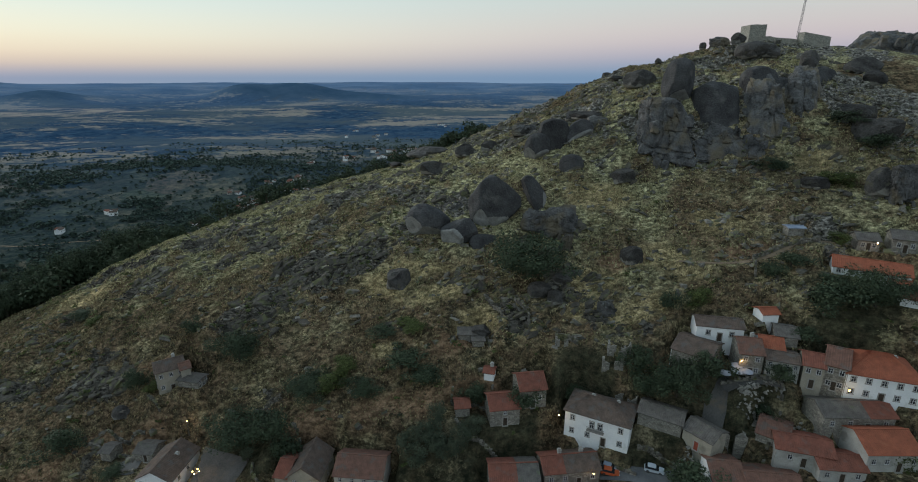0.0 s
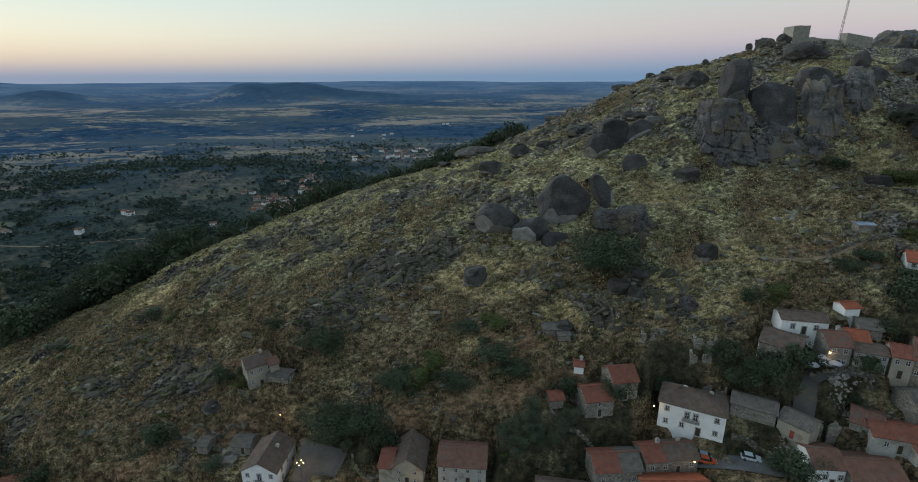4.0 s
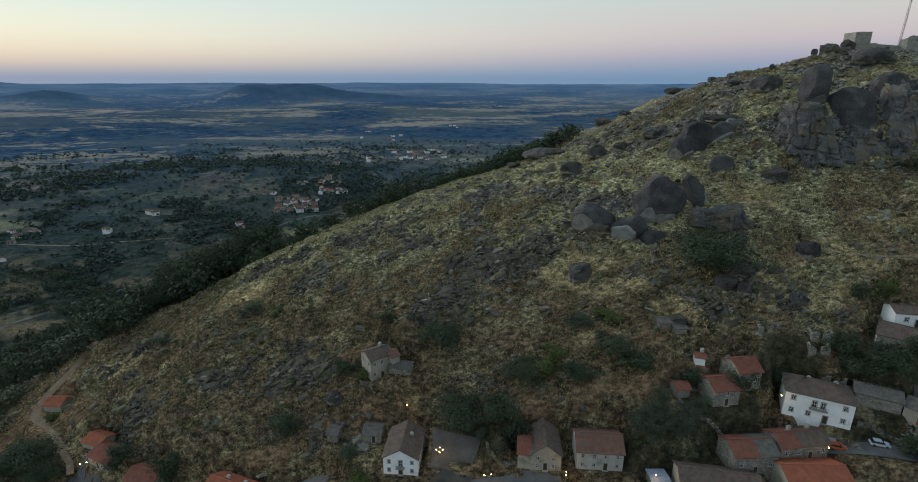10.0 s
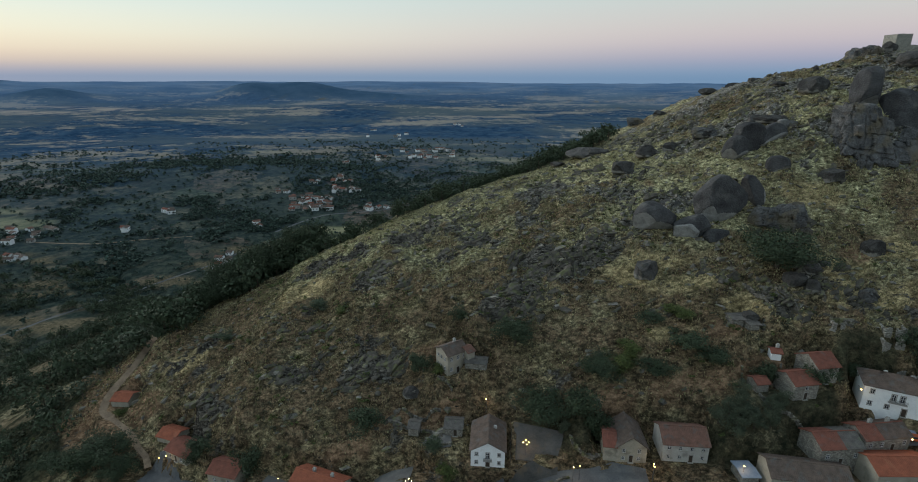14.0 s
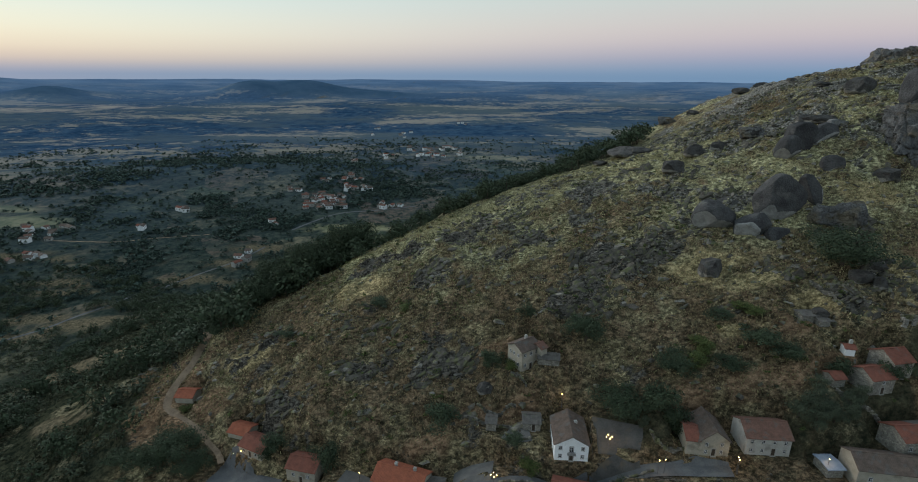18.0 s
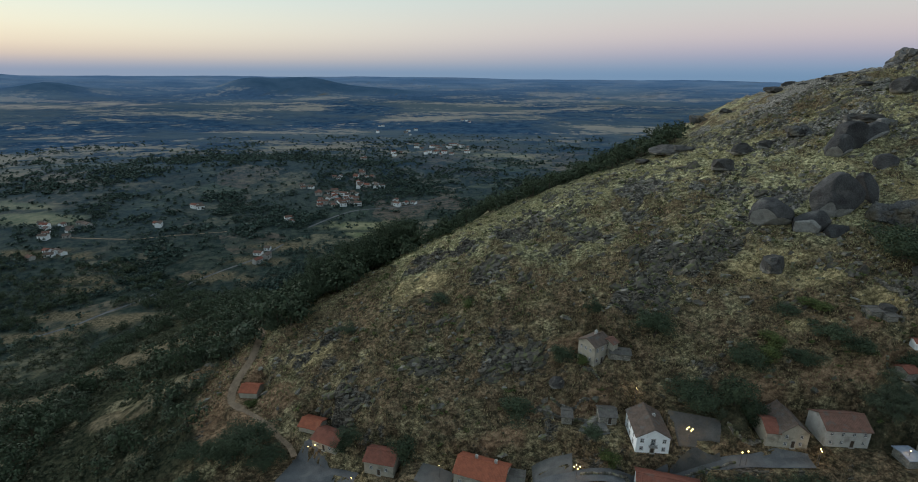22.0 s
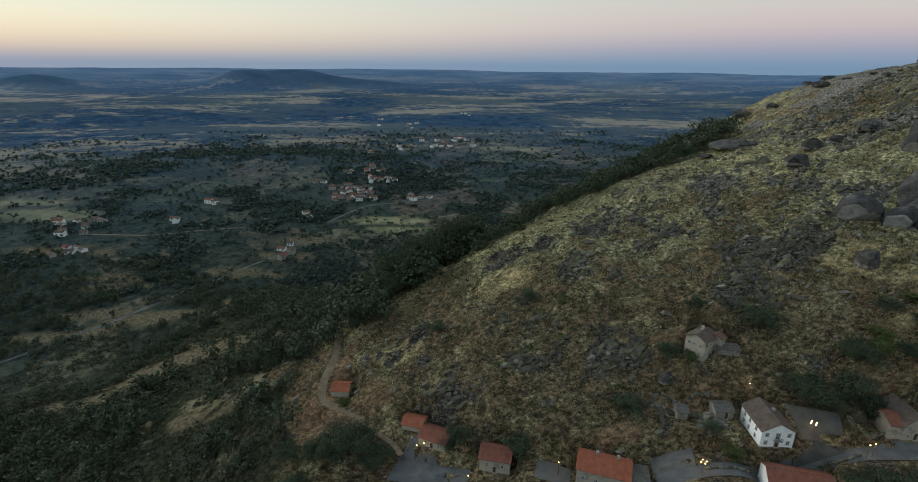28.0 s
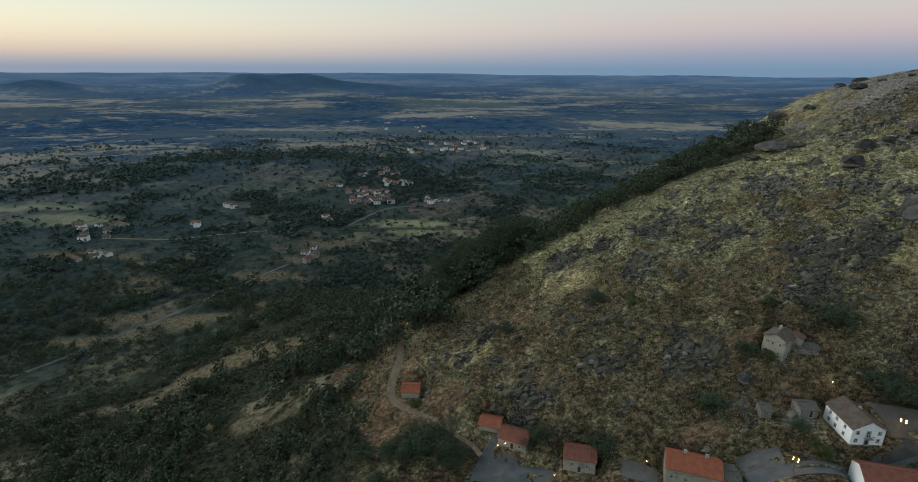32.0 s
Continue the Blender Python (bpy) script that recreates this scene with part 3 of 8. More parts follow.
def value_noise(x, y, size, seed):
    """Smooth noise from -1 to 1 with features of that size."""
    rng = np.random.default_rng(seed)
    table = rng.random((256, 256)) * 2 - 1
    u, v = x / size, y / size
    i, j = np.floor(u).astype(int), np.floor(v).astype(int)
    f, g = u - i, v - j
    f, g = f * f * (3 - 2 * f), g * g * (3 - 2 * g)
    a, b = table[i % 256, j % 256], table[(i + 1) % 256, j % 256]
    c, d = table[i % 256, (j + 1) % 256], table[(i + 1) % 256, (j + 1) % 256]
    return (a * (1 - f) + b * f) * (1 - g) + (c * (1 - f) + d * f) * g


def rough_ground(x, y):
    """The ground with its ledges, hollows and building plots."""
    z = ground_height(x, y)
    share = ease(8, 30, z - plain_height(x, y))
    ledge = value_noise(x, y + 0.6 * x, 14, 11) * 1.1 + value_noise(x, y, 6, 12) * 0.55 + np.abs(value_noise(x, y, 3.2, 13)) * 0.5
    return z + share * ledge


# where bedrock breaks through the turf
BASE = ground_height(GX, GY)
hill_share = ease(8, 30, BASE - plain_height(GX, GY))
rocky = np.clip(value_noise(GX, GY, 17, 3) * 0.8 + value_noise(GX, GY, 6, 4) * 0.6 + value_noise(GX + BASE, GY * 1.4, 2.6, 5) * 0.35 + 0.30 * ease(38, 72, BASE) - 0.28, 0, 1) * hill_share
ROCKY_AT = ((-50, 149, 21, 11), (-35, 154, 18, 9), (-62, 139, 11, 9), (-109, 168, 9, 10), (-107, 129, 11, 5), (-161, 128, 9, 5), (-127, 131, 10, 5), (-93, 189, 17, 13), (-68, 177, 13, 8), (-46, 154, 19, 10), (-39, 202, 15, 23), (16, 124, 10, 6), (28, 130, 7, 7), (-1, 167, 12, 8), (-131, 183, 15, 8), (75, 178, 14, 7), (58, 186, 9, 7), (40, 207, 13, 9), (65, 222, 12, 9), (20, 225, 13, 9), (88, 203, 10, 7), (98, 222, 13, 8), (112, 197, 11, 7), (120, 225, 13, 8), (60, 270, 40, 35), (95, 300, 45, 45), (115, 340, 45, 30))


def patches(places):
    out = np.zeros_like(GX)
    for cx, cy, rx, ry in places:
        out = np.maximum(out, bump(GX, GY, cx, cy, rx, ry))
    return out


ragged = value_noise(GX, GY, 8, 15) * 0.35 + value_noise(GX, GY, 3.5, 16) * 0.3
rocky = np.clip(rocky + 0.75 * ease(0.40, 0.85, patches(ROCKY_AT) + ragged) * hill_share, 0, 1)
# its ledges: tilted slabs that run up along the slope, each with a steep broken front, and the tussocks of the grass
def ledges(period, seed):
    along, across = 0.92 * GX + 0.385 * GY, 0.92 * GY - 0.385 * GX
    v = (across + value_noise(GX, GY, 9, seed) * 3.2 + value_noise(GX, GY, 3.1, seed + 1) * 1.0) / period
    k = np.floor(v)
    high = 0.55 + 0.6 * value_noise(along + k * 37.7, k * 11.3, 5.5, seed + 2) + 0.35 * value_noise(along + k * 17.1, k * 5.3, 2.1, seed + 3)
    return period * 0.42 * np.clip(high, 0.05, 1.2) * (1 - (v - k)) ** 1.25


rock_ease = ease(0.12, 0.5, rocky)
joints = ease(0.10, 0.0, np.abs(value_noise(GX + 0.35 * GY, GY * 0.5, 3.8, 20))) + 0.7 * ease(0.12, 0.0, np.abs(value_noise(GX, GY, 2.2, 24)))
relief = rock_ease * (1.15 * ledges(4.2, 81) + 0.85 * ledges(2.3, 91) + value_noise(GX, GY, 1.5, 19) * 0.22 - 0.6 * joints - 0.6) + hill_share * (0.16 * value_noise(GX * 0.7, GY * 1.5, 1.7, 21) + 0.30 * value_noise(GX, GY, 1.6, 22) * (1 - 0.7 * rock_ease))
GZ = on_plots(GX, GY, on_roads(GX, GY, on_plots(GX, GY, rough_ground(GX, GY) + relief)), 0.9, 2.0)
GZ = on_plots(GX, GY, on_roads(GX, GY, GZ, cut=True), 0.6, 1.6)
gm = bpy.data.meshes.new("ground")
nyg, nxg = GX.shape
co = np.stack([GX, GY, GZ], -1).reshape(-1, 3)
idx = np.arange(nyg * nxg).reshape(nyg, nxg)
quads = np.stack([idx[:-1, :-1], idx[:-1, 1:], idx[1:, 1:], idx[1:, :-1]], -1).reshape(-1, 4)
gm.vertices.add(len(co))
gm.vertices.foreach_set("co", co.ravel())
gm.loops.add(quads.size)
gm.loops.foreach_set("vertex_index", quads.ravel().astype(np.int32))
gm.polygons.add(len(quads))
gm.polygons.foreach_set("loop_start", (np.arange(len(quads)) * 4).astype(np.int32))
gm.polygons.foreach_set("use_smooth", np.ones(len(quads), bool))
gm.update(calc_edges=True)
ground = tagged(new("ground", gm), "dry grassy granite hillside and the wide plain below it", "ground", kind="structure")


def at_ground(x, y):
    """Height of the finished ground sheet at x, y."""
    x, y = np.atleast_1d(np.asarray(x, float)), np.atleast_1d(np.asarray(y, float))
    i = np.clip(np.searchsorted(gx, x) - 1, 0, len(gx) - 2)
    j = np.clip(np.searchsorted(gy, y) - 1, 0, len(gy) - 2)
    u, v = (x - gx[i]) / (gx[i + 1] - gx[i]), (y - gy[j]) / (gy[j + 1] - gy[j])
    return (GZ[j, i] * (1 - u) + GZ[j, i + 1] * u) * (1 - v) + (GZ[j + 1, i] * (1 - u) + GZ[j + 1, i + 1] * u) * v


# what grows where: shares of bare rock, green grass, woodland floor and open plain, kept on the mesh
crest_y = np.interp(GX, X_AT, UPPER_Y[2])
# greener with height; towards the western crest paler, west light put into the colour
green = np.clip(value_noise(GX, GY, 40, 6) * 0.4 + value_noise(GX, GY, 12, 7) * 0.35 + 0.55 * ease(8, 55, GZ) + 0.75 * ease(-62, -18, GY - crest_y) * ease(40, -20, GX) * ease(-185, -120, GX), 0, 1)
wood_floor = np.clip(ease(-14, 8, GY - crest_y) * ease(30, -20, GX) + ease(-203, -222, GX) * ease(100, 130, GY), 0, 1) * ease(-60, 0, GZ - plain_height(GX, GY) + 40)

GARDEN_AT = ((62, 98, 16, 8), (45, 95, 12, 6), (10, 98, 14, 7), (-5, 95, 14, 6), (90, 108, 12, 7), (-50, 103, 14, 6), (30, 108, 10, 6), (100, 115, 14, 8))
STRAW_AT = ((6, 126, 6, 2.5), (14, 122, 6, 2.5), (19, 118, 5, 2.5), (-18, 121, 6, 3), (50, 135, 9, 4), (64, 129, 10, 4), (53, 121, 8, 4), (36, 131, 7, 4), (43, 119, 8, 3), (113, 162, 9, 4), (79, 145, 12, 5), (-8, 143, 12, 4), (34, 122, 7, 3), (-19, 144, 17, 6), (-4, 135, 14, 5), (8, 123, 8, 3), (37, 130, 10, 5), (46, 160, 16, 7), (58, 135, 10, 7), (-174, 151, 12, 6), (114, 162, 9, 5), (-137, 171, 14, 10), (-17, 141, 13, 4))
BARE_AT = ((-14, 108, 6, 3), (-10, 107, 5, 3), (7, 109, 5, 2.5), (-210, 162, 9, 6), (-213, 152, 8, 8), (-205, 147, 7, 7), (-211, 138, 6, 6), (-187, 140, 9, 4), (-227, 167, 6, 6), (-211, 146, 7, 6), (-218, 143, 6, 5), (-210, 160, 6, 6), (-201, 132, 12, 7), (-199, 155, 5, 15), (-185, 136, 10, 3), (-8, 107, 9, 3), (-109, 108, 9, 3), (-2, 118, 10, 3), (-36, 107, 8, 3), (-84, 113, 11, 3), (46, 135, 7, 4), (-88, 129, 8, 3), (2, 108, 9, 3), (-95, 114, 9, 3), (79, 133, 10, 3), (-18, 107, 9, 3))

straw_share = ease(0.35, 0.75, patches(STRAW_AT) + ragged * 0.6)
bare_share = ease(0.35, 0.75, patches(BARE_AT) + ragged * 0.6)
wood_floor = np.maximum(wood_floor, 0.8 * ease(0.3, 0.7, patches(GARDEN_AT) + ragged * 0.5)) * (1 - bare_share)
far_wood = np.clip(bump(GX, GY, -1220, 3360, 380, 260, -20) + bump(GX, GY, -690, 3480, 480, 200, -14) + bump(GX, GY, -2270, 2860, 240, 190, -38) + bump(GX, GY, -3300, 3500, 280, 220, -43), 0, 1)
GROVE_AT = ((-560, 940, 150, 80), (-410, 960, 95, 70), (-640, 770, 85, 42), (-700, 720, 60, 35), (-260, 985, 85, 55), (-470, 690, 50, 26), (-385, 640, 45, 22), (-330, 600, 40, 20), (-200, 760, 50, 35), (-560, 450, 40, 16), (-300, 430, 40, 18))
FIELD_AT = ((-640, 595, 62, 30), (-700, 640, 60, 22), (-545, 1140, 120, 22), (-20, 1510, 160, 70), (90, 1440, 150, 80), (214, 1290, 120, 50), (-15, 1100, 70, 26), (-150, 1320, 70, 35), (-222, 590, 62, 14), (-205, 560, 40, 10), (-770, 900, 110, 30), (-2000, 2200, 420, 60), (-1700, 2420, 320, 55), (-1250, 2490, 150, 28), (-890, 2330, 100, 22), (-650, 2940, 210, 36), (325, 3010, 220, 40), (1060, 3170, 260, 50), (-1500, 2050, 240, 30), (-2300, 1900, 300, 60))
CLEAR_AT = ((-370, 333, 46, 15), (-330, 354, 40, 13), (-421, 317, 40, 12), (-309, 226, 42, 15), (-334, 213, 32, 13), (-286, 232, 20, 8), (-310, 518, 46, 11), (-315, 480, 46, 12), (-440, 400, 36, 9), (-350, 436, 46, 13), (-437, 346, 40, 11), (-462, 316, 34, 12), (-467, 419, 40, 13), (-545, 476, 50, 15), (-266, 162, 14, 6), (-244, 160, 10, 6))
far_ragged = value_noise(GX, GY, 26, 43) * 0.35 + value_noise(GX, GY, 11, 44) * 0.25
grove_share = ease(0.3, 0.6, patches(GROVE_AT) + far_ragged)
field_share = ease(0.35, 0.6, patches(FIELD_AT) + far_ragged * 0.8) * (1 - hill_share)
clear_share = ease(0.35, 0.75, patches(CLEAR_AT) + far_ragged * 0.9 + value_noise(GX, GY, 5, 45) * 0.22)
wood_floor = wood_floor * (1 - clear_share)
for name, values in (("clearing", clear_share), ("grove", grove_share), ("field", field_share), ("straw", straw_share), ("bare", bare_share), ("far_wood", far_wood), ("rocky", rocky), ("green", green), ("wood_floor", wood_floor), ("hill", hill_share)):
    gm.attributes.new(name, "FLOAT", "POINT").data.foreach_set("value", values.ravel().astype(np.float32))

gmat = bpy.data.materials.new("hill_and_plain")
gmat.use_nodes = True
gn, gl = gmat.node_tree.nodes, gmat.node_tree.links
g_bsdf = gn["Principled BSDF"]
g_bsdf.inputs["Roughness"].default_value, g_bsdf.inputs["Specular IOR Level"].default_value = 0.95, 0.0
g_geo = gn.new("ShaderNodeNewGeometry")


def g_noise(scale, detail=6, rough=0.6, stretch=None, turn=0.0):
    nd = gn.new("ShaderNodeTexNoise")
    nd.inputs["Scale"].default_value, nd.inputs["Detail"].default_value, nd.inputs["Roughness"].default_value = scale, detail, rough
    if stretch:
        mp = gn.new("ShaderNodeMapping")
        mp.inputs["Scale"].default_value = stretch
        mp.inputs["Rotation"].default_value = (0, 0, radians(turn))
        gl.new(g_geo.outputs["Position"], mp.inputs["Vector"])
        gl.new(mp.outputs[0], nd.inputs["Vector"])
    else:
        gl.new(g_geo.outputs["Position"], nd.inputs["Vector"])
    return nd.outputs["Fac"]


def g_range(value, a, b):
    nd = gn.new("ShaderNodeMapRange")
    nd.inputs["From Min"].default_value, nd.inputs["From Max"].default_value = a, b
    gl.new(value, nd.inputs["Value"])
    return nd.outputs[0]


def g_mix(factor, a, b):
    nd = gn.new("ShaderNodeMix")
    nd.data_type = "RGBA"
    gl.new(factor, nd.inputs["Factor"])
    for value, key in ((a, "A"), (b, "B")):
        if isinstance(value, tuple):
            nd.inputs[key].default_value = (*value, 1)
        else:
            gl.new(value, nd.inputs[key])
    return nd.outputs["Result"]


def g_math(op, a, b):
    nd = gn.new("ShaderNodeMath")
    nd.operation = op
    for i, value in enumerate((a, b)):
        if isinstance(value, (int, float)):
            nd.inputs[i].default_value = value
        else:
            gl.new(value, nd.inputs[i])
    return nd.outputs[0]


def g_share(name):
    nd = gn.new("ShaderNodeAttribute")
    nd.attribute_name = name
    return nd.outputs["Fac"]


fine = g_noise(1.6, 8, 0.72)
grown = g_share("green")
soil = g_mix(g_range(fine, 0.38, 0.62), (0.080, 0.055, 0.035), (0.262, 0.186, 0.113))
dry = g_mix(g_range(g_noise(1.3, 8, 0.75, (1, 1.6, 1.6)), 0.42, 0.58), (0.103, 0.084, 0.047), (0.43, 0.355, 0.208))
fresh = g_mix(g_range(g_noise(0.8, 9, 0.78, (0.9, 1.9, 1.9)), 0.42, 0.56), (0.106, 0.103, 0.054), (0.55, 0.50, 0.29))
turf = g_mix(g_range(g_math("ADD", g_noise(0.11, 7, 0.68), g_math("MULTIPLY", grown, 0.16)), 0.50, 0.63), soil, g_mix(g_range(g_math("ADD", grown, g_noise(0.09, 6)), 0.72, 1.15), dry, fresh))
turf = g_mix(g_share("straw"), turf, g_mix(g_range(g_noise(2.4, 8, 0.72), 0.38, 0.60), (0.180, 0.140, 0.072), (0.52, 0.41, 0.22)))
# dark heath, and the shade in hollows between the tufts put into the colour
heath_shade = g_math("ADD", g_range(g_noise(0.42, 9, 0.78), 0.51, 0.44), g_math("MULTIPLY", g_range(g_noise(0.7, 6, 0.72), 0.50, 0.44), 0.6))
heath_shade = g_math("MULTIPLY", heath_shade, g_math("MULTIPLY", g_range(g_share("straw"), 1.6, 0.3), g_range(grown, 1.9, 0.1)))
turf = g_mix(g_math("MINIMUM", g_math("MULTIPLY", heath_shade, 0.72), 0.84), turf, g_mix(g_range(fine, 0.4, 0.6), (0.028, 0.027, 0.018), (0.067, 0.064, 0.040)))
turf = g_mix(g_share("bare"), turf, g_mix(g_range(fine, 0.36, 0.64), (0.13, 0.082, 0.050), (0.30, 0.20, 0.125)))
# bedrock: grey-brown, lichen-pale on its edges, dark in the cracks
stone = g_mix(g_range(g_noise(0.9, 10, 0.78), 0.40, 0.64), (0.074, 0.068, 0.060), (0.375, 0.350, 0.305))
crack = gn.new("ShaderNodeTexVoronoi")
crack.feature = "DISTANCE_TO_EDGE"
crack.inputs["Scale"].default_value = 0.34
c_warp = gn.new("ShaderNodeVectorMath")
c_warp.operation = "MULTIPLY_ADD"
c_noise = gn.new("ShaderNodeTexNoise")
c_noise.inputs["Scale"].default_value, c_noise.inputs["Detail"].default_value = 0.7, 6
gl.new(g_geo.outputs["Position"], c_noise.inputs["Vector"])
gl.new(c_noise.outputs["Color"], c_warp.inputs[0])
c_warp.inputs[1].default_value = (2.6, 2.6, 2.6)
gl.new(g_geo.outputs["Position"], c_warp.inputs[2])
gl.new(c_warp.outputs[0], crack.inputs["Vector"])
gap = g_range(crack.outputs["Distance"], 0.0, 0.035)
stone = g_mix(gap, (0.026, 0.024, 0.019), stone)
stone = g_mix(g_range(g_noise(0.5, 7, 0.7), 0.60, 0.70), stone, g_mix(fine, (0.06, 0.06, 0.03), (0.24, 0.23, 0.12)))
# browner and darker low on the slope, by height and noise
g_sep = gn.new("ShaderNodeSeparateXYZ")
gl.new(g_geo.outputs["Position"], g_sep.inputs[0])
lower = g_range(g_math("ADD", g_sep.outputs["Z"], g_math("MULTIPLY", g_noise(0.045, 5, 0.6), 50)), 80, 48)
stone = g_mix(g_math("MULTIPLY", lower, 0.8), stone, g_mix(g_range(g_noise(1.1, 9, 0.78), 0.42, 0.62), (0.023, 0.021, 0.018), (0.118, 0.104, 0.085)))
streak = g_noise(0.34, 9, 0.72, (0.8, 2.6, 1.6), -22.7)
def g_tone(colour, value, a, b, dark, light):
    """The colour scaled between dark and light as value goes from a to b."""
    nd = gn.new("ShaderNodeMapRange")
    for key, number in (("From Min", a), ("From Max", b), ("To Min", dark), ("To Max", light)):
        nd.inputs[key].default_value = number
    gl.new(value, nd.inputs["Value"])
    hsv = gn.new("ShaderNodeHueSaturation")
    gl.new(nd.outputs[0], hsv.inputs["Value"])
    gl.new(colour, hsv.inputs["Color"])
    return hsv.outputs["Color"]


# lit tussocks and shaded hollows a pace across, painted by noise into the tone
turf = g_tone(turf, g_noise(0.62, 3.5, 0.62, (0.75, 1.5, 1.2), -22.7), 0.40, 0.60, 0.52, 1.36)
turf = g_tone(turf, g_noise(0.16, 4, 0.6), 0.38, 0.60, 0.78, 1.16)
stone = g_tone(stone, g_noise(0.8, 2.5, 0.55, (0.7, 2.4, 1.6), -22.7), 0.41, 0.59, 0.42, 1.45)
rock_at = g_math("ADD", g_math("MULTIPLY", g_share("rocky"), 0.40), g_math("ADD", g_math("MULTIPLY", streak, 0.9), g_math("MULTIPLY", g_noise(1.0, 8, 0.75), 0.4)))
rock_at = g_range(rock_at, 0.79, 0.85)
hill_col = g_mix(rock_at, turf, stone)
# woodland and garden ground: darker than the open turf, straw-coloured in patches
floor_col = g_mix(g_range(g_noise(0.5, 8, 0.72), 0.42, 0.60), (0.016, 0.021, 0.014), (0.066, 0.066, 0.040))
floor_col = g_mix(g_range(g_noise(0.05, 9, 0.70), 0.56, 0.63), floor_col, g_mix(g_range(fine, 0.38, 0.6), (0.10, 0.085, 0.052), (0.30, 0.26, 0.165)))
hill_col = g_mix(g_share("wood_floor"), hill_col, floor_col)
glade = g_mix(g_range(g_noise(0.5, 8, 0.75), 0.40, 0.62), (0.052, 0.050, 0.032), (0.225, 0.180, 0.118))

# the plain: a patchwork of stubble fields, ploughed soil, scrub and woods
cells = gn.new("ShaderNodeTexVoronoi")
cells.inputs["Scale"].default_value = 0.016
warp = gn.new("ShaderNodeVectorMath")
warp.operation = "MULTIPLY_ADD"
w_noise = gn.new("ShaderNodeTexNoise")
w_noise.inputs["Scale"].default_value, w_noise.inputs["Detail"].default_value = 0.008, 4
gl.new(g_geo.outputs["Position"], w_noise.inputs["Vector"])
gl.new(w_noise.outputs["Color"], warp.inputs[0])
warp.inputs[1].default_value = (120, 120, 0)
gl.new(g_geo.outputs["Position"], warp.inputs[2])
gl.new(warp.outputs[0], cells.inputs["Vector"])
cell_split = gn.new("ShaderNodeSeparateColor")
gl.new(cells.outputs["Color"], cell_split.inputs[0])
scrub = g_mix(g_range(g_noise(0.13, 9, 0.75), 0.42, 0.60), (0.022, 0.035, 0.032), (0.066, 0.078, 0.062))
field = g_mix(cell_split.outputs[1], (0.215, 0.172, 0.122), (0.092, 0.125, 0.075))
field = g_mix(g_range(cell_split.outputs[2], 0.55, 0.7), field, (0.155, 0.118, 0.092))
field = g_mix(g_range(g_noise(0.11, 8, 0.75), 0.42, 0.60), scrub, field)
plain_col = g_mix(g_range(g_math("ADD", cell_split.outputs[0], g_noise(0.012, 6)), 0.92, 1.12), scrub, field)
plain_col = g_mix(g_share("field"), plain_col, g_mix(g_range(g_noise(0.05, 8, 0.7), 0.40, 0.62), (0.135, 0.150, 0.085), (0.30, 0.275, 0.165)))
plain_col = g_mix(g_share("grove"), plain_col, g_mix(g_range(g_noise(0.09, 8, 0.75), 0.42, 0.62), (0.020, 0.034, 0.033), (0.058, 0.072, 0.060)))
# beyond: holm oak woods with pale stubble between, haze put into their blue colours
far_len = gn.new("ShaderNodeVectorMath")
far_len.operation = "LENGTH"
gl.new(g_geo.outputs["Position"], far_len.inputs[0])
hazed_woods = g_mix(g_range(g_noise(0.03, 10, 0.78, (1, 0.7, 1)), 0.40, 0.60), (0.016, 0.044, 0.088), (0.050, 0.094, 0.150))
hazed_woods = g_mix(g_range(g_noise(0.0022, 7, 0.65, (0.7, 1, 1)), 0.40, 0.54), g_mix(g_noise(0.02, 8), (0.062, 0.092, 0.118), (0.110, 0.134, 0.142)), hazed_woods)
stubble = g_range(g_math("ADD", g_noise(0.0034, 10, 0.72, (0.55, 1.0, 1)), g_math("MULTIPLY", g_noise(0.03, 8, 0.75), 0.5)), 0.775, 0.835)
hazed_far_col = g_mix(stubble, hazed_woods, g_mix(g_noise(0.006, 5), (0.17, 0.175, 0.165), (0.33, 0.285, 0.235)))
plain_col = g_mix(g_range(far_len.outputs["Value"], 620, 1500), plain_col, hazed_far_col)
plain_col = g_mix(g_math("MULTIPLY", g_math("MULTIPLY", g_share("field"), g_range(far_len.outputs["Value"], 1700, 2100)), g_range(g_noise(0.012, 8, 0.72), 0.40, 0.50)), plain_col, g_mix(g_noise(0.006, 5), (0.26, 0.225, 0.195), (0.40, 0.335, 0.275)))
# the furthest land turned to a paler haze blue with distance
far_haze = g_mix(g_range(g_noise(0.004, 8, 0.7, (0.6, 1, 1)), 0.40, 0.62), (0.092, 0.162, 0.275), (0.150, 0.228, 0.345))
plain_col = g_mix(g_math("MULTIPLY", g_range(far_len.outputs["Value"], 2700, 4400), 0.85), plain_col, far_haze)
# wooded far mounds, their haze painted in as a blue base colour
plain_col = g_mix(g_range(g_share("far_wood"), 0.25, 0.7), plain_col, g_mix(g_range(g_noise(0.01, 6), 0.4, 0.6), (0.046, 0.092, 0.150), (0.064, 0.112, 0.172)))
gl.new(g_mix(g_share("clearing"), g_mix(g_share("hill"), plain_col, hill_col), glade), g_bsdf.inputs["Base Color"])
g_bump = gn.new("ShaderNodeBump")
g_bump.inputs["Strength"].default_value, g_bump.inputs["Distance"].default_value = 0.85, 0.7
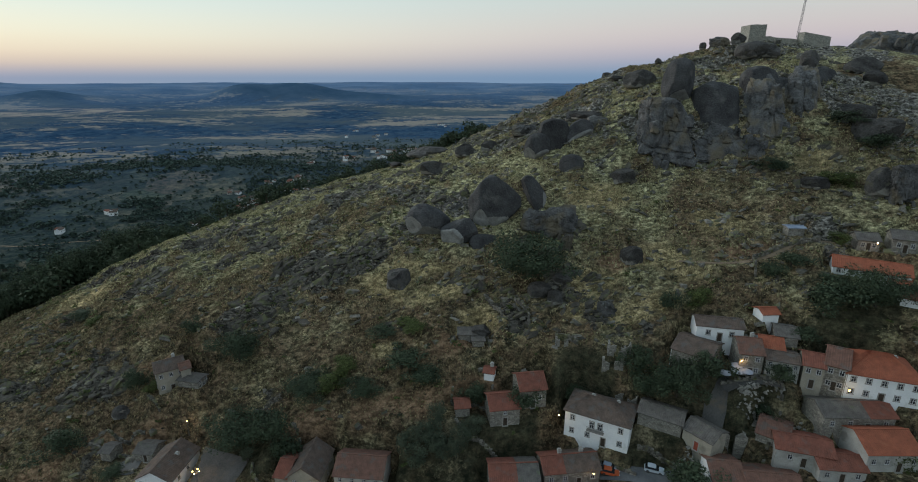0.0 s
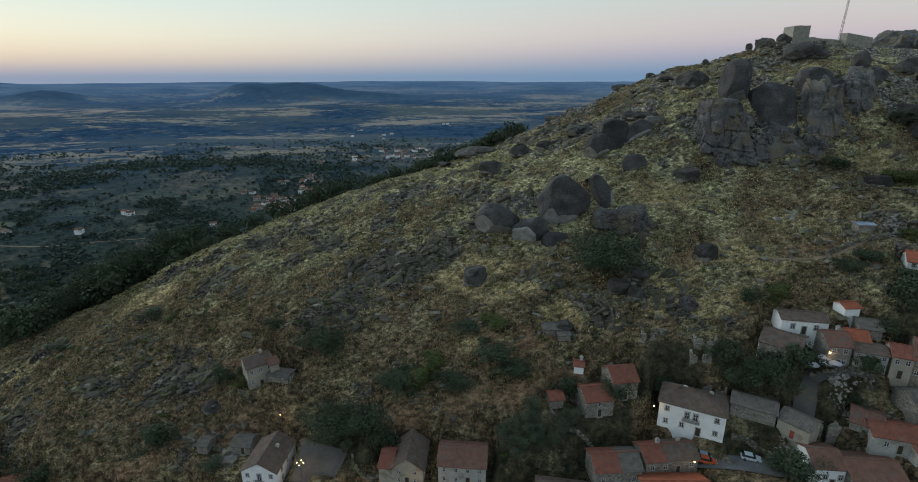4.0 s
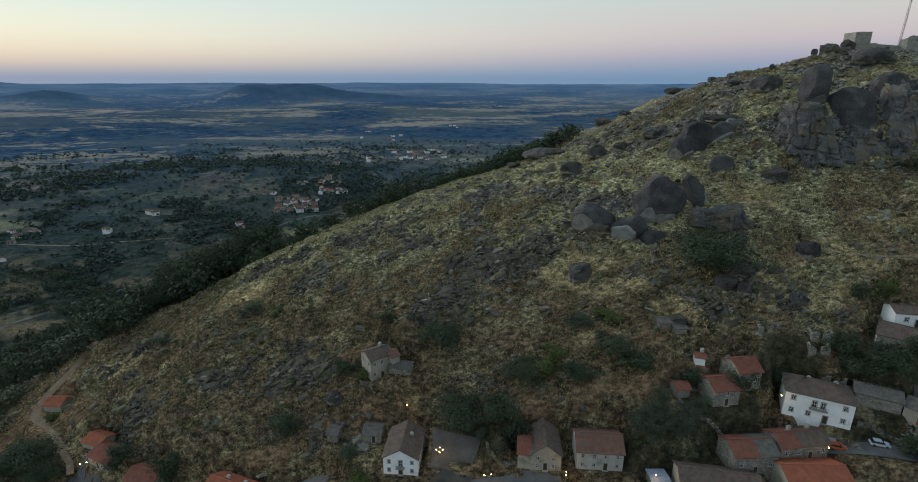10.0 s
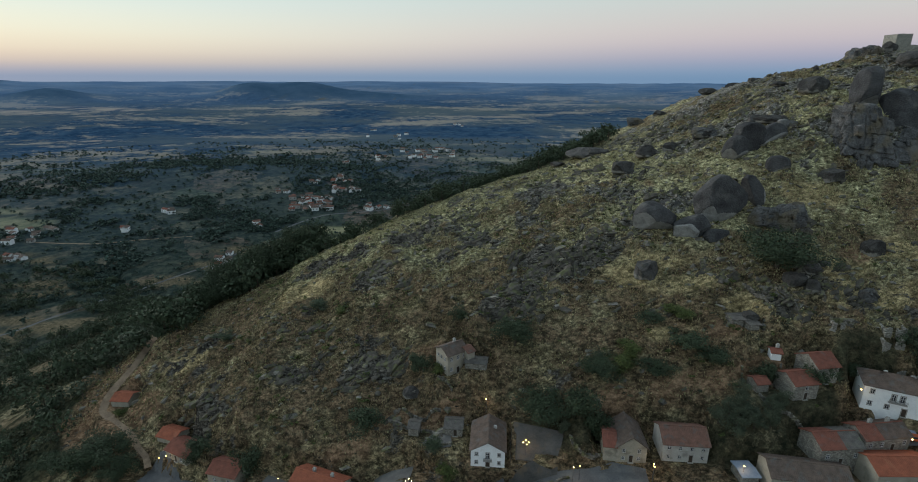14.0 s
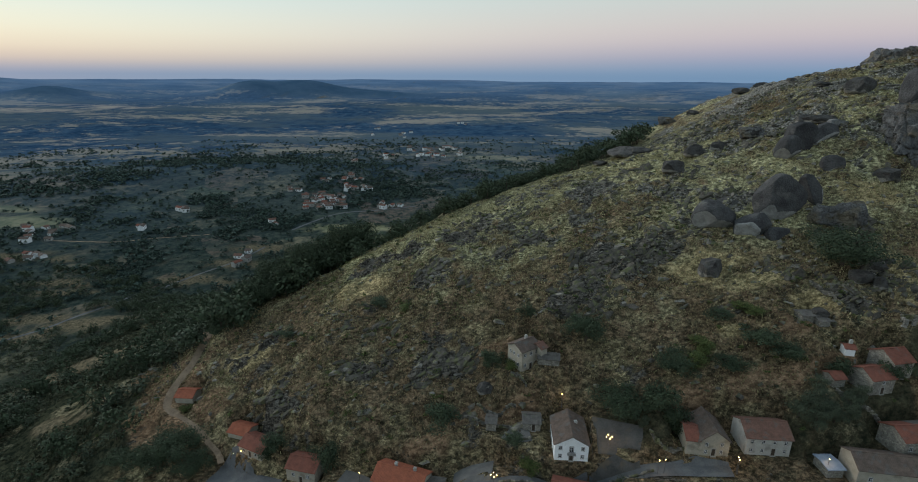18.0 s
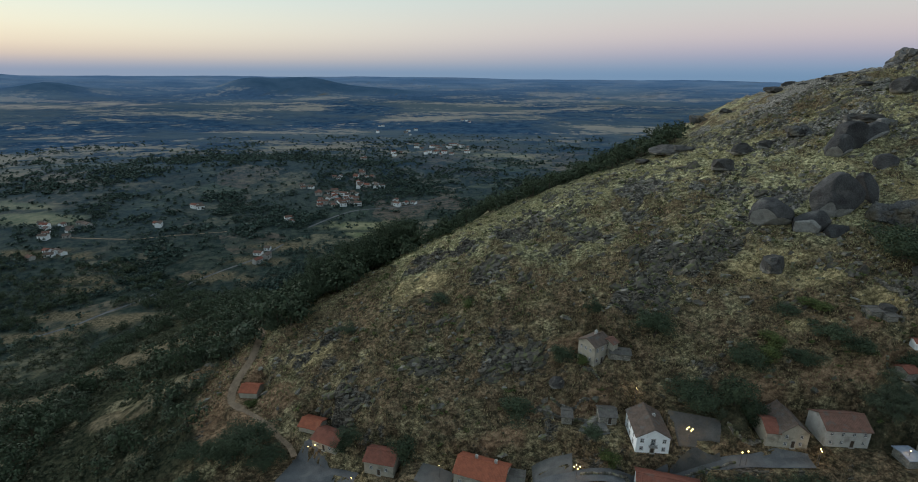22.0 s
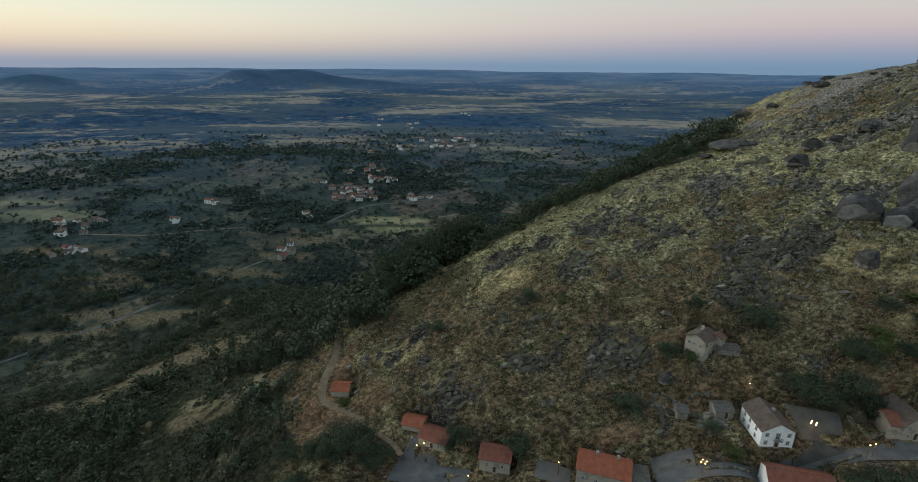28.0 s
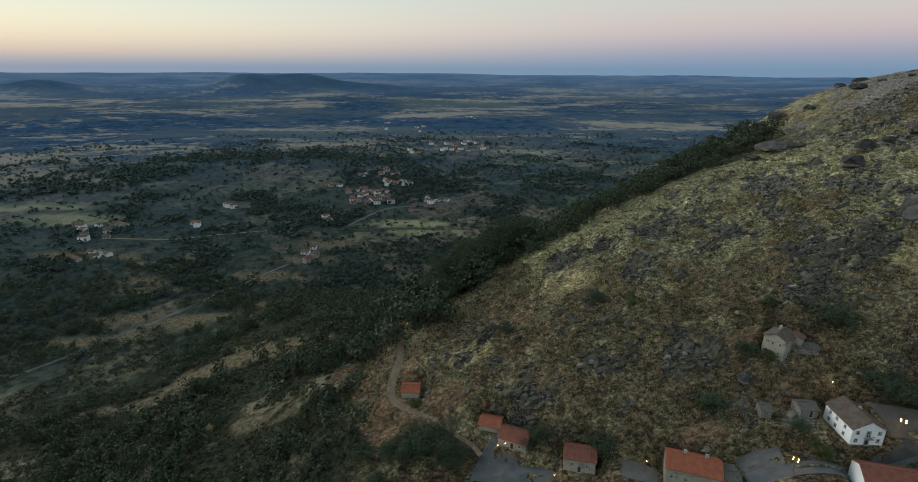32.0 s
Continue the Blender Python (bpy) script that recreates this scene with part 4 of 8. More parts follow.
gl.new(g_math("ADD", fine, g_noise(0.7, 4)), g_bump.inputs["Height"])
gl.new(g_bump.outputs[0], g_bsdf.inputs["Normal"])
gm.materials.append(gmat)

# ---- helpers for things and their parts ----


def mesh_of(name, bm, material):
    me = bpy.data.meshes.new(name)
    bm.to_mesh(me)
    bm.free()
    me.materials.append(material)
    return me


def part(name, bm, material, parent, label=""):
    """Links a bmesh, or a mesh made before, as one object under parent."""
    me = bm if isinstance(bm, bpy.types.Mesh) else mesh_of(name, bm, material)
    ob = new(name, me)
    ob.parent = parent
    return tagged(ob, label)


def thing(name, m, label, category, group="", kind=""):
    ob = new(name)
    ob.matrix_world = m
    return tagged(ob, label, category, group, kind)


def box(bm, x0, x1, y0, y1, z0, z1):
    vs = [bm.verts.new(p) for p in ((x0, y0, z0), (x1, y0, z0), (x1, y1, z0), (x0, y1, z0), (x0, y0, z1), (x1, y0, z1), (x1, y1, z1), (x0, y1, z1))]
    for q in ((3, 2, 1, 0), (4, 5, 6, 7), (0, 1, 5, 4), (1, 2, 6, 5), (2, 3, 7, 6), (3, 0, 4, 7)):
        bm.faces.new([vs[i] for i in q])
    return vs


def box_mesh(name, material, *sizes, bevel=0.0):
    bm = bmesh.new()
    for s in sizes:
        box(bm, *s)
    if bevel:
        bmesh.ops.bevel(bm, geom=bm.edges[:], offset=bevel, segments=1, affect="EDGES")
    return mesh_of(name, bm, material)


# ---- houses ----
# alike windows and doors share their meshes
WIN_FRAME = box_mesh("window_frame", TRIM, (-0.62, -0.47, -0.06, 0.02, -0.78, 0.78), (0.47, 0.62, -0.06, 0.02, -0.78, 0.78), (-0.47, 0.47, -0.06, 0.02, 0.62, 0.78), (-0.70, 0.70, -0.14, 0.02, -0.90, -0.74))
WIN_SASH = box_mesh("sash", FRAME_WHITE, (-0.47, -0.40, -0.03, 0.03, -0.74, 0.62), (0.40, 0.47, -0.03, 0.03, -0.74, 0.62), (-0.04, 0.04, -0.032, 0.03, -0.74, 0.62), (-0.40, 0.40, -0.03, 0.03, 0.54, 0.62), (-0.40, 0.40, -0.03, 0.03, -0.74, -0.66), (-0.40, 0.40, -0.028, 0.03, 0.02, 0.08))
WIN_PANE = box_mesh("pane", GLASS, (-0.47, 0.47, -0.012, 0.02, -0.74, 0.62))
DOOR_FRAME = box_mesh("door_frame", TRIM, (-0.72, -0.5, -0.07, 0.02, 0, 2.25), (0.5, 0.72, -0.07, 0.02, 0, 2.25), (-0.5, 0.5, -0.07, 0.02, 2.05, 2.25), (-0.8, 0.8, -0.4, 0.02, -0.18, 0.0))
DOOR_LEAF = box_mesh("leaf", WOOD, (-0.5, 0.5, -0.03, 0.02, 0, 2.05), (-0.4, 0.4, -0.045, -0.03, 0.2, 0.9), (-0.4, 0.4, -0.045, -0.03, 1.1, 1.9))
RED_LEAF = box_mesh("leaf", RED_WOOD, (-0.5, 0.5, -0.03, 0.02, 0, 2.05), (-0.4, 0.4, -0.045, -0.03, 0.2, 0.9), (-0.4, 0.4, -0.045, -0.03, 1.1, 1.9))
CHIMNEY = box_mesh("chimney", WALLS["offwhite"], (-0.38, 0.38, -0.32, 0.32, -1.2, 1.1), (-0.46, 0.46, -0.4, 0.4, 1.1, 1.22), (-0.3, 0.3, -0.25, 0.25, 1.22, 1.5))


def slope(bm, a, b, c, d, thick=0.16, rib=0.42):
    """A tiled roof slope: a and b along the eave, c and d along the ridge (c above b), ribbed from eave to ridge, with a thickness."""
    a, b, c, d = (Vector(p) for p in (a, b, c, d))
    n = (b - a).cross(d - a).normalized()
    count = max(4, int((b - a).length / rib * 2))
    courses = max(2, int((d - a).length / 1.6))
    rows = []
    for j in range(courses + 1):
        row = []
        v = j / courses
        for i in range(count + 1):
            u = i / count
            p = (a.lerp(b, u)).lerp(d.lerp(c, u), v)
            lift = (0.07 if i % 2 else 0.0) + 0.035 * noise.noise(p * 0.7)
            row.append(bm.verts.new(p + n * (thick + lift)))
        rows.append(row)
    for j in range(courses):
        for i in range(count):
            bm.faces.new((rows[j][i], rows[j][i + 1], rows[j + 1][i + 1], rows[j + 1][i]))
    low = [bm.verts.new(p) for p in (a, b, c, d)]
    bm.faces.new((low[3], low[2], low[1], low[0]))
    bm.faces.new([low[0], low[1]] + rows[0][::-1])
    bm.faces.new([low[2], low[3]] + rows[-1])
    bm.faces.new([low[1], low[2]] + [r[-1] for r in rows[::-1]])
    bm.faces.new([low[3], low[0]] + [r[0] for r in rows])


def house(p):
    w, d, h = p["width"], p["depth"], p["height"]
    ob = thing("house", pose(p["x"], p["y"], p["z"], 0, 0, p["turn"]), p["label"], "house")
    wall, t = WALLS[p["wall"]], math.tan(radians(p["pitch"]))
    o = 0.35
    # walls, with the gables in them
    bm = bmesh.new()
    low = -3.5
    gable = "x" if p["style"] == "side" else "y" if p["style"] == "front" else ""
    top = h + (d / 2 * t if gable == "x" else w / 2 * t if gable == "y" else 0)
    if gable == "x":
        ring = ((0, 0, low), (0, d, low), (0, d, h), (0, d / 2, top), (0, 0, h))
        ends = [[bm.verts.new((x, y, z)) for _, y, z in ring] for x in (0, w)]
    elif gable == "y":
        ring = ((0, 0, low), (w, 0, low), (w, 0, h), (w / 2, 0, top), (0, 0, h))
        ends = [[bm.verts.new((x, y, z)) for x, _, z in ring] for y in (d, 0)]
    else:
        ring = ((0, 0, low), (0, d, low), (0, d, h), (0, 0, h))
        ends = [[bm.verts.new((x, y, z)) for _, y, z in ring] for x in (0, w)]
    bm.faces.new(ends[0][::-1])
    bm.faces.new(ends[1])
    for i in range(len(ring)):
        j = (i + 1) % len(ring)
        bm.faces.new((ends[0][i], ends[0][j], ends[1][j], ends[1][i]))
    bmesh.ops.recalc_face_normals(bm, faces=bm.faces[:])
    part("wall", bm, wall, ob)
    # roof
    roof, roof_b = ROOFS[p["roof"]], ROOFS[p["roof_b"] or p["roof"]]
    if gable == "x":
        run, rise = d / 2, d / 2 * t
        cuts = [(-o, w + o, roof)] if not p["split"] else [(-o, w * p["split"], roof), (w * p["split"], w + o, roof_b)]
        for x0, x1, material in cuts:
            for front in (True, False):
                bm = bmesh.new()
                if front:
                    slope(bm, (x0, -o, h - o * t), (x1, -o, h - o * t), (x1, run, h + rise), (x0, run, h + rise))
                else:
                    slope(bm, (x1, d + o, h - o * t), (x0, d + o, h - o * t), (x0, run, h + rise), (x1, run, h + rise))
                part("roof_slope", bm, material, ob)
        bm = bmesh.new()
        box(bm, -o, w + o, run - 0.16, run + 0.16, h + rise + 0.1, h + rise + 0.27)
        part("ridge", bm, roof, ob)
    elif gable == "y":
        run, rise = w / 2, w / 2 * t
        for left in (True, False):
            bm = bmesh.new()
            if left:
                slope(bm, (-o, d + o, h - o * t), (-o, -o, h - o * t), (run, -o, h + rise), (run, d + o, h + rise))
            else:
                slope(bm, (w + o, -o, h - o * t), (w + o, d + o, h - o * t), (run, d + o, h + rise), (run, -o, h + rise))
            part("roof_slope", bm, roof, ob)
        bm = bmesh.new()
        box(bm, run - 0.16, run + 0.16, -o, d + o, h + rise + 0.1, h + rise + 0.27)
        part("ridge", bm, roof, ob)
    else:
        run, rise = d / 2, d / 2 * t
        e0, e1 = (min(run, w * 0.4), run, h + rise), (w - min(run, w * 0.4), run, h + rise)
        q = [(-o, -o, h - o * t), (w + o, -o, h - o * t), (w + o, d + o, h - o * t), (-o, d + o, h - o * t)]
        for ring4 in ((q[0], q[1], e1, e0), (q[2], q[3], e0, e1), (q[1], q[2], e1, e1), (q[3], q[0], e0, e0)):
            bm = bmesh.new()
            a, b, c, dd = ring4
            if c == dd:
                c, dd = tuple(Vector(c) + (Vector(b) - Vector(a)) * 0.01), tuple(Vector(dd) - (Vector(b) - Vector(a)) * 0.01)
            slope(bm, a, b, c, dd)
            part("roof_slope", bm, roof, ob)
    # openings on the front
    cols, rows = p["cols"], p["rows"]
    small = 0.85 if h / max(rows, 1) < 2.6 else 1.0
    spots = []
    for r in range(rows):
        zc = h / rows * (r + 0.58)
        for c in range(cols):
            spots.append((w * (c + 0.5) / cols, zc, r))
    door_at = w * (0.5 + (0.5 / cols if cols > 2 and cols % 2 == 0 else 0.0)) if cols else w * 0.6
    if p["door"]:
        dr = new("door", DOOR_FRAME)
        dr.parent, dr.location = ob, (door_at, -0.02, 0.1)
        part("leaf", RED_LEAF if "red door" in p["label"] else DOOR_LEAF, None, dr)
        dr.scale = (0.9, 1, min(1, (h - 0.2) / 2.3))
    for x, z, r in spots:
        if (p["door"] and r == 0 and abs(x - door_at) < 1.0) or ("balcony" in p["label"] and p["style"] != "side" and r == 1 and abs(x - w / 2) < 2.0):
            continue
        wd = new("window", WIN_FRAME)
        wd.parent, wd.location, wd.scale = ob, (x, -0.02, z), (small * 0.92, 1, small * 0.86)
        part("sash", WIN_SASH, None, wd)
        part("pane", WIN_PANE, None, wd)
    if "white side wall" in p["label"]:
        bm = bmesh.new()
        box(bm, -0.08, -0.01, 0.0, d, -1.5, h - 0.1)
        part("side_wall", bm, WALLS["white"], ob, "whitewashed side wall")
        for y in (d * 0.25, d * 0.55, d * 0.85):
            wd = new("window", WIN_FRAME)
            wd.parent, wd.location, wd.rotation_euler, wd.scale = ob, (-0.10, y, h * 0.5), (0, 0, radians(-90)), (0.8, 1, 0.8)
            part("sash", WIN_SASH, None, wd)
            part("pane", WIN_PANE, None, wd)
    if p["style"] == "front" or "farmhouse" in p["label"]:
        # side windows
        for k, y in enumerate((d * 0.25, d * 0.55, d * 0.8)):
            for zc in (h * 0.3, h * 0.75):
                for x, turn in ((w + 0.02, 90), (-0.02, -90)):
                    if (k + round(zc)) % 3 == 0 and turn > 0:
                        continue
                    wd = new("window", WIN_FRAME)
                    wd.parent, wd.location, wd.rotation_euler, wd.scale = ob, (x, y, zc), (0, 0, radians(turn)), (0.75, 1, 0.72)
                    part("sash", WIN_SASH, None, wd)
                    part("pane", WIN_PANE, None, wd)
    if "balcony" in p["label"] and p["style"] != "side":
        wide = 3.8 if w > 11 else 2.2
        zc = h * 0.46 + (0.5 if w > 11 else 0.1)
        bm = bmesh.new()
        box(bm, w / 2 - wide / 2, w / 2 + wide / 2, -0.95, 0.0, zc - 0.16, zc)
        bal = part("balcony", bm, TRIM, ob)
        bm = bmesh.new()
        n = int(wide / 0.16)
        for k in range(n + 1):
            x = w / 2 - wide / 2 + 0.04 + (wide - 0.08) * k / n
            box(bm, x - 0.015, x + 0.015, -0.93, -0.90, zc, zc + 0.95)
        box(bm, w / 2 - wide / 2, w / 2 + wide / 2, -0.95, -0.88, zc + 0.95, zc + 1.0)
        part("railing", bm, IRON, bal, "thin dark iron railing")
        for x in ((w / 2 - 0.9, w / 2 + 0.9) if w > 11 else (w / 2,)):
            wd = new("window", WIN_FRAME)
            wd.parent, wd.location, wd.scale = ob, (x, -0.025, zc + 1.1), (1.0, 1, 1.35)
            part("sash", WIN_SASH, None, wd)
            part("pane", WIN_PANE, None, wd)
    if p["chimney"]:
        spread = (0.35, 0.75) if w > 11 else (0.7,)
        for u in spread:
            ch = part("chimney", CHIMNEY, None, ob)
            ch.location = (w * u, d * 0.62, h + (d * 0.38 if gable == "x" else 1.6) * t)
    return ob


HOUSES = [house(p) for p in PLOTS]

# ---- roads ----
for order, (name, label, material, width, rx, ry, rz) in enumerate(ROADS):
    bm = bmesh.new()
    rows = []
    cross = np.linspace(-0.5, 0.5, 9)
    for k in range(len(rx)):
        a, b = max(k - 1, 0), min(k + 1, len(rx) - 1)
        along = Vector((rx[b] - rx[a], ry[b] - ry[a], 0)).normalized()
        side = Vector((-along.y, along.x, 0))
        w = width * (1 + 0.06 * math.sin(k * 0.9 + width))
        row = []
        for c in cross:
            p = Vector((rx[k], ry[k], 0)) + side * (c * w)
            if name in ("road", "square", "square_apron"):
                p.z = float(at_ground(p.x, p.y)[0]) + 0.20 + 0.012 * (9 - order) - 0.1 * abs(c)
                row.append(bm.verts.new(p))
                continue
            p.z = (max(rz[k], float(at_ground(p.x, p.y)[0])) if name == "plain_road" else rz[k]) + (0.0 if material == DIRT else 0.12) - 0.1 * abs(c)
            row.append(bm.verts.new(p))
        rows.append(row)
    for r0, r1 in zip(rows, rows[1:]):
        for i in range(8):
            bm.faces.new((r0[i], r0[i + 1], r1[i + 1], r1[i]))
    bmesh.ops.recalc_face_normals(bm, faces=bm.faces[:])
    tagged(new(name, mesh_of(name, bm, material)), label, "road", kind="structure")


def joined(name, verts, faces, material, label, category, kind="stuff", smooth=False):
    """One object of many small pieces, from arrays."""
    me = bpy.data.meshes.new(name)
    verts, faces = np.asarray(verts, np.float32), np.asarray(faces, np.int32)
    me.vertices.add(len(verts))
    me.vertices.foreach_set("co", verts.ravel())
    k = faces.shape[1]
    me.loops.add(faces.size)
    me.loops.foreach_set("vertex_index", faces.ravel())
    me.polygons.add(len(faces))
    me.polygons.foreach_set("loop_start", (np.arange(len(faces)) * k).astype(np.int32))
    me.polygons.foreach_set("use_smooth", np.full(len(faces), smooth))
    me.update(calc_edges=True)
    me.materials.append(material)
    ob = new(name, me)
    return tagged(ob, label, category, kind=kind) if kind else ob


# ---- granite ----


def rock_shape(shape, seed):
    """A boulder about 1 across and 1 high, its base at 0: rounded, split, slab-like or a cracked crag."""
    rnd = random.Random(seed)
    bm = bmesh.new()
    bmesh.ops.create_icosphere(bm, subdivisions=6 if shape == "crag" else 5, radius=0.5)
    off = Vector((rnd.uniform(-50, 50), rnd.uniform(-50, 50), rnd.uniform(-50, 50)))
    cuts = []
    for _ in range({"crag": 7, "split": 4, "flat": 5, "round": 5, "egg": 3}[shape]):
        n = Vector((rnd.uniform(-1, 1), rnd.uniform(-1, 0.4), rnd.uniform(-0.4, 0.9))).normalized()
        cuts.append((n, rnd.uniform(0.30, 0.43)))
    cuts.append((Vector((rnd.uniform(-0.3, 0.3), -0.35, -1)).normalized(), 0.34))
    if shape == "split":
        cuts += [(Vector((-0.55, -0.8, 0.1)).normalized(), 0.22), (Vector((0.5, -0.7, 0.55)).normalized(), 0.25)]
    if shape == "crag":
        cuts += [(Vector((rnd.uniform(-0.25, 0.25), -1, rnd.uniform(0, 0.2))).normalized(), rnd.uniform(0.30, 0.38)), (Vector((rnd.uniform(-0.3, 0.3), -0.1, 1)).normalized(), 0.42)]
    for v in bm.verts:
        p = v.co.copy()
        if shape in ("crag", "split", "flat"):
            # squarer shoulders
            m = max(abs(p.x), abs(p.y), abs(p.z))
            p = p.lerp(p * (0.5 / m), 0.72 if shape == "crag" else 0.42)
        for n, d in cuts:
            over = p.dot(n) - d
            if over > 0:
                p -= n * over * (0.95 if shape != "egg" else 0.7)
        q = p * 2.2 + off
        if shape == "crag":
            # upright and level joints, broken ledges
            bend = 0.25 * noise.noise(q * 1.3)
            upright = abs(noise.noise(Vector((q.x * 2.6 + bend, q.y * 2.6, q.z * 0.8))))
            level = abs(noise.noise(Vector((q.x * 0.5, q.y * 0.5, q.z * 2.4 + bend)) + Vector((9, 3, 5))))
            block = noise.cell_vector(Vector((q.x * 2.4 + bend, q.y * 2.4, q.z * 1.5)))
            joint = max(0.0, 0.09 - upright) / 0.09 * 0.04 + max(0.0, 0.06 - level) / 0.06 * 0.05
            p += v.normal * (0.09 * noise.noise(q * 0.9) + 0.085 * (block.x - 0.5) + 0.03 * noise.noise(q * 3.1) - joint + 0.012 * noise.noise(q * 8) + 0.006 * noise.noise(q * 21))
        else:
            crack = max(0.0, 0.05 - abs(noise.noise(Vector((q.x * 0.8, q.y * 0.8, q.z * 1.7)) + Vector((4, 8, 1))))) / 0.05
            p += v.normal * (0.06 * noise.noise(q * 0.8) + 0.02 * noise.noise(q * 2.6) + 0.008 * noise.noise(q * 9) - 0.022 * crack)
        if shape == "egg":
            k = 1.0 + 0.18 * p.z
            p.x *= k
            p.y *= k
        v.co = p
    lo = min(v.co.z for v in bm.verts)
    for v in bm.verts:
        v.co.z -= lo
    for f in bm.faces:
        f.smooth = shape not in ("crag", "flat", "split")
    return bm


def block_mesh(seed, material):
    """A squared-off granite block about 1 across, with split faces and worn corners."""
    rnd = random.Random(seed)
    bm = bmesh.new()
    bmesh.ops.create_icosphere(bm, subdivisions=2, radius=0.7)
    off = Vector((rnd.uniform(-50, 50), rnd.uniform(-50, 50), 0))
    cuts = [(Vector((rnd.gauss(0, 0.22), rnd.gauss(0, 0.22), 0)) + Vector(ax), rnd.uniform(0.34, 0.46)) for ax in ((1, 0, 0), (-1, 0, 0), (0, 1, 0), (0, -1, 0), (0, 0, 1), (0, 0, -1))]
    cuts += [(Vector((rnd.uniform(-1, 1), rnd.uniform(-1, 1), rnd.uniform(-0.2, 1))), rnd.uniform(0.40, 0.5)) for _ in range(3)]
    for v in bm.verts:
        p = v.co.copy()
        for n, d in cuts:
            n = n.normalized()
            over = p.dot(n) - d
            if over > 0:
                p -= n * over * 0.99
        p += p.normalized() * (0.02 * noise.noise(p * 3 + off) + 0.012 * noise.noise(p * 9 + off))
        v.co = p
    return mesh_of("block", bm, material)


BLOCKS = [block_mesh(900 + k, ROCKS) for k in range(10)]
CLIFF_BLOCKS = [block_mesh(920 + k, CLIFF) for k in range(6)]


def rock(label, x, y, z, width, depth, height, turn, shape, seed, back=0.0):
    bm = rock_shape(shape, seed)
    sink = 0.14 if shape == "crag" else 0.10
    bmesh.ops.scale(bm, vec=(width * 1.05, depth, height * (1 + sink)), verts=bm.verts[:])
    for v in bm.verts:
        v.co.y += back * v.co.z
    foot = [float(at_ground(x + u * width * 0.33, y + v * depth * 0.33)[0]) for u, v in ((0, 0), (1, 0), (-1, 0), (0, 1), (0, -1))]
    z = min(z, foot[0] + 0.6, min(foot) + 0.12 * height + 0.4) - height * sink
    material = CLIFF if shape == "crag" else PALE_GRANITE if "pale" in label and shape != "split" else GRANITE
    if shape != "crag":
        ob = new("boulder", mesh_of("boulder", bm, material))
        ob.matrix_world = pose(x, y, z, 0, 0, turn)
        return tagged(ob, label, "rock", "granite boulders on the hill")
    # a crag: a cracked core with blocks split from its front, flanks and top
    ob = thing("crag", pose(x, y, z, 0, 0, turn), label, "rock", "granite crags under the castle")
    part("core", bm, material, ob)
    rnd = random.Random(seed * 7)
    for k in range(int(6 + min(9, width * height / 40))):
        a, v = rnd.uniform(-1.25, 1.25), rnd.choice((rnd.uniform(0.08, 0.3), rnd.uniform(0.75, 0.98)))
        r = math.sqrt(max(0.05, 1 - (2 * v - 1) ** 2 * 0.8)) * 0.47
        big = (0.10 + 0.14 * rnd.random()) * (width * height) ** 0.5
        o = part("block", CLIFF_BLOCKS[(seed + k) % 6], None, ob)
        o.location = (math.sin(a) * r * width, -math.cos(a) * r * depth + back * v * height, v * height * 0.97)
        o.scale = (big * rnd.uniform(0.5, 0.9), big * rnd.uniform(0.45, 0.75), big * rnd.uniform(0.6, 1.5))
        o.rotation_euler = (rnd.gauss(0, 0.14), rnd.gauss(0, 0.16), rnd.uniform(-0.7, 0.7) + a * 0.5)
    return ob


def cut_boulder(label, x, y, z, width, depth, height, cuts, lean=0.0, pitch=0.0, turn=0.0, square=0.2, worn=0.05, seed=1):
    """A great boulder about its middle x, y, z: a worn ellipsoid split along flat faces (normal, distance, fresh or weathered)."""
    bm = bmesh.new()
    bmesh.ops.create_icosphere(bm, subdivisions=5, radius=0.5)
    off = Vector((seed * 13.7, seed * 5.1, seed * 3.3))
    broken = set()
    for v in bm.verts:
        p = v.co.copy()
        m = max(abs(p.x), abs(p.y), abs(p.z))
        p = p.lerp(p * (0.5 / m), square)
        for n, d, fresh in cuts:
            n = Vector(n).normalized()
            over = p.dot(n) - d
            if over > 0:
                p -= n * over * (0.97 - 0.12 * (not fresh))
                if fresh and over > 0.012:
                    broken.add(v.index)
        q = p * 2.0 + off
        crack = max(0.0, 0.04 - abs(noise.noise(Vector((q.x * 0.9, q.y * 0.9, q.z * 0.7)) + Vector((4, 8, 1))))) / 0.04
        p += v.normal * (worn * noise.noise(q * 0.9) + 0.35 * worn * noise.noise(q * 2.4) + 0.008 * noise.noise(q * 7) + 0.004 * noise.noise(q * 17) - 0.012 * crack)
        v.co = p
    bmesh.ops.scale(bm, vec=(width, depth, height), verts=bm.verts[:])
    for f in bm.faces:
        f.smooth = True
        f.material_index = 1 if sum(v.index in broken for v in f.verts) >= 2 else 0
    me = mesh_of("boulder", bm, DARK_GRANITE)
    me.materials.append(FRESH_GRANITE)
    ob = new("boulder", me)
    ob.matrix_world = pose(x, y, z, pitch, lean, turn)
    return tagged(ob, label, "rock", "granite boulders on the hill")


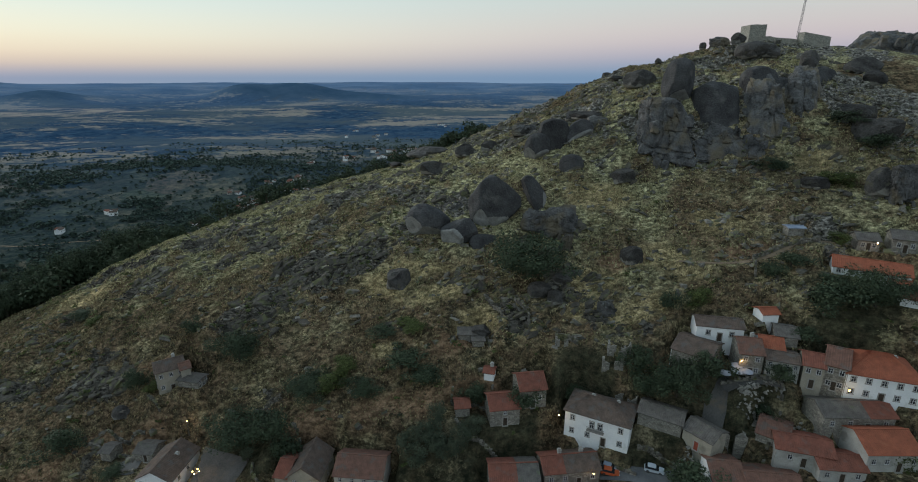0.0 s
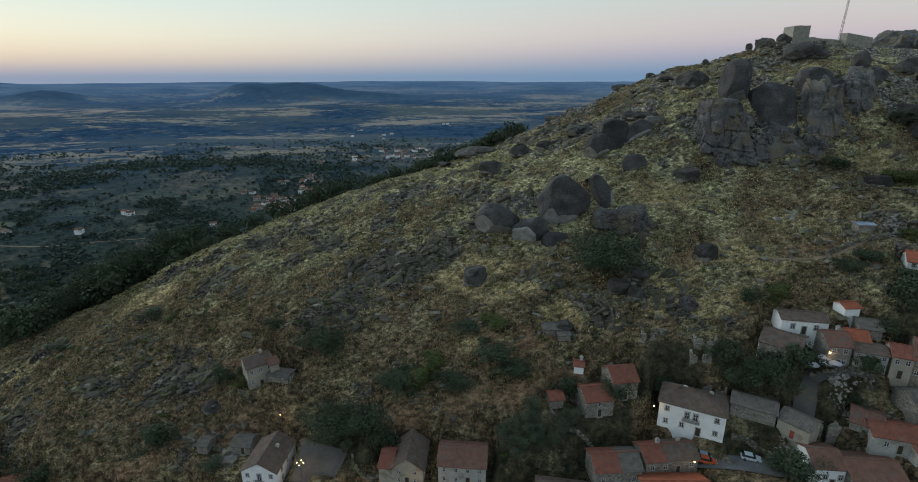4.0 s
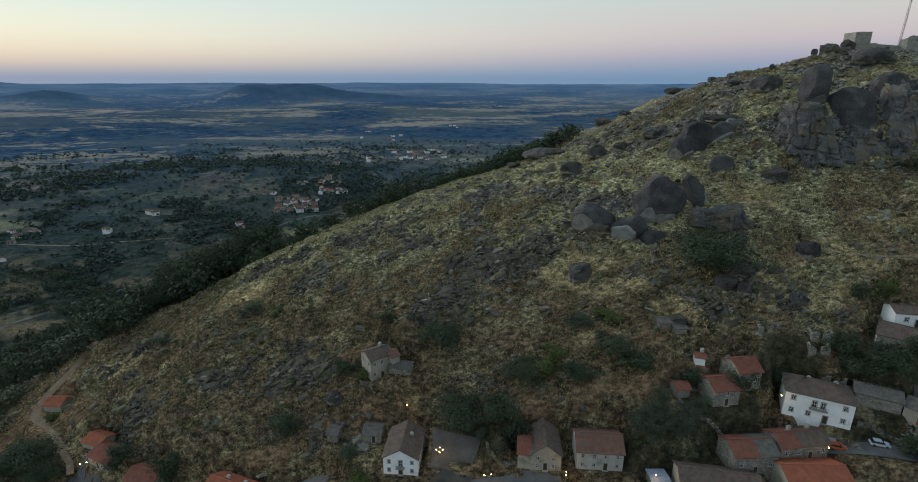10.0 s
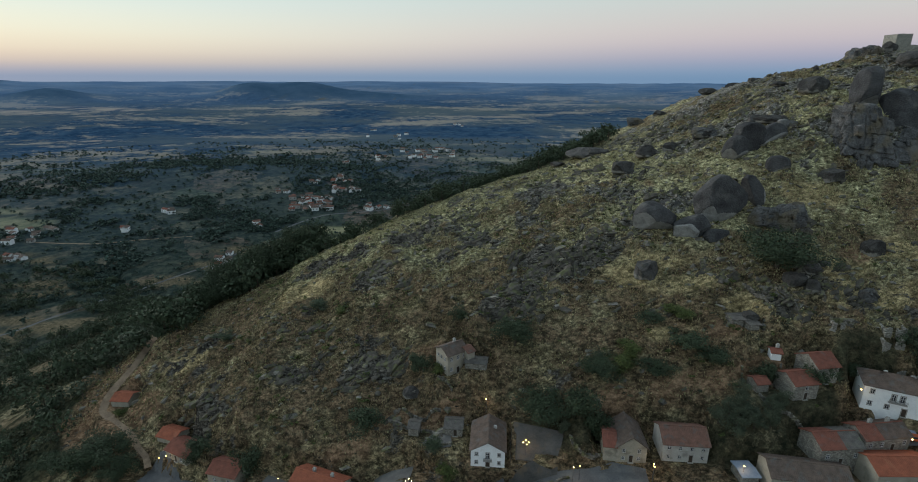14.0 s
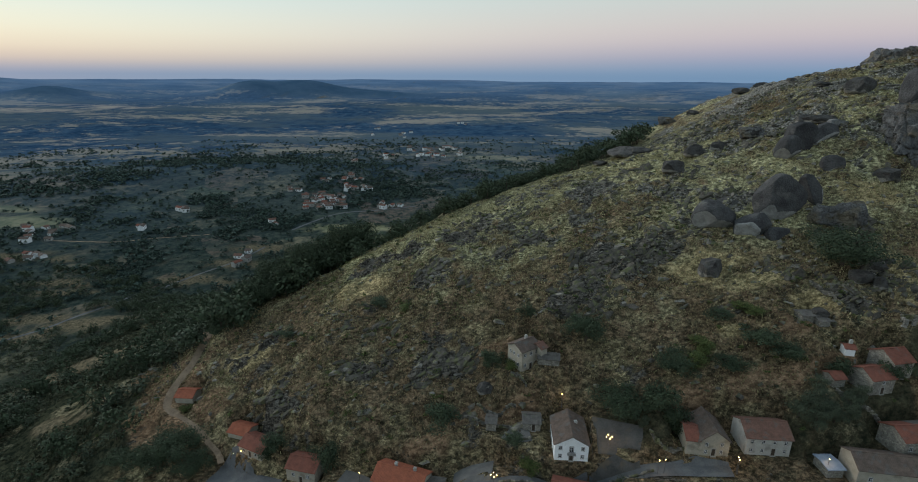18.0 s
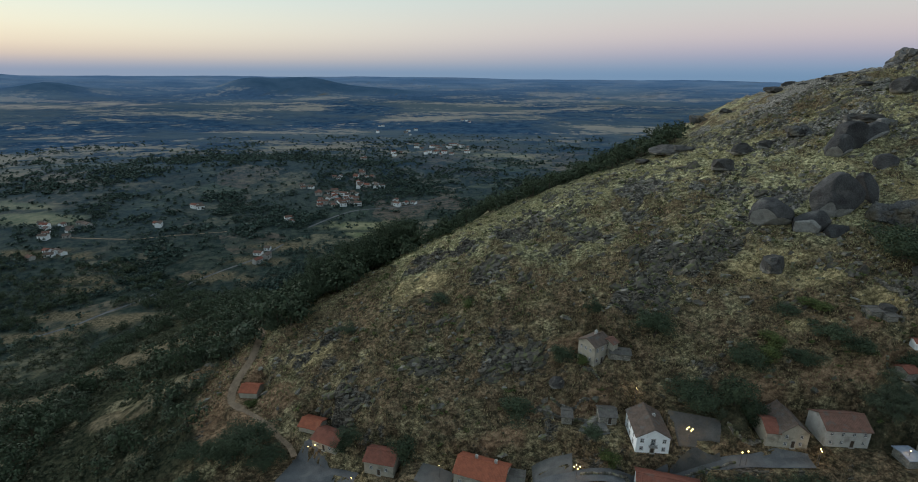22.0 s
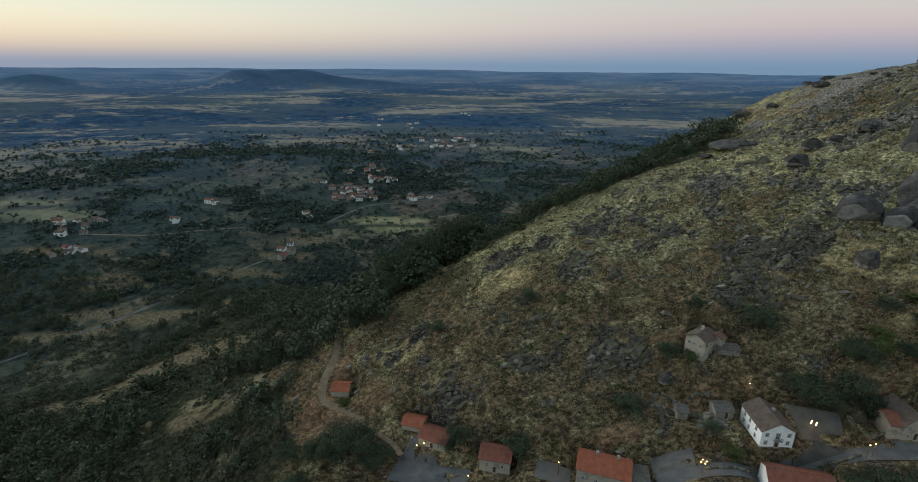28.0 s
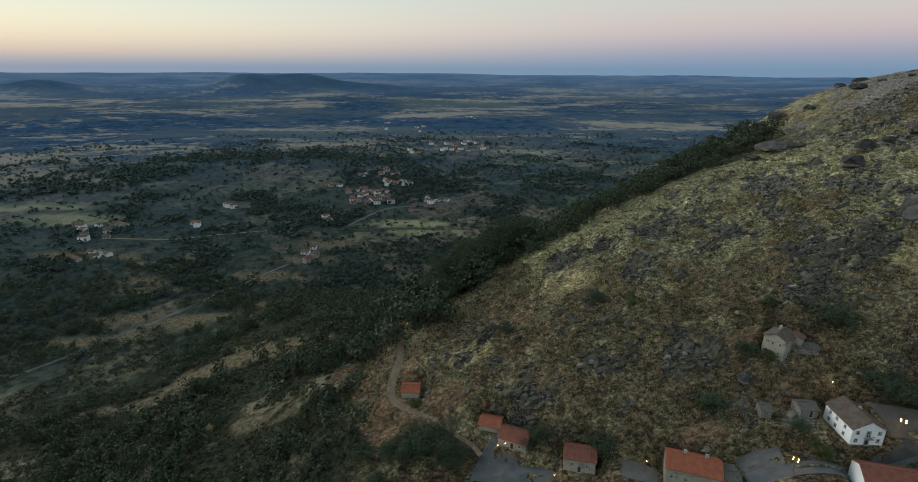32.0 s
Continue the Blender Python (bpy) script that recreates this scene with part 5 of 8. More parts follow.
cut_boulder("tall leaf-shaped grey granite slab with a hollow face", 11.4, 156.8, 45.6, 18.4, 11.0, 17.6, (((0.14, -0.98, 0.06), 0.21, False), ((-0.93, -0.36, 0.0), 0.27, False), ((-0.80, 0.1, 0.60), 0.36, False), ((0.62, 0.1, 0.78), 0.385, False), ((0.72, -0.1, -0.68), 0.40, False), ((-0.62, -0.62, -0.48), 0.33, True), ((0.15, -0.80, -0.58), 0.34, True)), lean=3, pitch=-5, square=0.1, worn=0.018, seed=1)
cut_boulder("leaning grey granite slab beside the tall one", 25.3, 160.5, 47.2, 6.2, 5.5, 14.2, (((0.30, -0.95, 0.0), 0.26, False), ((-0.85, -0.3, 0.3), 0.34, False), ((0.6, -0.5, -0.6), 0.36, True)), lean=-30, pitch=-12, square=0.25, worn=0.04, seed=2)
cut_boulder("rounded dark granite boulder split along its base", -9.4, 159.0, 38.0, 14.4, 11.5, 12.6, (((0.05, -0.62, -0.78), 0.27, True), ((-0.66, -0.60, -0.45), 0.33, True), ((0.5, 0.0, 0.86), 0.40, False)), lean=8, square=0.12, worn=0.04, seed=3)
cut_boulder("split granite boulder with a pale broken face", 0.9, 151.6, 36.3, 12.0, 8.0, 9.6, (((-0.70, -0.70, -0.08), 0.21, True), ((0.25, -0.80, 0.52), 0.26, False), ((-0.2, -0.3, 0.93), 0.34, False), ((0.35, -0.75, -0.55), 0.30, False)), lean=-18, square=0.35, worn=0.025, seed=4)
cut_boulder("low wedge of dark granite with a smooth face", 9.6, 149.6, 34.4, 11.0, 6.5, 5.4, (((0.10, -0.90, 0.42), 0.20, False), ((0.3, -0.5, -0.8), 0.30, True)), lean=4, square=0.3, worn=0.03, seed=5)
cut_boulder("egg-shaped granite boulder with a pale pointed foot", 28.6, 183.5, 58.6, 9.2, 8.2, 12.4, (((0.45, -0.55, -0.70), 0.30, True), ((-0.55, -0.45, -0.70), 0.33, True), ((0.3, -0.9, 0.3), 0.36, False)), lean=8, square=0.15, worn=0.04, seed=6)
cut_boulder("tall dark granite boulder with a flat front", 34.8, 186.4, 62.0, 11.6, 9.5, 14.8, (((0.10, -0.98, 0.12), 0.26, False), ((0.9, -0.3, -0.25), 0.38, False), ((-0.3, -0.4, -0.85), 0.38, True)), square=0.3, worn=0.03, seed=7)
cut_boulder("dark granite boulder leaning in a cluster", 43.4, 188.0, 63.0, 8.8, 8.8, 13.2, (((0.5, -0.8, -0.2), 0.30, True), ((-0.3, -0.9, 0.3), 0.33, False)), lean=42, square=0.2, worn=0.04, seed=8)
cut_boulder("squat grey boulder below the cluster", 39.0, 172.2, 54.6, 8.2, 6.8, 7.8, (((0.2, -0.6, -0.75), 0.28, True), ((-0.6, -0.7, 0.2), 0.35, False)), square=0.25, worn=0.05, seed=9)
cut_boulder("smooth dark granite dome bulging from the cliff", 91.0, 184.0, 71.5, 17.5, 14.0, 22.0, (((0.12, -0.97, 0.16), 0.30, False), ((0.85, -0.45, 0.1), 0.36, False), ((-0.75, -0.6, 0.2), 0.38, False), ((0.1, -0.5, 0.86), 0.40, False)), pitch=-16, square=0.42, worn=0.07, seed=10)
cut_boulder("tall egg-shaped granite pillar on a crag", 78.4, 189.0, 81.8, 11.4, 10.5, 16.2, (((0.72, -0.66, 0.1), 0.33, False), ((-0.9, -0.2, 0.1), 0.40, False), ((0.1, -0.6, -0.8), 0.40, True)), lean=5, square=0.12, worn=0.035, seed=11)
cut_boulder("dark rounded granite dome below the keep", 107.0, 190.0, 80.5, 12.5, 11.0, 13.0, (((0.2, -0.95, 0.1), 0.36, False),), pitch=-15, square=0.2, worn=0.05, seed=12)
cut_boulder("tall dark granite rib in the cliff", 113.5, 187.5, 74.5, 9.5, 9.0, 18.0, (((0.3, -0.95, 0.1), 0.33, False), ((-0.8, -0.5, 0.1), 0.36, False)), pitch=-14, square=0.35, worn=0.06, seed=13)
cut_boulder("broad dark granite dome beside the cliff", 128.0, 192.5, 79.5, 15.5, 12.0, 15.0, (((0.1, -0.9, 0.4), 0.36, False), ((-0.3, -0.6, -0.7), 0.34, True)), pitch=-10, square=0.2, worn=0.05, seed=14)
rock("flat grey granite slab on the slope", 0.8, 167.4, 40.4, 10.7, 8.4, 3.2, -0, "flat", 6)
rock("rounded grey boulder on dry grass", 49.2, 134.5, 32.8, 5.9, 5.0, 6.2, -0, "flat", 7)
rock("squat granite boulder on dry grass", -17.1, 140.2, 22.3, 6.9, 5.9, 6.7, -0, "split", 8)
rock("flat weathered boulder on the meadow", 53.9, 165.3, 49.9, 7.6, 6.8, 5.7, -0, "flat", 10)
rock("dark granite boulder above the meadow", 27.3, 206.2, 60.8, 8.1, 6.0, 5.0, -0, "round", 14)
rock("pale flat boulder below the cliff", 51.1, 192.8, 66.3, 8.9, 7.0, 4.0, -0, "flat", 15)
rock("grey boulder below the ridge", 44.6, 201.6, 66.8, 6.7, 5.0, 4.5, -0, "round", 16)
rock("overhanging flat granite boulder near the ridge", 71.1, 209.1, 78.8, 12.2, 9.5, 7.4, -0, "round", 18)
rock("grey boulder on the terraces", 29.6, 131.0, 28.3, 4.6, 3.6, 3.4, -0, "flat", 19)
rock("small grey boulder on the terraces", 34.2, 131.9, 29.5, 4.2, 3.2, 3.0, -0, "split", 20)
rock("upright granite block on the terraces", 26.9, 125.5, 24.8, 3.8, 3.0, 4.2, -0, "split", 21)
rock("low granite block on the terraces", 23.4, 129.3, 25.5, 6.4, 5.8, 4.1, -0, "flat", 22)
rock("cracked granite outcrop above the oak", 24.3, 150.7, 37.1, 8.5, 6.3, 7.3, -0, "crag", 23)
rock("cracked granite outcrop above the oak", 31.9, 148.3, 37.0, 10.0, 7.5, 8.9, -0, "crag", 24)
rock("cracked granite outcrop above the oak", 32.2, 140.9, 34.0, 4.0, 3.0, 6.2, -0, "crag", 25)
rock("pale cracked granite crag face", 71.5, 173.2, 54.0, 22.5, 17.0, 22.5, 0, "crag", 26, 0.24)
rock("broken brown granite below the smooth dome", 90.0, 170.8, 54.0, 20.0, 14.0, 15.5, 0, "crag", 27, 0.36)
rock("cracked dark granite crag below the castle", 104.5, 173.0, 57.0, 17.0, 15.0, 27.0, 0, "crag", 28, 0.30)
rock("cracked granite ribs below the castle", 118.0, 178.5, 64.0, 16.0, 14.0, 22.0, 0, "crag", 29, 0.3)
rock("broken granite at the cliff's foot", 101.0, 168.5, 56.5, 14.0, 10.0, 8.5, 0, "crag", 31, 0.5)
rock("rounded rock under the castle", 118.2, 218.2, 89.7, 13.6, 11.5, 7.6, 0, "round", 30)
rock("rugged granite tower on the far summit", 398.0, 495.0, 72.0, 86.0, 44.0, 54.0, 0, "crag", 33)
rock("rounded dark rock below the summit crag", 150.0, 199.0, 82.0, 14.0, 11.0, 9.0, 0, "round", 75)
rock("broad weathered granite dome on the eastern summit", 211.0, 365.0, 90.0, 38.0, 26.0, 23.5, 0, "crag", 76, 0.1)
rock("weathered granite shoulder on the eastern summit", 236.0, 368.0, 84.0, 36.0, 26.0, 24.0, 0, "crag", 77, 0.1)
rock("small rounded rock below the eastern summit", 186.0, 352.0, 93.0, 7.0, 6.0, 5.0, 0, "round", 78)
rock("rounded granite dome with a steep side on the skyline", 109.5, 348.0, 72.5, 19.0, 13.0, 11.0, 0, "round", 79)
rock("broad low granite dome on the skyline", 126.0, 322.0, 80.5, 17.0, 12.0, 8.5, 0, "round", 80)
rock("small upright rock on the skyline", 101.5, 277.0, 84.8, 3.4, 3.0, 4.2, 0, "egg", 81)
rock("small round rock on the skyline", 106.5, 279.0, 85.5, 4.0, 3.6, 3.6, 0, "round", 82)
rock("large flat dark boulder on the green slope", 133.8, 165.7, 62.1, 13.1, 11.8, 9.5, 0, "flat", 34)
rock("large rounded boulder above the village", 123.5, 146.2, 49.4, 8.4, 7.1, 10.9, 0, "round", 35)
rock("cracked boulder above the village", 127.4, 142.2, 48.2, 8.2, 6.1, 11.4, 0, "crag", 36)
rock("long grey slab in the grass", 108.4, 152.8, 50.6, 7.3, 6.6, 4.5, 0, "flat", 37)
rock("small rock beside the castle keep", 120.7, 236.4, 98.5, 6.1, 5.2, 5.2, 0, "round", 38)
rock("small upright rock on the skyline", 105.3, 235.2, 94.3, 2.8, 2.2, 3.9, 0, "egg", 39)
rock("small rock on the skyline", 86.0, 233.0, 88.9, 3.1, 2.6, 2.3, 0, "round", 40)
rock("dark boulder on the skyline", 71.2, 209.4, 79.0, 9.5, 7.1, 4.7, 0, "round", 41)
rock("low rock on the skyline", 66.9, 227.3, 81.8, 6.2, 5.6, 2.3, 0, "flat", 42)
rock("low rock on the skyline", 110.0, 351.9, 79.6, 8.2, 6.2, 2.5, -0, "round", 43)
rock("rounded dark rock under the keep", 122.7, 219.0, 90.4, 12.0, 10.2, 6.6, 0, "round", 48)
rock("grey rounded rock under the bastion", 128.4, 198.1, 84.1, 7.2, 6.1, 9.1, 0, "round", 49)
rock("pale flat rock below the curtain wall", 149.4, 203.2, 85.8, 7.4, 6.6, 3.5, 0, "flat", 51)
rock("dark rounded rock below the summit crag", 145.5, 188.4, 79.8, 9.3, 7.9, 5.8, 0, "round", 52)
rock("low dark rock on the green slope", 131.6, 175.0, 68.7, 11.4, 10.3, 6.6, 0, "flat", 53)
rock("jagged granite knoll on the skyline", 112.7, 235.8, 95.2, 7.4, 5.6, 4.9, -0, "crag", 54)
rock("rounded granite dome on the skyline", 71.1, 302.5, 76.2, 10.2, 7.6, 4.2, -2, "round", 55)
rock("rounded grey rock on the skyline", 92.0, 289.3, 83.3, 6.0, 4.4, 2.9, -2, "round", 56)
rock("broken grey rock on the skyline", 71.3, 255.5, 83.1, 5.3, 4.2, 2.7, -2, "flat", 57)
rock("small grey rock on the skyline", 96.3, 314.8, 80.8, 5.9, 4.4, 2.3, -2, "round", 58)
rock("small grey rock on the skyline", 98.6, 307.3, 82.4, 4.6, 3.4, 2.0, -2, "round", 59)
rock("low grey rock on the skyline", 96.2, 348.9, 76.1, 7.4, 5.9, 2.8, -2, "flat", 60)
rock("cracked dark rock above the wood", 36.3, 320.9, 57.0, 11.2, 7.3, 5.1, -2, "crag", 61)
rock("pale cracked boulder on the slope", 12.6, 205.2, 55.4, 6.2, 4.3, 4.0, -2, "split", 62)
rock("broad dark boulder on the slope", 3.8, 207.2, 52.2, 9.2, 6.9, 5.8, -2, "round", 63)
rock("dark slab leaning on the slope", -9.7, 195.5, 47.2, 8.8, 6.9, 5.5, -2, "flat", 64)
rock("long grey slab near the wood's edge", -15.1, 240.1, 47.6, 18.4, 14.5, 5.2, -2, "flat", 65)
rock("long grey slab near the crest", -9.9, 236.9, 49.2, 11.4, 9.0, 4.0, -1, "flat", 66)
rock("low grey slab near the crest", -28.9, 236.4, 43.7, 6.9, 5.5, 2.9, -1, "flat", 67)
rock("squat boulder on the dry slope", -17.3, 141.0, 22.5, 7.5, 6.3, 6.8, -2, "flat", 68)
rock("grey weathered boulder by the path", -91.8, 118.7, -6.6, 4.7, 4.0, 3.9, -0, "round", 69)
rock("broken granite blocks by the ruins", 7.2, 120.8, 18.4, 5.2, 4.7, 3.7, -0, "flat", 70)
rock("grey outcrop in the scrub", 39.4, 120.3, 24.1, 4.3, 3.3, 4.9, -0, "crag", 71)
rock("grey boulder below the skyline", 44.2, 303.9, 63.4, 7.4, 5.5, 4.0, -1, "round", 72)
rock("grey boulder on the upper slope", 49.4, 199.2, 67.7, 13.3, 9.9, 4.0, -1, "round", 73)
rock("dark outcrop on the upper slope", 27.4, 205.9, 60.7, 9.9, 6.5, 4.9, -1, "crag", 74)


def chip(rng):
    """A small angular stone of 8 corners, about 1 across."""
    c = np.array([(x, y, z) for z in (-1, 1) for y in (-1, 1) for x in (-1, 1)], float) * 0.5
    c += rng.uniform(-0.22, 0.22, c.shape)
    c[4:, :2] *= rng.uniform(0.45, 0.9)
    return c


CHIP_FACES = np.array([(0, 2, 3, 1), (4, 5, 7, 6), (0, 1, 5, 4), (1, 3, 7, 5), (3, 2, 6, 7), (2, 0, 4, 6)])


def stones(rng, centres, sizes, flat=0.6, tilt=0.5, grain=None):
    """Vertices and faces of many angular stones, lying with their long side up the slope."""
    n = len(centres)
    out = np.empty((n, 8, 3))
    for k in range(n):
        c = chip(rng) * (rng.uniform(0.8, 1.8) * (1.0 if grain is None else 1.35), rng.uniform(0.7, 1.2), flat * rng.uniform(0.6, 1.3)) * sizes[k]
        turn = Euler((rng.normal(0, tilt), rng.normal(0, tilt), rng.uniform(0, 6.3) if grain is None else rng.normal(grain, 0.4))).to_matrix()
        out[k] = c @ np.array(turn).T + centres[k]
    faces = (np.arange(n)[:, None, None] * 8 + CHIP_FACES[None]).reshape(-1, 4)
    return out.reshape(-1, 3), faces


def outcrop(x, y, radius, seed):
    """A clump of cracked ledges breaking through the turf."""
    rnd = random.Random(seed)
    z = float(at_ground(x, y)[0])
    ob = thing("rock_outcrop", pose(x, y, z), "cracked grey granite ledges breaking through dry grass", "rock outcrop", "rock outcrops on the hillside")
    for k in range(int(8 + radius * 1.3)):
        px, py = rnd.gauss(0, radius * 0.55), rnd.gauss(0, radius * 0.42)
        big = rnd.uniform(0.5, 1.2) ** 1.9 * (0.8 + radius * 0.28)
        o = part("ledge", BLOCKS[(seed + k) % 10], None, ob)
        o.location = (px, py, float(at_ground(x + px, y + py)[0]) - z - big * 0.2)
        o.scale = (big * rnd.uniform(1.1, 2.8), big * rnd.uniform(0.5, 1.1), big * rnd.uniform(0.4, 0.9))
        o.rotation_euler = (0.45 + rnd.gauss(0, 0.22), rnd.gauss(-0.35, 0.2), 0.38 + rnd.gauss(0, 0.3))
    return ob


outcrop(-110.5, 168.6, 6.1, 100)
outcrop(-95.9, 157.8, 4.1, 101)
outcrop(-93.7, 191.7, 5.8, 102)
outcrop(-71.0, 180.4, 5.9, 103)
outcrop(-81.0, 170.3, 5.2, 104)
outcrop(-61.9, 144.9, 5.7, 105)
outcrop(-50.5, 150.7, 6.7, 106)
outcrop(-38.7, 151.9, 7.5, 107)
outcrop(-28.8, 152.7, 5.9, 108)
outcrop(-20.3, 158.5, 5.2, 109)
outcrop(-57.6, 131.6, 4.6, 110)
outcrop(-102.5, 182.1, 5.1, 111)
outcrop(6.1, 134.2, 3.5, 112)
outcrop(11.4, 129.1, 4.1, 113)
outcrop(15.5, 121.8, 4.0, 114)
outcrop(40.0, 121.1, 3.9, 115)
outcrop(-16.4, 129.8, 4.5, 116)
outcrop(0.4, 139.2, 3.3, 117)
outcrop(-46.7, 141.0, 3.7, 118)
outcrop(-64.9, 133.9, 4.0, 119)
outcrop(2.6, 172.8, 5.5, 120)
outcrop(-4.6, 189.5, 5.1, 121)
outcrop(17.7, 205.5, 6.3, 122)
outcrop(7.9, 224.8, 5.8, 123)
outcrop(-14.8, 182.1, 4.5, 124)
outcrop(36.6, 148.1, 3.7, 125)
outcrop(38.4, 129.8, 3.4, 126)
outcrop(19.6, 117.6, 3.5, 127)
outcrop(-166.7, 130.8, 5.8, 128)
outcrop(-156.2, 125.5, 4.8, 129)
outcrop(-105.5, 127.4, 4.8, 130)
outcrop(-109.6, 124.1, 4.3, 131)
outcrop(-95.6, 130.0, 3.7, 132)
outcrop(-96.4, 113.7, 3.4, 133)
outcrop(-136.2, 132.8, 4.2, 134)
outcrop(-122.5, 136.0, 4.2, 135)
outcrop(-54.2, 133.8, 4.1, 136)
outcrop(-61.0, 143.3, 4.6, 137)
outcrop(-106.4, 130.4, 5.8, 138)
outcrop(-113.1, 126.4, 4.9, 139)
outcrop(-127.2, 132.6, 4.3, 140)
outcrop(-137.0, 149.9, 4.7, 141)
outcrop(-105.2, 169.3, 5.9, 142)
outcrop(-82.1, 152.3, 4.6, 143)
outcrop(-58.6, 158.3, 6.5, 144)
outcrop(-44.5, 156.9, 7.3, 145)
outcrop(-28.5, 159.8, 6.5, 146)
outcrop(-40.6, 213.5, 7.0, 147)
outcrop(-18.8, 210.5, 7.4, 148)
outcrop(9.1, 218.3, 7.1, 149)
outcrop(31.4, 225.3, 7.8, 150)
outcrop(-27.3, 177.6, 5.6, 151)
outcrop(-79.5, 185.4, 5.4, 152)
outcrop(-148.9, 127.6, 3.8, 153)
outcrop(-164.3, 123.9, 3.8, 154)
outcrop(-77.5, 214.9, 4.9, 155)
outcrop(75.3, 179.5, 5.3, 156)
outcrop(67.2, 185.6, 4.6, 157)
outcrop(52.6, 176.6, 4.1, 158)
outcrop(57.4, 166.2, 3.5, 159)
outcrop(116.7, 165.1, 3.8, 160)
outcrop(129.0, 173.8, 4.3, 161)
outcrop(102.6, 152.6, 3.6, 162)
outcrop(53.3, 194.1, 4.8, 163)
outcrop(95.5, 207.8, 5.1, 164)
outcrop(94.9, 169.8, 4.7, 165)
outcrop(108.6, 170.9, 4.7, 166)
outcrop(44.1, 214.7, 6.6, 171)
outcrop(58.2, 219.6, 6.2, 172)
outcrop(59.3, 203.4, 5.3, 173)
outcrop(22.2, 228.3, 6.5, 174)
outcrop(10.8, 233.3, 6.1, 175)
outcrop(25.5, 204.5, 6.4, 176)
outcrop(42.1, 190.9, 5.1, 178)
outcrop(54.8, 186.0, 4.9, 179)
outcrop(66.4, 188.6, 4.9, 180)
outcrop(57.8, 247.6, 7.1, 181)
outcrop(50.3, 223.5, 7.1, 182)
outcrop(36.4, 201.3, 6.0, 183)
outcrop(20.6, 199.0, 6.5, 184)
outcrop(27.0, 242.8, 7.1, 186)

for k, (px, py, r) in enumerate(((28, 134, 4.6), (31, 127, 4.2), (25, 127, 3.6), (36, 124, 3.6), (22, 121, 3.6), (15, 126, 4.2), (33, 144, 5.0), (37, 149, 4.6), (29, 138, 4.0), (-33, 156, 7.5), (-52, 150, 6.5), (-48, 138, 5.5), (-72, 193, 6.5), (-104, 169, 6.5), (-72, 176, 5.5), (-98, 127, 5.0), (-9, 173, 6.0), (-128, 147, 4.5), (-159, 133, 4.5), (68, 170, 4.5), (80, 167, 4.5), (96, 163, 4.5))):
    outcrop(px, py, r, 190 + k)

# loose stones strewn over the hill
rng = np.random.default_rng(21)
N = 60000
sx, sy = rng.uniform(-240, 150, N), rng.uniform(92, 262, N)
on_hill = np.interp(sx, gx, np.arange(len(gx))).astype(int), np.interp(sy, gy, np.arange(len(gy))).astype(int)
r_here, w_here = rocky[on_hill[1], on_hill[0]], wood_floor[on_hill[1], on_hill[0]]
clump = value_noise(sx, sy, 9, 31) * 0.5 + 0.5


def free_of(x, y, margin=0.5):
    """True where no building or road stands."""
    ok = np.ones(len(x), bool)
    for p in PLOTS:
        a = radians(p["turn"])
        u = (x - p["x"]) * math.cos(a) + (y - p["y"]) * math.sin(a)
        v = (y - p["y"]) * math.cos(a) - (x - p["x"]) * math.sin(a)
        ok &= ~((u > -margin) & (u < p["width"] + margin) & (v > -margin) & (v < p["depth"] + margin))
    for _, _, _, width, rx, ry, _ in ROADS:
        for k in range(len(rx)):
            ok &= (x - rx[k]) ** 2 + (y - ry[k]) ** 2 > (width / 2 + margin) ** 2
    return ok


keep = (rng.random(N) < (0.05 + r_here * 0.34 + 0.10 * clump) * (0.22 + 0.78 * ease(5, 42, at_ground(sx, sy)))) & (w_here < 0.3) & (sy > np.interp(sx, X_AT, BREAK_Y[1]) + 6) & free_of(sx, sy)
sx, sy = sx[keep], sy[keep]
size = rng.uniform(0.35, 1.0, len(sx)) ** 2.6 * 1.6 + 0.22
sv, sf = stones(rng, np.stack([sx, sy, at_ground(sx, sy) + size * 0.05], 1), size, 0.5, 0.28, 0.4)
joined("loose_stones", sv, sf, STONES, "grey granite stones strewn over the dry slope", "stones")

# boulders strewn over the rocky upper slopes
rng = np.random.default_rng(25)
kinds = []
for k in range(8):
    bm = bmesh.new()
    bmesh.ops.create_icosphere(bm, subdivisions=2, radius=0.5)
    off = Vector((k * 7.3, 1.9, 4.1))
    for v in bm.verts:
        p = v.co.copy()
        for n, d in ((Vector((0.8, -0.5, 0.4)), 0.36), (Vector((-0.6, -0.8, 0.2)), 0.34), (Vector((0.1, 0.2, 1)), 0.33), (Vector((-0.9, 0.3, 0.5)), 0.38)):
            n = (n + 0.4 * noise.noise_vector(off + n)).normalized()
            over = p.dot(n) - d
            if over > 0:
                p -= n * over * 0.9
        v.co = p * (1 + 0.22 * noise.noise(p * 2.5 + off))
    bm.verts.index_update()
    kinds.append((np.array([v.co[:] for v in bm.verts]), np.array([[v.index for v in f.verts] for f in bm.faces])))
    bm.free()
N = 9000
qx, qy = rng.uniform(-110, 150, N), rng.uniform(120, 250, N)
jj, ii = np.interp(qy, gy, np.arange(len(gy))).astype(int), np.interp(qx, gx, np.arange(len(gx))).astype(int)
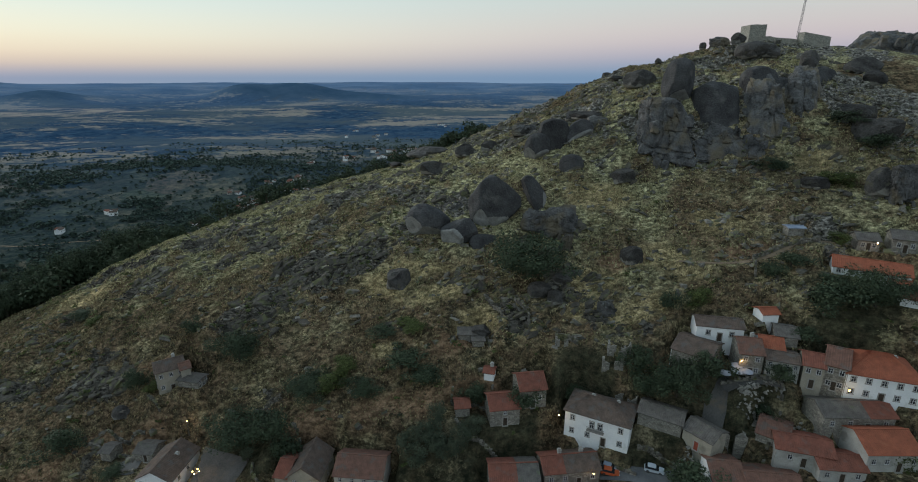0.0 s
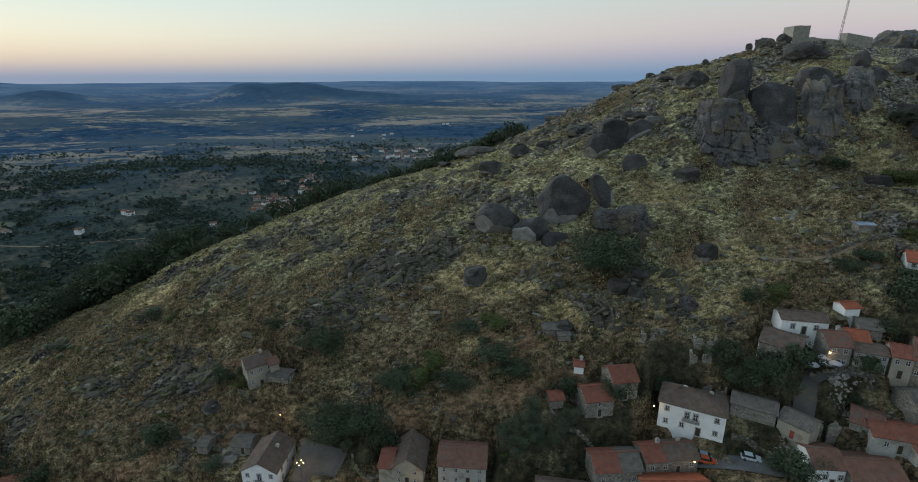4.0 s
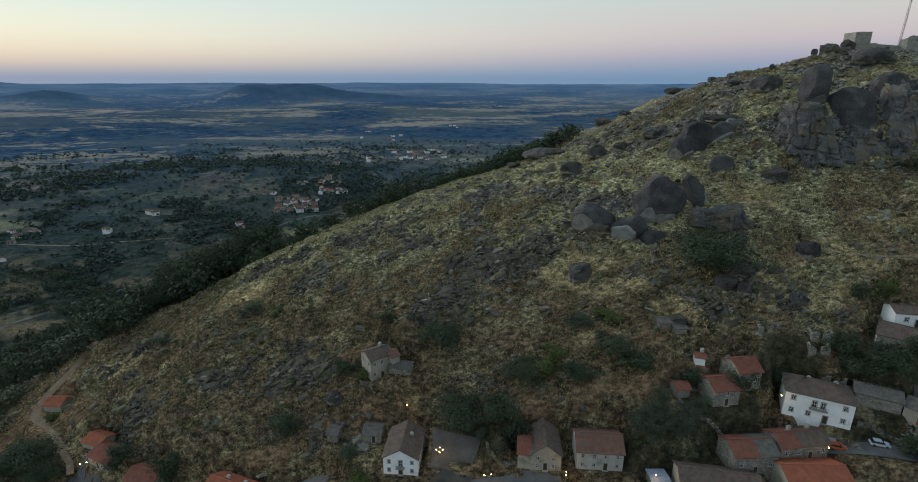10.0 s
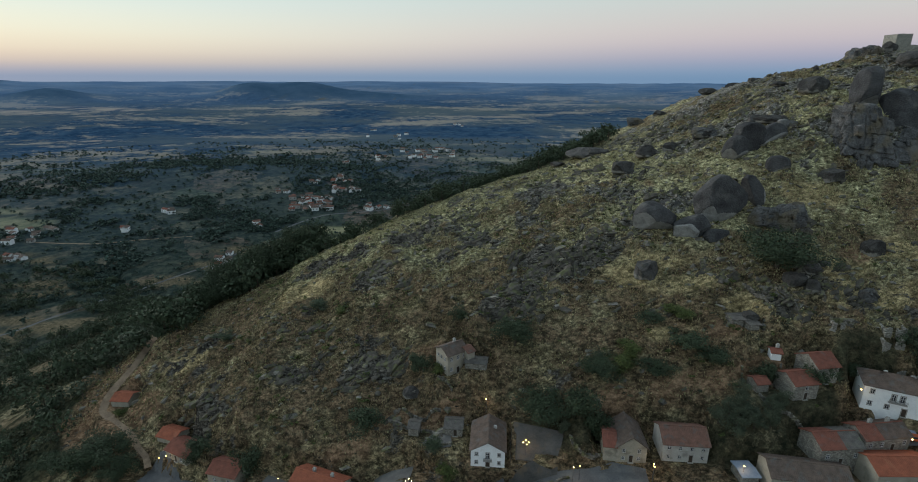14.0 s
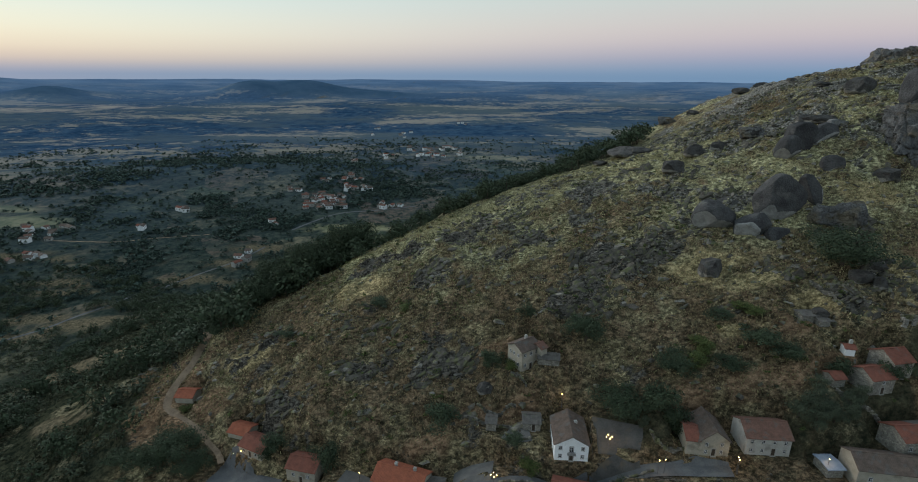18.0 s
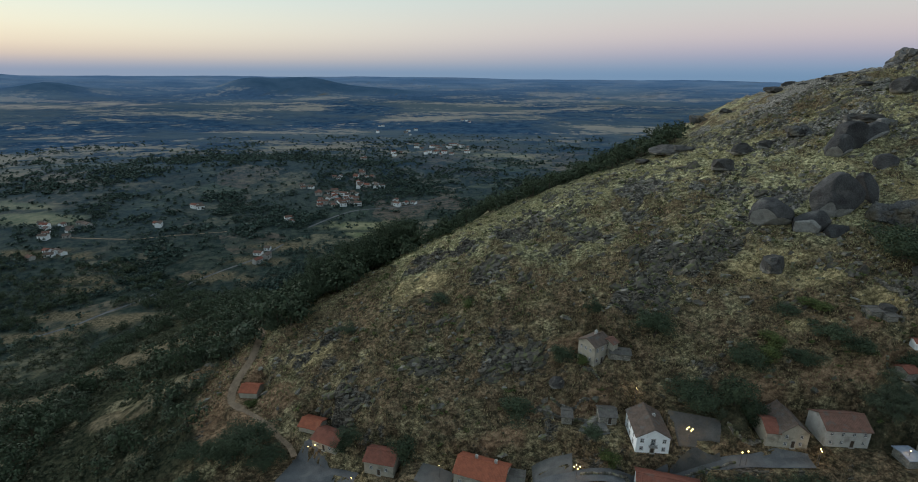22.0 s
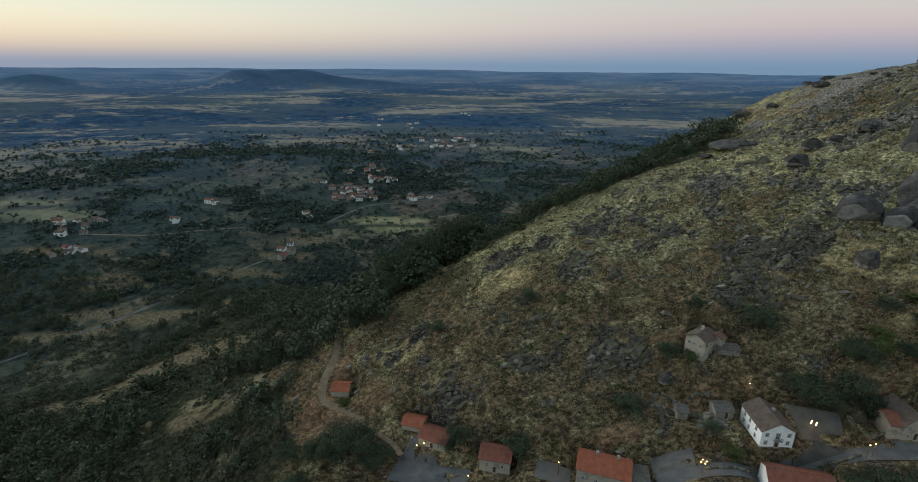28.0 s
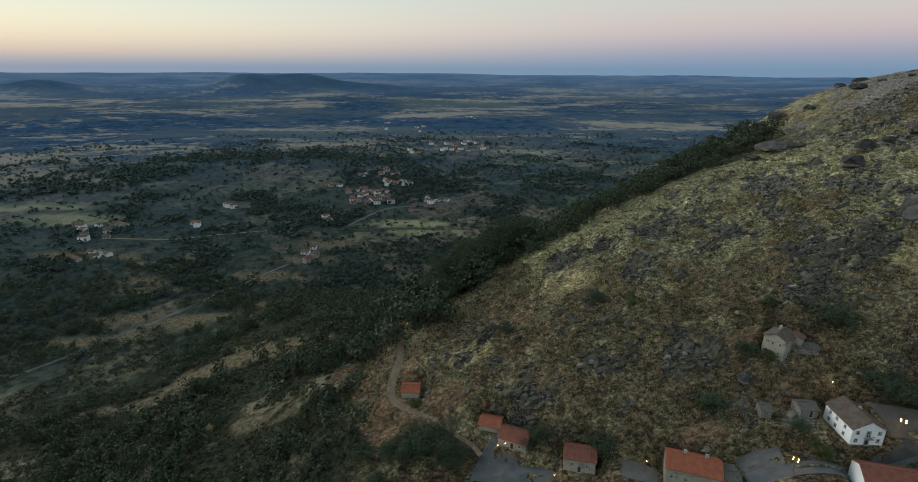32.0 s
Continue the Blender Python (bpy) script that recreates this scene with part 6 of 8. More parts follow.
keep = (rng.random(N) < (0.03 + 0.13 * rocky[jj, ii]) * (0.10 + 0.9 * ease(35, 60, GZ[jj, ii]))) & (wood_floor[jj, ii] < 0.3) & free_of(qx, qy, 2)
qx, qy = qx[keep], qy[keep]
verts, faces, base = [], [], 0
for k in range(len(qx)):
    v, f = kinds[k % 8]
    size = 0.6 + 2.2 * rng.random() ** 3
    turn = np.array(Euler((rng.normal(0, 0.2), rng.normal(0, 0.2), rng.uniform(0, 6.28))).to_matrix())
    verts.append((v * (size * rng.uniform(1, 1.5), size, size * rng.uniform(0.4, 0.8))) @ turn.T + (qx[k], qy[k], float(at_ground(qx[k], qy[k])[0]) + size * 0.12))
    faces.append(f + base)
    base += len(v)
joined("scattered_boulders", np.concatenate(verts), np.concatenate(faces), BOULDERS, "grey granite boulders strewn over the upper slope", "boulders", smooth=True)

# dry grass in tufts
rng = np.random.default_rng(22)
N = 160000
tx, ty = rng.uniform(-235, 140, N), rng.uniform(92, 255, N)
ii, jj = np.interp(tx, gx, np.arange(len(gx))).astype(int), np.interp(ty, gy, np.arange(len(gy))).astype(int)
keep = (rng.random(N) > rocky[jj, ii] * 1.2) & (wood_floor[jj, ii] < 0.5) & (value_noise(tx, ty, 7, 33) + rng.normal(0, 0.4, N) > -0.35) & (ty > np.interp(tx, X_AT, BREAK_Y[1]) + 4)
tx, ty = tx[keep], ty[keep]
keep = free_of(tx, ty)
tx, ty = tx[keep], ty[keep]
n = len(tx)
blades = 3
base = np.repeat(np.stack([tx, ty, at_ground(tx, ty) - 0.05], 1), blades, 0)
ang = rng.uniform(0, 6.283, n * blades)
high = np.repeat(rng.uniform(0.22, 0.62, n), blades) * rng.uniform(0.6, 1.2, n * blades)
wide = rng.uniform(0.14, 0.34, n * blades)
lean = np.stack([np.cos(ang), np.sin(ang)], 1)
across = np.stack([-np.sin(ang), np.cos(ang)], 1)
quad = np.zeros((n * blades, 4, 3))
for k, (s, up, out_) in enumerate(((-0.5, 0, 0.05), (0.5, 0, 0.05), (0.32, 1, 0.55), (-0.32, 1, 0.55))):
    quad[:, k, :2] = base[:, :2] + across * (s * wide)[:, None] + lean * (out_ * high)[:, None]
    quad[:, k, 2] = base[:, 2] + up * high
tall = np.repeat(rng.random(n) < green[np.interp(ty, gy, np.arange(len(gy))).astype(int), np.interp(tx, gx, np.arange(len(gx))).astype(int)] * 1.15, blades)
for name, pick, material, label in (("dry_grass", ~tall, STRAW, "tufts of straw-coloured dry grass on the slope"), ("green_grass", tall, LIME, "yellow-green grass tussocks on the upper slope")):
    q = quad[pick].reshape(-1, 3)
    joined(name, q, np.arange(len(q)).reshape(-1, 4), material, label, "grass")

# ---- trees and bushes ----


def crown(rng, count, leaf, lobes=9, squash=0.8, low=0.0):
    """Leaf sprays round a handful of lobes: quads within a crown about 1 wide and 1 high, its foot at 0."""
    mid = np.stack([rng.normal(0, 0.22, lobes), rng.normal(0, 0.22, lobes), rng.uniform(0.30 + low, 0.78, lobes)], 1)
    size = rng.uniform(0.16, 0.30, lobes)
    which = rng.integers(0, lobes, count)
    d = rng.normal(0, 1, (count, 3))
    d /= np.linalg.norm(d, axis=1)[:, None]
    p = mid[which] + d * (size[which] * rng.uniform(0.55, 1.05, count))[:, None] * (1, 1, squash)
    # each spray a bent quad, turned outwards and upwards
    n = d + rng.normal(0, 0.55, (count, 3)) + (0, 0, 0.35)
    n /= np.linalg.norm(n, axis=1)[:, None]
    a = np.cross(n, rng.normal(0, 1, (count, 3)))
    a /= np.linalg.norm(a, axis=1)[:, None] + 1e-9
    b = np.cross(n, a)
    s = (leaf * rng.uniform(0.6, 1.5, count))[:, None]
    q = np.stack([p - a * s - b * s * 0.6, p + a * s * 0.8 - b * s, p + a * s + b * s * 0.7, p - a * s * 0.7 + b * s], 1)
    return q


def cone_crown(rng, count, leaf):
    h = rng.random(count) ** 0.8
    r = (1 - h) * 0.42 * rng.uniform(0.7, 1.05, count) + 0.02
    t = rng.uniform(0, 6.283, count)
    p = np.stack([r * np.cos(t), r * np.sin(t), 0.08 + h * 0.92], 1)
    n = np.stack([np.cos(t), np.sin(t), np.full(count, 0.5)], 1) + rng.normal(0, 0.4, (count, 3))
    n /= np.linalg.norm(n, axis=1)[:, None]
    a = np.cross(n, rng.normal(0, 1, (count, 3)))
    a /= np.linalg.norm(a, axis=1)[:, None]
    b = np.cross(n, a)
    s = (leaf * rng.uniform(0.6, 1.4, count))[:, None]
    return np.stack([p - a * s, p - b * s, p + a * s, p + b * s], 1)


def quad_mesh(name, q, material):
    ob = joined(name, q.reshape(-1, 3), np.arange(len(q) * 4).reshape(-1, 4), material, "", "", kind="")
    me = ob.data
    bpy.data.objects.remove(ob)
    return me


def trunk_mesh(seed, height, limbs):
    rnd = random.Random(seed)
    bm = bmesh.new()

    def limb(p0, p1, r0, r1, bends=3):
        ring = None
        for k in range(bends + 1):
            t = k / bends
            c = p0.lerp(p1, t) + Vector((rnd.uniform(-1, 1), rnd.uniform(-1, 1), 0)) * 0.03 * (0 < k < bends)
            r = r0 + (r1 - r0) * t
            new_ring = [bm.verts.new(c + Vector((math.cos(a * 1.0472), math.sin(a * 1.0472), 0)) * r) for a in range(6)]
            if ring:
                for i in range(6):
                    bm.faces.new((ring[i], ring[(i + 1) % 6], new_ring[(i + 1) % 6], new_ring[i]))
            ring = new_ring
        bm.faces.new(ring)

    fork = Vector((rnd.uniform(-0.04, 0.04), rnd.uniform(-0.04, 0.04), height * 0.45))
    limb(Vector((0, 0, -0.1)), fork, 0.045, 0.032)
    for k in range(limbs):
        a = k * 6.283 / limbs + rnd.uniform(-0.4, 0.4)
        limb(fork, Vector((math.cos(a) * 0.26, math.sin(a) * 0.26, height * rnd.uniform(0.7, 0.95))), 0.026, 0.008)
    return mesh_of("trunk", bm, BARK)


rng = np.random.default_rng(41)
CROWNS = {
    "oak": [quad_mesh("crown", crown(rng, 3000, 0.0175, 26), LEAVES) for _ in range(4)],
    "great": [quad_mesh("crown", crown(rng, 8000, 0.0112, 34), LEAVES) for _ in range(2)],
    "olive": [quad_mesh("crown", crown(rng, 3600, 0.0130, 18), OLIVE) for _ in range(3)],
    "shrub": [quad_mesh("crown", crown(rng, 3000, 0.0165, 18, 0.9, -0.22), LEAVES) for _ in range(2)] + [quad_mesh("crown", crown(rng, 3000, 0.0165, 18, 0.9, -0.22), BROOM)],
    "conifer": [quad_mesh("crown", cone_crown(rng, 3600, 0.017), OLIVE)],
}
TRUNKS = [trunk_mesh(s, 0.8, 5) for s in (1, 2, 3)]
tree_count = 0


def tree(kind, label, x, y, width, height):
    global tree_count
    tree_count += 1
    if kind == "oak" and width > 10.4:
        kind = "great"
    z = float(at_ground(x, y)[0])
    ob = thing("bush" if kind == "shrub" else "tree", pose(x, y, z - 0.15, 0, 0, (tree_count * 77) % 360), label, "bush" if kind == "shrub" else "tree")
    grow = 1.0
    for name, mesh in (("trunk", TRUNKS[tree_count % 3]), ("crown", CROWNS[kind][tree_count % len(CROWNS[kind])])):
        o = part(name, mesh, None, ob)
        o.scale = (width * grow, width * grow, height * grow)
    return ob


tree("oak", "broad dark oak among the boulders", 21.0, 133.8, 19.0, 13.0)
tree("oak", "dark oak beside the beige farmhouse", -60.5, 125.8, 11.0, 9.5)
tree("shrub", "dark green bush on the dry slope", -77.3, 135.2, 5.5, 4.6)
tree("oak", "bushy green tree on the lower slope", -37.6, 113.4, 10.5, 6.2)
tree("shrub", "green bush on the lower slope", -30.8, 113.0, 8.5, 5.6)
tree("shrub", "green bush on the lower slope", -21.2, 110.1, 6.5, 3.6)
tree("oak", "bushy green tree above the gardens", -13.3, 115.0, 10.0, 5.0)
tree("shrub", "green bush above the gardens", -28.8, 117.0, 8.2, 4.2)
tree("shrub", "green bush above the gardens", -24.2, 112.2, 7.1, 3.4)
tree("oak", "bushy green tree beside the terraces", -7.6, 111.2, 8.6, 4.6)
tree("oak", "dark green tree behind the square", -54.0, 107.5, 13.0, 8.6)
tree("oak", "tall dark green tree behind the square", -44.8, 104.0, 9.0, 9.4)
tree("conifer", "blue-grey conifer behind the square", -46.9, 107.1, 4.1, 7.4)
tree("oak", "dark green tree behind the square", -40.2, 102.7, 7.7, 9.7)
tree("olive", "light green young tree by the square", -49.7, 100.9, 3.0, 4.9)
tree("oak", "dark bush beside the white house", -84.6, 102.0, 5.5, 3.6)
tree("shrub", "low bush below the farmhouse", -83.7, 121.6, 5.2, 2.9)
tree("oak", "bush beside the beige farmhouse", -89.2, 124.1, 7.1, 6.3)
tree("shrub", "round green bush on the slope", -104.5, 114.0, 10.8, 6.4)
tree("shrub", "low bush below the white house", -80.9, 97.6, 6.7, 3.8)
tree("olive", "grey-green olive tree in the garden", -8.0, 94.6, 5.5, 6.1)
tree("olive", "grey-green olive tree in the garden", -3.1, 95.5, 5.1, 5.5)
tree("olive", "grey-green olive tree in the garden", 0.9, 95.1, 4.6, 5.8)
tree("olive", "grey-green olive tree in the garden", -4.5, 99.3, 4.8, 5.4)
tree("olive", "grey-green olive tree in the garden", 4.8, 98.9, 4.3, 5.3)
tree("olive", "grey-green olive tree in the garden", -11.0, 97.6, 5.0, 5.3)
tree("olive", "grey-green olive tree in the garden", -7.9, 98.7, 5.2, 5.3)
tree("olive", "grey-green olive tree in the garden", -3.6, 96.8, 5.4, 5.5)
tree("olive", "grey-green olive tree in the garden", 2.5, 97.6, 4.7, 5.3)
tree("olive", "grey-green olive tree in the garden", -3.6, 102.2, 4.8, 5.1)
tree("oak", "dense green tree in the walled garden", 46.1, 104.4, 10.5, 8.4)
tree("oak", "dense green tree in the walled garden", 51.7, 102.0, 10.6, 8.8)
tree("oak", "dense green tree in the walled garden", 56.9, 101.1, 7.8, 7.3)
tree("oak", "dense green tree in the walled garden", 43.3, 106.6, 7.2, 6.7)
tree("oak", "dark tree behind the stately house", 29.2, 108.4, 6.5, 6.5)
tree("oak", "dark bush between two stone houses", 16.9, 103.5, 7.2, 6.0)
tree("oak", "rounded green tree beside the street", 48.7, 83.9, 9.2, 7.3)
tree("oak", "dark green tree beside the small hut", 5.0, 107.6, 6.5, 6.2)
tree("oak", "dark green tree below the long white house", 88.5, 126.5, 8.5, 4.4)
tree("oak", "green tree below the path", 82.5, 124.0, 6.0, 4.6)
tree("oak", "dark green tree behind the village", 88.7, 111.4, 10.2, 10.1)
tree("oak", "dark green tree behind the village", 96.1, 112.4, 8.8, 7.5)
tree("oak", "dark green tree behind the village", 100.4, 111.3, 11.4, 10.0)
tree("oak", "dark green tree behind the village", 108.2, 114.1, 7.5, 6.1)
tree("oak", "green tree behind the village roofs", 81.9, 107.2, 6.0, 4.8)
tree("oak", "dark green tree below the long white house", 94.0, 117.5, 6.5, 3.8)
tree("shrub", "green bush above the village", 62.2, 119.0, 7.9, 5.2)
tree("shrub", "green bush above the village", 55.3, 119.2, 6.5, 4.7)
tree("shrub", "green bush beside a stone house", 117.8, 129.2, 5.2, 4.2)
tree("shrub", "green bush beside the path", 103.5, 131.5, 6.2, 3.9)
tree("oak", "green tree on the ruined terraces", 73.3, 99.5, 5.7, 4.6)
tree("shrub", "bush in a roofless ruin", 69.0, 97.9, 5.1, 3.5)
tree("shrub", "dark green tree beside an orange roof", 88.1, 83.8, 6.8, 4.8)
tree("oak", "tall dark oak on the shoulder of the crest", -147.5, 225.0, 15.5, 24.0)
tree("oak", "tall dark oak on the shoulder of the crest", -153.5, 221.0, 16.0, 23.0)
tree("oak", "tall dark oak on the shoulder of the crest", -158.5, 228.0, 16.5, 24.5)
tree("oak", "tall dark oak on the shoulder of the crest", -161.5, 215.5, 15.0, 20.5)
tree("oak", "tall dark oak on the shoulder of the crest", -168.0, 212.0, 16.0, 21.5)
tree("oak", "tall dark oak on the shoulder of the crest", -172.0, 220.0, 17.0, 23.0)
tree("oak", "tall dark oak on the shoulder of the crest", -174.5, 204.5, 15.5, 19.5)
tree("oak", "tall dark oak on the shoulder of the crest", -181.0, 199.5, 15.0, 18.0)
tree("oak", "tall dark oak on the shoulder of the crest", -183.0, 209.0, 16.0, 20.5)
tree("oak", "tall dark oak on the shoulder of the crest", -187.5, 192.5, 13.5, 15.5)
tree("oak", "dense dark oak beside the track", -191.5, 123.8, 15.0, 11.0)
tree("oak", "dense dark oak beside the track", -198.0, 122.5, 12.0, 11.0)
tree("oak", "dense dark oak beside the track", -184.0, 117.5, 11.0, 8.5)
tree("oak", "dark green tree below the hut", -205.0, 124.5, 9.5, 7.0)
tree("oak", "dark green tree below the hut", -214.0, 127.5, 8.5, 6.0)
tree("oak", "dark green tree below the hut", -209.0, 116.5, 10.0, 7.0)
tree("oak", "dark tree between two roadside cottages", -156.2, 117.0, 7.5, 6.4)
tree("oak", "dark tree between two roadside cottages", -159.6, 117.4, 5.6, 4.6)
tree("oak", "dark tree beside a cottage", -138.4, 109.6, 7.7, 10.2)
tree("oak", "dark tree below the road", -54.4, 83.9, 11.6, 6.7)
tree("oak", "dark tree below the road", -46.1, 82.6, 10.4, 6.4)
tree("oak", "dark tree below the road", -36.6, 81.3, 10.6, 6.3)
tree("oak", "dark tree below the road", -28.9, 80.0, 9.1, 6.2)
tree("shrub", "bush below the orange-roofed hut", -196.2, 140.6, 4.8, 2.8)
tree("shrub", "dark bush on the slope", -162.8, 156.0, 7.5, 2.4)
tree("shrub", "low green bush on the dry slope", -127.5, 158.0, 9.0, 2.6)
tree("shrub", "low green bush on the dry slope", -118.0, 150.2, 6.0, 2.4)
tree("shrub", "low green bush near the track", -196.0, 172.5, 9.0, 4.0)
tree("shrub", "green bush on the terraces", -20.2, 126.0, 9.0, 2.6)
tree("shrub", "green bush on the terraces", -11.9, 125.6, 10.0, 2.6)
tree("shrub", "low green scrub below the castle", 126.8, 171.8, 11.3, 4.4)
tree("shrub", "low green scrub below the castle", 130.5, 162.3, 10.9, 4.9)
tree("shrub", "low green scrub above the village", 114.8, 152.4, 10.4, 4.4)
tree("shrub", "low green scrub below the cliff", 101.1, 162.7, 11.0, 3.9)


def wood(name, label, category, material, seed, x, y, width, height, sprays, leaf, trunks=True):
    """Many trees as one: a crown of leaf sprays each, on a trunk."""
    rng = np.random.default_rng(seed)
    kinds = [crown(rng, sprays, leaf, 8) for _ in range(8)]
    z = at_ground(x, y)
    n = len(x)
    parts = []
    for k in range(n):
        a = rng.uniform(0, 6.283)
        c, s = math.cos(a), math.sin(a)
        q = kinds[k % 8] * (width[k], width[k], height[k])
        parts.append(q @ np.array([[c, s, 0], [-s, c, 0], [0, 0, 1]]) + (x[k], y[k], z[k] - 0.2))
    q = np.concatenate(parts)
    if trunks:
        t = np.zeros((n, 3, 4, 3))
        for i in range(3):
            a0, a1 = i * 2.094, (i + 1) * 2.094
            for j, (a, up, r) in enumerate(((a0, 0, 0.03), (a1, 0, 0.03), (a1, 0.55, 0.015), (a0, 0.55, 0.015))):
                t[:, i, j, 0], t[:, i, j, 1], t[:, i, j, 2] = x + math.cos(a) * r * width, y + math.sin(a) * r * width, z - 0.3 + up * height
        t = t.reshape(-1, 4, 3)
        joined(name + "_trunks", t.reshape(-1, 3), np.arange(len(t) * 4).reshape(-1, 4), BARK, "dark tree trunks under the wood", "tree trunks")
    joined(name, q.reshape(-1, 3), np.arange(len(q) * 4).reshape(-1, 4), material, label, category)


# the oak wood along the far side of the crest and down the western slope
rng = np.random.default_rng(51)
N = 14000
fx, fy = rng.uniform(-560, 60, N), rng.uniform(100, 470, N)
behind = fy - np.interp(fx, X_AT, UPPER_Y[2])
edge = np.interp(fx, (-560, -300, -240, -215, -195, -166, -149, -110, -80, -40, 0, 60), (110, 112, 120, 138, 166, 190, 194, 206, 228, 247, 268, 300)) + value_noise(fx, fy, 14, 52) * 6
dense = 0.95 * (1 - 0.5 * ease(380, 460, fy))
clear = value_noise(fx, fy, 34, 53) + 0.5 * value_noise(fx, fy, 13, 54)
keep = (fy > edge) & (rng.random(N) < dense) & (fx < np.where(fy > 262, 18, -12) - 14 * rng.random(N)) & ((clear < np.where(fx < -222, np.where((fx > -335) & (fy < 205), 0.5, 0.12), 0.55)) | (fx > -190) & (behind > -12)) & (behind < 95) & free_of(fx, fy, 1.5) & (bare_share[np.interp(fy, gy, np.arange(len(gy))).astype(int), np.interp(fx, gx, np.arange(len(gx))).astype(int)] < 0.3) & (clear_share[np.interp(fy, gy, np.arange(len(gy))).astype(int), np.interp(fx, gx, np.arange(len(gx))).astype(int)] < 0.35)
fx, fy = fx[keep], fy[keep]
order = rng.permutation(len(fx))[:3300]
fx, fy = fx[order], fy[order]
fw = rng.uniform(0.45, 1.0, len(fx)) ** 1.6 * 8.5 * np.interp(fx, (-335, -300, -230, -200, -150, -138, -50), (1.05, 1.45, 1.35, 1.9, 1.8, 1.25, 1.2)) + 1.2
kind = rng.random(len(fx)) + 0.5 * value_noise(fx, fy, 30, 57)
high = fw * rng.uniform(0.75, 1.15, len(fx))
olive_side = (kind > 0.62) & (fx < -205)
crest = (fx > -232) & (fx < -30) & ~olive_side
west_side = ~crest & ~olive_side
wood("oak_wood", "dense dark green oak wood along the western slope", "woodland", LEAVES, 55, fx[west_side], fy[west_side], fw[west_side], high[west_side], 180, 0.035)
wood("crest_wood", "tall dark green oaks behind the crest", "woodland", LEAVES, 58, fx[crest], fy[crest], fw[crest], high[crest], 250, 0.030)
wood("olive_scrub", "grey-green olives and scrub on the western slope", "woodland", OLIVE, 56, fx[olive_side], fy[olive_side], fw[olive_side] * 0.8, high[olive_side] * 0.7, 150, 0.038)

# broom and gorse over the hillside, thickest in hollows
BROOM_AT = ((-182, 164, 10, 5), (-121, 151, 9, 6), (-192, 160, 5, 4), (-104, 149, 6, 4), (-30, 116, 9, 4), (-66, 130, 7, 4))
rng = np.random.default_rng(61)
N = 15000
bx, by = rng.uniform(-235, 140, N), rng.uniform(95, 245, N)
thick = value_noise(bx, by, 22, 62) + 0.6 * value_noise(bx, by, 8, 63)
for px, py, rx, ry in BROOM_AT:
    thick = thick + 2.2 * np.exp(-((bx - px) / rx) ** 2 - ((by - py) / ry) ** 2)
low = 1 - 0.75 * ease(25, 55, at_ground(bx, by))
keep = (rng.random(N) < np.clip(thick * 0.6 + 0.30, 0.08, 1) * low) & free_of(bx, by, 1.0) & (by > np.interp(bx, X_AT, BREAK_Y[1]) + 3) & (at_ground(bx, by) < 66) & (straw_share[np.interp(by, gy, np.arange(len(gy))).astype(int), np.interp(bx, gx, np.arange(len(gx))).astype(int)] < 0.4)
bx, by = bx[keep], by[keep]
bw = 0.6 + 2.2 * rng.random(len(bx)) ** 2.2
dark = rng.random(len(bx)) < 0.6
wood("broom_bushes", "low green broom and gorse on the dry slope", "shrubs", BROOM, 64, bx[~dark], by[~dark], bw[~dark], bw[~dark] * 0.6, 26, 0.095, trunks=False)
wood("heath_tussocks", "dark heather and low scrub between the rocks", "shrubs", HEATH, 65, bx[dark], by[dark], bw[dark] * 0.9, bw[dark] * 0.45, 22, 0.10, trunks=False)

# scrub between the trees of the western slope
rng = np.random.default_rng(66)
N = 9000
wx, wy = rng.uniform(-430, -196, N), rng.uniform(95, 330, N)
wi, wj = np.interp(wx, gx, np.arange(len(gx))).astype(int), np.interp(wy, gy, np.arange(len(gy))).astype(int)
west_edge = np.interp(wx, (-430, -240, -215, -196), (95, 112, 132, 150))
keep = (wy > west_edge) & (wy < np.interp(wx, (-430, -196), (330, 215))) & (clear_share[wj, wi] < rng.random(N) * 0.9) & (bare_share[wj, wi] < 0.25 * rng.random(N)) & free_of(wx, wy, 1.5) & (value_noise(wx, wy, 18, 67) + 0.6 * rng.normal(0, 0.6, N) > -0.12)
wx, wy = wx[keep], wy[keep]
ww = 1.3 + 3.0 * rng.random(len(wx)) ** 2
wood("slope_scrub", "dense low scrub between the trees of the western slope", "shrubs", SCRUB, 68, wx, wy, ww, ww * rng.uniform(0.55, 0.9, len(wx)), 26, 0.095, trunks=False)

# trees of the plain: groves, hedges and woods
rng = np.random.default_rng(71)
N = 140000
ang, dist = rng.uniform(-0.95, 0.62, N), 330 + 1150 * rng.random(N) ** 0.9
ox, oy = -96 + dist * np.sin(ang), dist * np.cos(ang)
grove = value_noise(ox, oy, 85, 72) + 0.6 * value_noise(ox, oy, 30, 73) + 0.4 * value_noise(ox, oy, 11, 76) + 1.3 * grove_share[np.interp(oy, gy, np.arange(len(gy))).astype(int), np.interp(ox, gx, np.arange(len(gx))).astype(int)] - 1.6 * (field_share + clear_share)[np.interp(oy, gy, np.arange(len(gy))).astype(int), np.interp(ox, gx, np.arange(len(gx))).astype(int)] - 0.12
